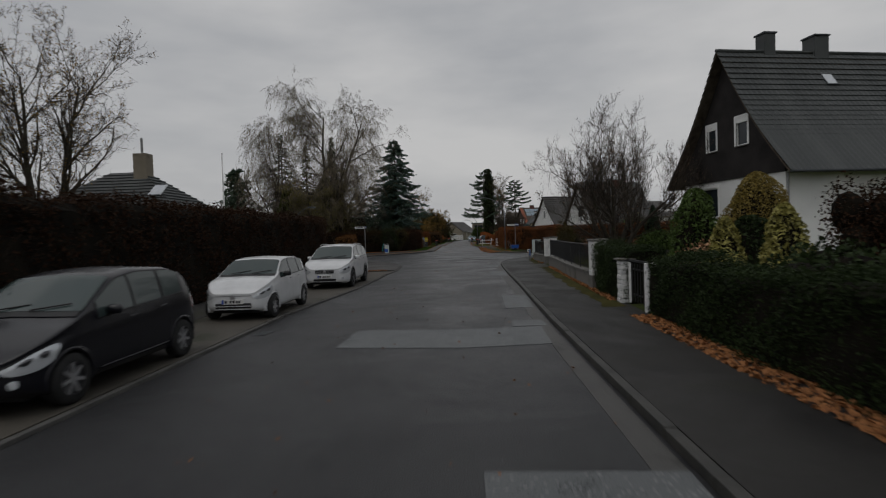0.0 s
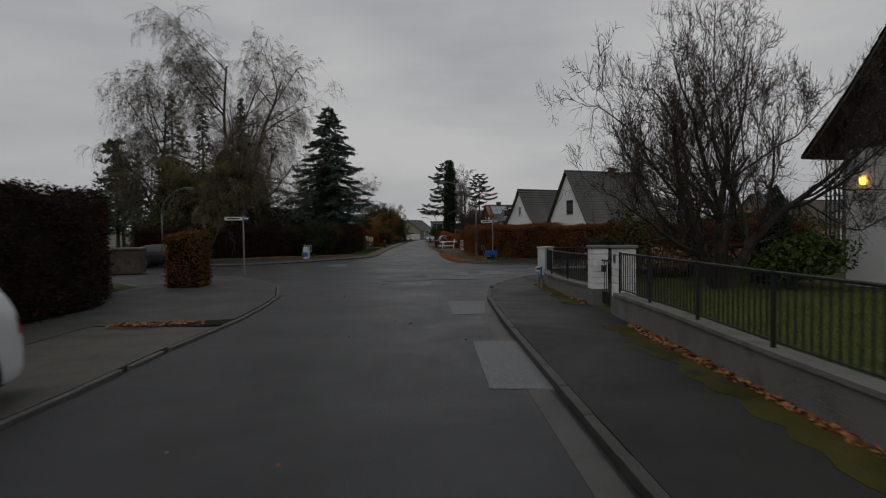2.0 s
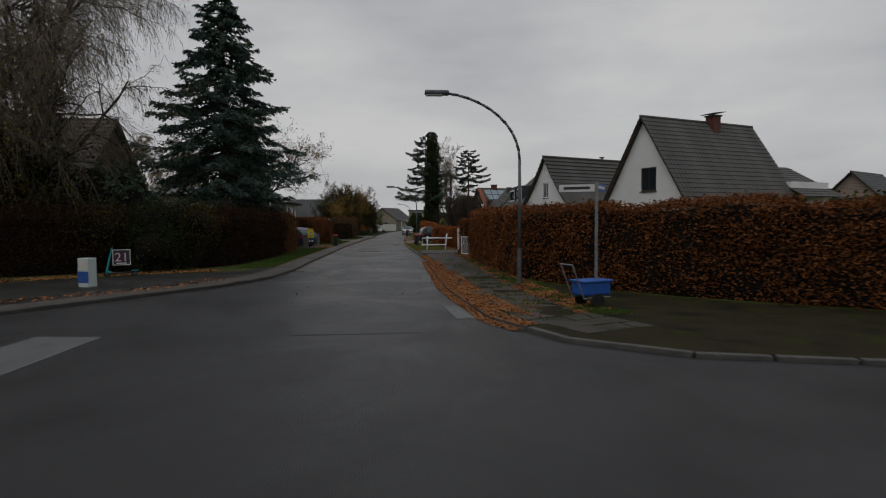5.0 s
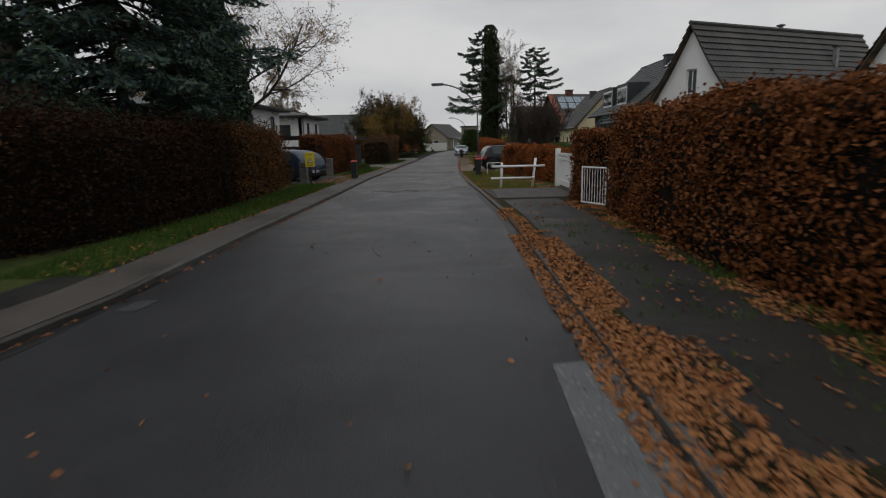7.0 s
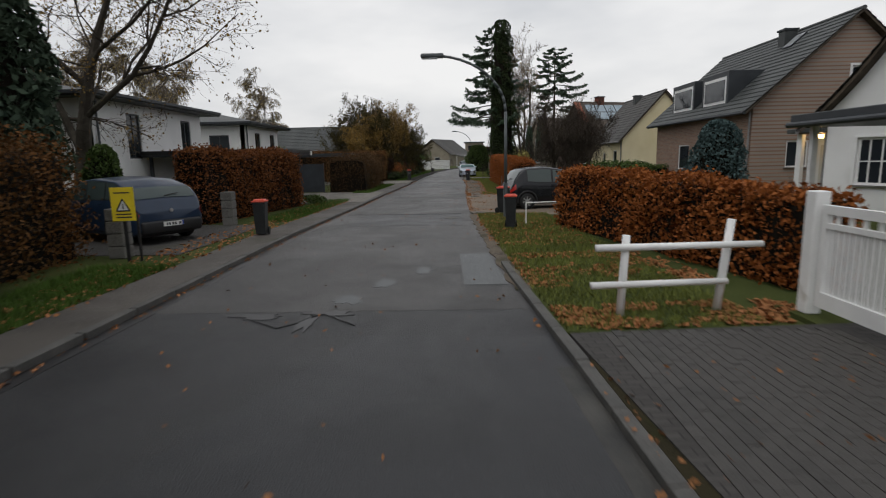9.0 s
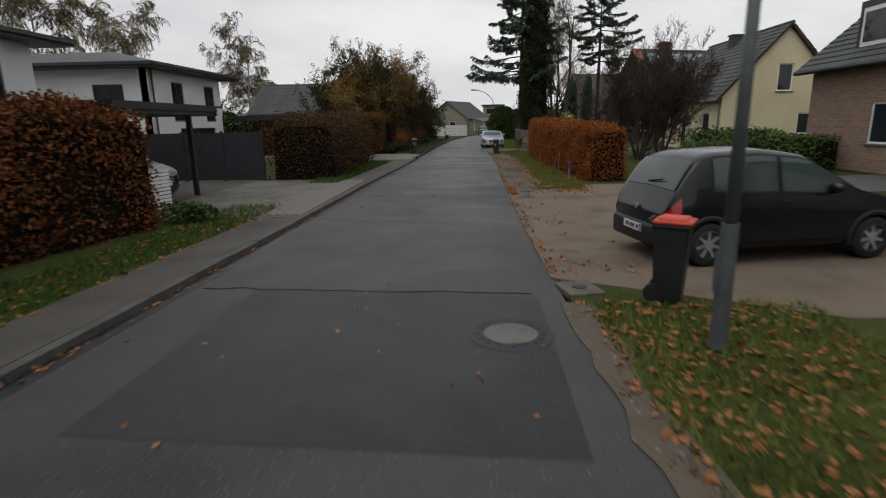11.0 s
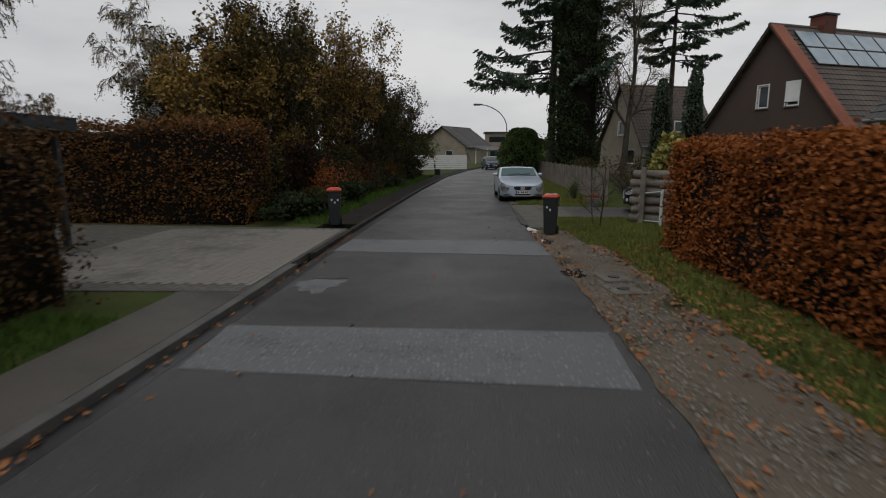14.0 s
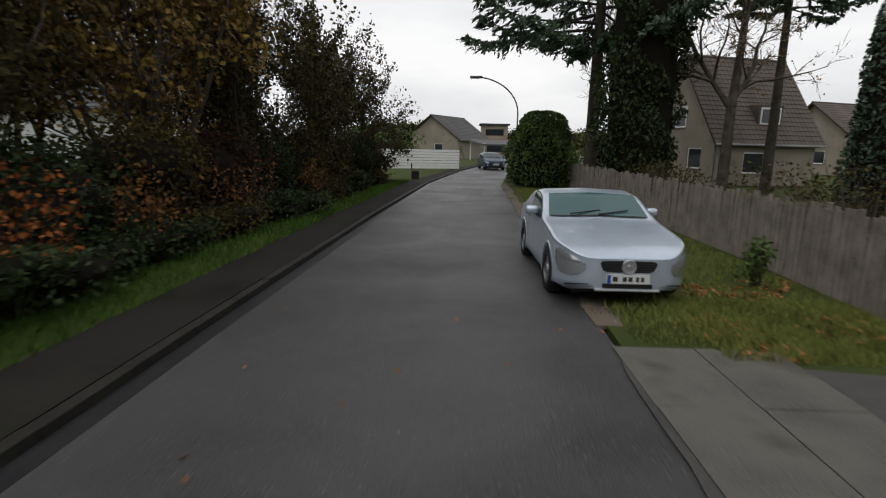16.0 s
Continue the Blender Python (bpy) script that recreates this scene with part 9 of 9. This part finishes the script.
tree("sapling", "thin bare sapling beside the drive", (3.3, 122.4, 0.04), 2.2, [(4, 5, 0.7, 35, 0.05, 0.1), (4, 4, 0.6, 40, 0.05, 0.15), (3, 0, 0, 0, 0.05, 0.2)], 93, stems=3, r0=0.022, lean=0.3, trunk=0.5)
bush("shrub", "green shrub in a far garden", (-16, 122, 0.05), (2.5, 2.0, 2.2), 94, BUSH_GREEN, 3500, 0.18)
bush("shrub", "ground ivy and weeds along the footway", (-5.6, 96.9, 0.08), (0.7, 0.5, 0.22), 95, BUSH_GREEN, 900, 0.1, 6, False)
# the thicket on the left
THICK = [(5, 8, 0.8, 40, 0.05, 0.12), (6, 8, 0.55, 45, 0.04, 0.14), (5, 6, 0.55, 45, 0.03, 0.16), (4, 0, 0, 0, 0.0, 0.18)]
for k, (x, y, h) in enumerate(((-7.6, 125.6, 6.3), (-6.9, 129.6, 8.4), (-10.2, 128.5, 6.6), (-6.6, 134.0, 8.6), (-10.0, 134.5, 9.6), (-6.3, 138.6, 8.0), (-9.4, 141.5, 8.8), (-6.0, 143.4, 7.2), (-5.6, 148.6, 6.4))):
    tree("thicket_tree", "dense small tree with olive and brown leaves in a thicket", (x, y, 0.05), h, THICK, 100 + k, stems=4, r0=0.10, lean=0.5, trunk=0.45, leaf=AUTUMN_OLIVE if k % 3 else AUTUMN, leaves=15000, leaf_size=0.13, rad=3.0, twig_r=0.012)
for k, (x, y) in enumerate(((-6.6, 124.6), (-6.2, 127.4), (-5.9, 130), (-5.9, 132.8), (-5.7, 135.5), (-5.6, 138.4), (-5.5, 141), (-5.3, 144), (-5.1, 147), (-4.9, 150))):
    bush("undergrowth", "dark bramble undergrowth below the thicket", (x, y, 0.05), (1.0, 1.8, 1.2), 120 + k, (AUTUMN_OLIVE, BEECH_SHADED, PRIVET)[k % 3], 7000, 0.1, 11, True, twigs=400)
for k in range(11):
    bush("undergrowth", "low dark ivy and brambles spilling onto the verge", (-4.95 + 0.08 * (k % 3) + 0.05 * k, 123.2 + 2.5 * k, 0.05), (0.75, 1.5, 0.42), 170 + k, (PRIVET, AUTUMN_OLIVE, IVY)[k % 3], 3200, 0.09, 10, True, twigs=80)
for k, (x, y) in enumerate(((-5.0, 126.9), (-5.0, 128.6), (-4.9, 131.2), (-4.8, 134.2), (-4.6, 139.0))):
    bush("undergrowth", "rusty young beech at the thicket edge", (x, y, 0.05), (0.6, 1.0, 0.9), 130 + k, BEECH_ORANGE if k < 2 else BEECH_RUST, 650, 0.085, 7, False, twigs=90)
for k, (x, y, sx, h) in enumerate(((-13, 68.6, 2.4, 2.6), (-17, 67.2, 2.4, 2.8), (-21.5, 65.5, 3.0, 2.4), (-19.5, 70, 3.0, 3.4))):
    bush("yew_bush", "dark evergreen mass below the corner trees", (x, y, 0.05), (sx, 1.8, h), 140 + k, NEEDLE_OLIVE if k % 2 else NEEDLE, 6000, 0.2, 9)
bush("undergrowth", "far greenery at the bend", (-8, 172, 0), (4, 6, 2.0), 133, BUSH_GREEN, 3500, 0.3)
bush("undergrowth", "far greenery beside the street", (8, 178, 0), (3, 8, 1.3), 134, BUSH_GREEN, 3500, 0.3)
for k, (x, y, w, h) in enumerate(((12, 262, 14, 3.6), (-12, 252, 12, 3.2), (34, 240, 16, 3.4), (19, 196, 6, 2.6))):
    bush("undergrowth", "distant hazy trees behind the bend", (x, y, 0), (w, 5, h), 160 + k, (AUTUMN_OLIVE, NEEDLE_OLIVE)[k % 2], 5000, 0.5, 14)
bush("undergrowth", "distant trees along the horizon", (-14, 225, 0), (12, 6, 3.4), 135, NEEDLE_OLIVE, 4000, 0.6, 14)
bush("undergrowth", "distant wooded garden edge", (45, 95, 0), (16, 6, 2.6), 136, NEEDLE_OLIVE, 4000, 0.5, 14)
bush("undergrowth", "distant wooded garden edge behind roofs", (-50, 60, 0), (6, 22, 4.5), 137, NEEDLE_OLIVE, 6000, 0.5, 16)

# ---------- grass and fallen leaves ----------
rg = np.random.default_rng(3)
VERGE_L = [p for p in offset(dLB, -1.01) if 65 < p[1] < 100]
VERGE_L2 = [p for p in offset(dLB, -1.01) if 104 < p[1] < 115 or 121.8 < p[1] < 152]
blades("grass", "green grass strip along the footway", np.concatenate([band(rg, [p for p in VERGE_L if p[1] < 83.5], -1.5, 0.0, 26000), band(rg, [p for p in VERGE_L if p[1] > 90], -1.2, 0.0, 6000)]), 0.13, 1, 0.07, BLADE_LUSH)
blades("grass", "green grass strip along the footway", np.concatenate([band(rg, [p for p in VERGE_L2 if p[1] < 116], -1.0, 0.0, 9000), band(rg, [p for p in VERGE_L2 if p[1] > 121], -0.9, 0.05, 16000)]), 0.14, 2, 0.07, BLADE_LUSH)
RV = lambda a, b: [p for p in dRB if a < p[1] < b]
blades("grass", "grass verge with leaves beside the asphalt", np.concatenate([band(rg, RV(78.9, 92.5), 0.2, 2.6, 23000), band(rg, RV(103.5, 123), 1.2, 2.4, 24000), clumped(np.column_stack([rg.uniform(2.2, 3.6, 5000), rg.uniform(102.3, 104.5, 5000)]), 15, 0.9, -0.02), band(rg, RV(127.9, 150), 0.5, 3.4, 26000), np.column_stack([rg.uniform(2.5, 5.2, 12000), rg.uniform(127.7, 129.8, 12000)]), np.column_stack([rg.uniform(1.8, 2.7, 900), rg.uniform(128.1, 129.4, 900)]), band(rg, RV(119, 123), 0.9, 3.4, 12000), np.column_stack([rg.uniform(2.9, 5.0, 6000), rg.uniform(122.2, 124.15, 6000)]), np.column_stack([rg.uniform(2.15, 3.2, 5000), rg.uniform(121.6, 124.1, 5000)])]), 0.09, 4, 0.012)
blades("grass", "tufts of weeds at the foot of the beech hedge", np.concatenate([clumped(band(rg, RV(51.5, 71), 2.0, 2.9, 9000), 8, 1.2, 0.02), clumped(band(rg, RV(51.5, 71), 0.5, 2.0, 5000), 9, 1.5, 0.22)]), 0.09, 7, 0.07, BLADE_LUSH)
lawn = np.column_stack([rg.uniform(4.8, 13.5, 60000), rg.uniform(18, 38, 60000)])
blades("grass", "mown lawn behind the railing", lawn, 0.06, 5, 0.083)
strew("fallen_leaves", "brown fallen leaves along the kerb and hedge", "leaves", np.concatenate([
    clumped(band(rg, RV(51.5, 64), 0.0, 0.85, 9000), 1, 1.0, -0.12), clumped(band(rg, RV(60, 70), 0.0, 0.6, 4500), 2, 1.2, -0.15), clumped(band(rg, RV(66, 74), 0.0, 0.34, 1700), 3, 1.4, -0.1), band(rg, RV(73, 78.5), 0.0, 0.22, 40), clumped(band(rg, RV(52, 68), 1.85, 2.75, 9000), 4, 1.0, -0.2), clumped(band(rg, RV(66, 75), 1.95, 2.75, 3200), 5, 1.2, -0.2), clumped(band(rg, RV(52, 75), 0.5, 2.2, 1800), 6, 1.3, 0.1), band(rg, RV(75, 78.6), 0.3, 2.9, 60), band(rg, RV(51.5, 66), 0.0, 0.36, 3000)]), 0.06, LEAF_FALLEN, 1, 0.072)
strew("fallen_leaves", "brown fallen leaves at the foot of the green hedge", "leaves", np.concatenate([band(rg, [(3.75, -5), (3.8, 11.5)], -0.35, 0.15, 3800), band(rg, [(4.0, 14), (4.6, 28)], -0.3, 0.0, 1500), band(rg, [(4.7, 31), (5.0, 37)], -0.35, 0.0, 300)]), 0.09, LEAF_FALLEN, 2, 0.10)
strew("fallen_leaves", "brown fallen leaves round the white rail fence", "leaves", np.concatenate([clumped(band(rg, RV(78.7, 80.6), 0.2, 3.4, 2400), 17, 1.3, -0.1), clumped(band(rg, RV(80, 84.5), 0.2, 3.2, 2800), 18, 1.1, -0.05), band(rg, RV(84, 93), 0.1, 2.4, 1500), band(rg, RV(104, 120), 0.9, 2.6, 1500), band(rg, RV(100.5, 104), 0.8, 2.6, 200), band(rg, RV(120, 123.5), 0.8, 3.2, 350), clumped(np.column_stack([rg.uniform(2.2, 5.2, 1500), rg.uniform(127.6, 131, 1500)]), 10, 1.2, 0.1)]), 0.08, LEAF_FALLEN, 3, 0.02)
strew("pebbles", "pale pebbles trodden into the bare strip", "stones", np.concatenate([clumped(band(rg, RV(101, 122), 0.05, 1.1, 5200), 11, 0.8, -0.05)]), 0.035, PEBBLE, 8, 0.018, 0.9, 0.9)
strew("fallen_leaves", "leaves trodden into the bare strip and gutter", "leaves", np.concatenate([clumped(band(rg, RV(92, 122), -0.05, 1.3, 2200), 12, 0.9, 0.05), band(rg, RV(92, 122), -0.05, 0.12, 450), band(rg, RV(101, 103.2), 0.02, 0.24, 420), clumped(np.column_stack([rg.uniform(2.05, 3.6, 1600), rg.uniform(101.8, 104.5, 1600)]), 14, 1.0, 0.0), clumped(band(rg, RV(103, 121), 1.1, 2.5, 1800), 13, 1.1, -0.05)]), 0.065, LEAF_FALLEN, 9, 0.022)
strew("fallen_leaves", "few fallen leaves on the left footway and grass", "leaves", np.concatenate([band(rg, VERGE_L, -1.2, 0.15, 1800), band(rg, [(-6.2, 29.2), (-4.3, 29.4)], -0.2, 0.25, 260), band(rg, [(-14, 60.4), (-9.0, 63.6), (-6.3, 64.6)], -0.9, 0.25, 1500), band(rg, [(-9.5, 55), (-6, 58.4), (-4.8, 61)], -0.9, 0.0, 350)]), 0.09, LEAF_FALLEN, 4, 0.09)
strew("fallen_leaves", "scattered single leaves lying on the street", "leaves", np.concatenate([band(rg, [p for p in dRB if 55 < p[1] < 130], -4.5, 0, 420), band(rg, [p for p in dRA if 0 < p[1] < 36], -5, 0, 140)]), 0.06, LEAF_FALLEN, 5, 0.002)
strew("fallen_leaves", "brown fallen leaves lying in the gutter", "leaves", np.concatenate([band(rg, RV(51.5, 70), -0.24, 0.0, 4200), band(rg, RV(70, 74), -0.12, 0.0, 150), band(rg, [p for p in dLB if 62 < p[1] < 122], 0.0, 0.14, 700)]), 0.06, LEAF_FALLEN, 6, 0.006)


# ---------- single pieces of the paved ground ----------
def flags(parent, rows, z, material, seed, gap=0.006, jit=0.03):
    """Uneven slabs: rows of (corner, corner, corner, corner) in plan."""
    r_ = random.Random(seed)
    for q in rows:
        cx, cy = sum(p[0] for p in q) / 4, sum(p[1] for p in q) / 4
        o = []
        for x, y in q:
            ln = math.hypot(x - cx, y - cy)
            o.append((x - (x - cx) / ln * gap + r_.uniform(-jit, jit) * 0.4, y - (y - cy) / ln * gap + r_.uniform(-jit, jit) * 0.4))
        ob = part("slab", slab(o, z - 0.05, z + r_.uniform(-0.004, 0.006)), material, parent)


def by_label(text):
    return next(ob for ob in bpy.data.objects if ob.parent is None and ob.get("label", "") == text)


FOOT_R = by_label("worn asphalt footway under leaves beside a beech hedge")
rf = random.Random(21)
d = dense([p for p in dRB if 50.5 < p[1] < 60.5], 0.62)
cross = []
for k in range(len(d)):
    b = rf.uniform(1.0, 1.35)
    cross.append([offset(d, q)[k] for q in (0.5 + rf.uniform(-0.12, 0.1), b, b + rf.uniform(0.45, 0.75), 2.05 + rf.uniform(-0.1, 0.15))])
rows = []
for k, (a, b) in enumerate(zip(cross, cross[1:])):
    for q in range(3):
        if rf.random() < 0.86:
            rows.append((a[q], a[q + 1], b[q + 1], b[q]))
flags(FOOT_R, rows, 0.074, PAVE_SLAB, 5, 0.022, 0.16)
DRIVE_S = by_label("grey garden drive with large concrete slabs at the street")
xs, ys_ = [1.5, 2.3, 3.1], [122.0, 123.1, 124.3, 125.5, 126.75, 128.0]
flags(DRIVE_S, [((xs[i], ys_[j]), (xs[i + 1], ys_[j]), (xs[i + 1], ys_[j + 1]), (xs[i], ys_[j + 1])) for i in range(2) for j in range(5) if not (i == 1 and j < 2)], 0.03, SLAB, 6, 0.008, 0.02)

def pavers(label, x0, x1, y0, y1, z, near, stone=PAVER_STONE):
    """Blocks of 20 x 10 cm in running bond: those nearest the kerb are objects of their own, the rest one mesh."""
    e = by_label(label)
    me = bpy.data.meshes.new("paver")
    bm = box(bmesh.new(), -0.047, 0.047, -0.097, 0.097, -0.03, 0.0)
    bm.to_mesh(me)
    bm.free()
    finish(me, stone)
    r_ = random.Random(int(y0))
    rest, count = [], 0
    nx, ny = int((x1 - x0) / 0.1), int((y1 - y0) / 0.2)
    for i in range(nx):
        x = x1 - 0.05 - i * 0.1
        for j in range(ny):
            y = y0 + 0.1 + j * 0.2 + (0.1 if i % 2 else 0)
            zz = z + r_.uniform(-0.002, 0.003)
            if i < near and count < 300:
                ob = new("paver", me)
                ob.parent = e
                ob.matrix_world = pose(x, y, zz, r_.uniform(-0.6, 0.6), r_.uniform(-0.6, 0.6), r_.uniform(-0.8, 0.8))
                count += 1
            else:
                rest.append((x, y, zz))
    c = np.array(rest)
    hx, hy = 0.047, 0.097
    k = np.array([[-hx, -hy, 0], [hx, -hy, 0], [hx, hy, 0], [-hx, hy, 0]])
    lo = k + np.array([0, 0, -0.03])
    faces = [k] + [np.array([lo[a], lo[(a + 1) % 4], k[(a + 1) % 4], k[a]]) for a in range(4)]
    ob = quads("block_paving", np.concatenate([c[:, None, :] + f[None] for f in faces], 1).reshape(-1, 3), 4, stone, e)
    ob["kind"] = "stuff"


pavers("block-paved driveway beside a carport", -7.4, -3.5, 97.6, 105.0, 0.102, 8)
pavers("block-paved driveway between two hedges", -7.2, -3.06, 115.5, 121.0, 0.102, 11)
pavers("dark block-paved driveway before a white gate", 2.22, 4.76, 75.5, 78.7, 0.09, 25, PAVER_DARK)
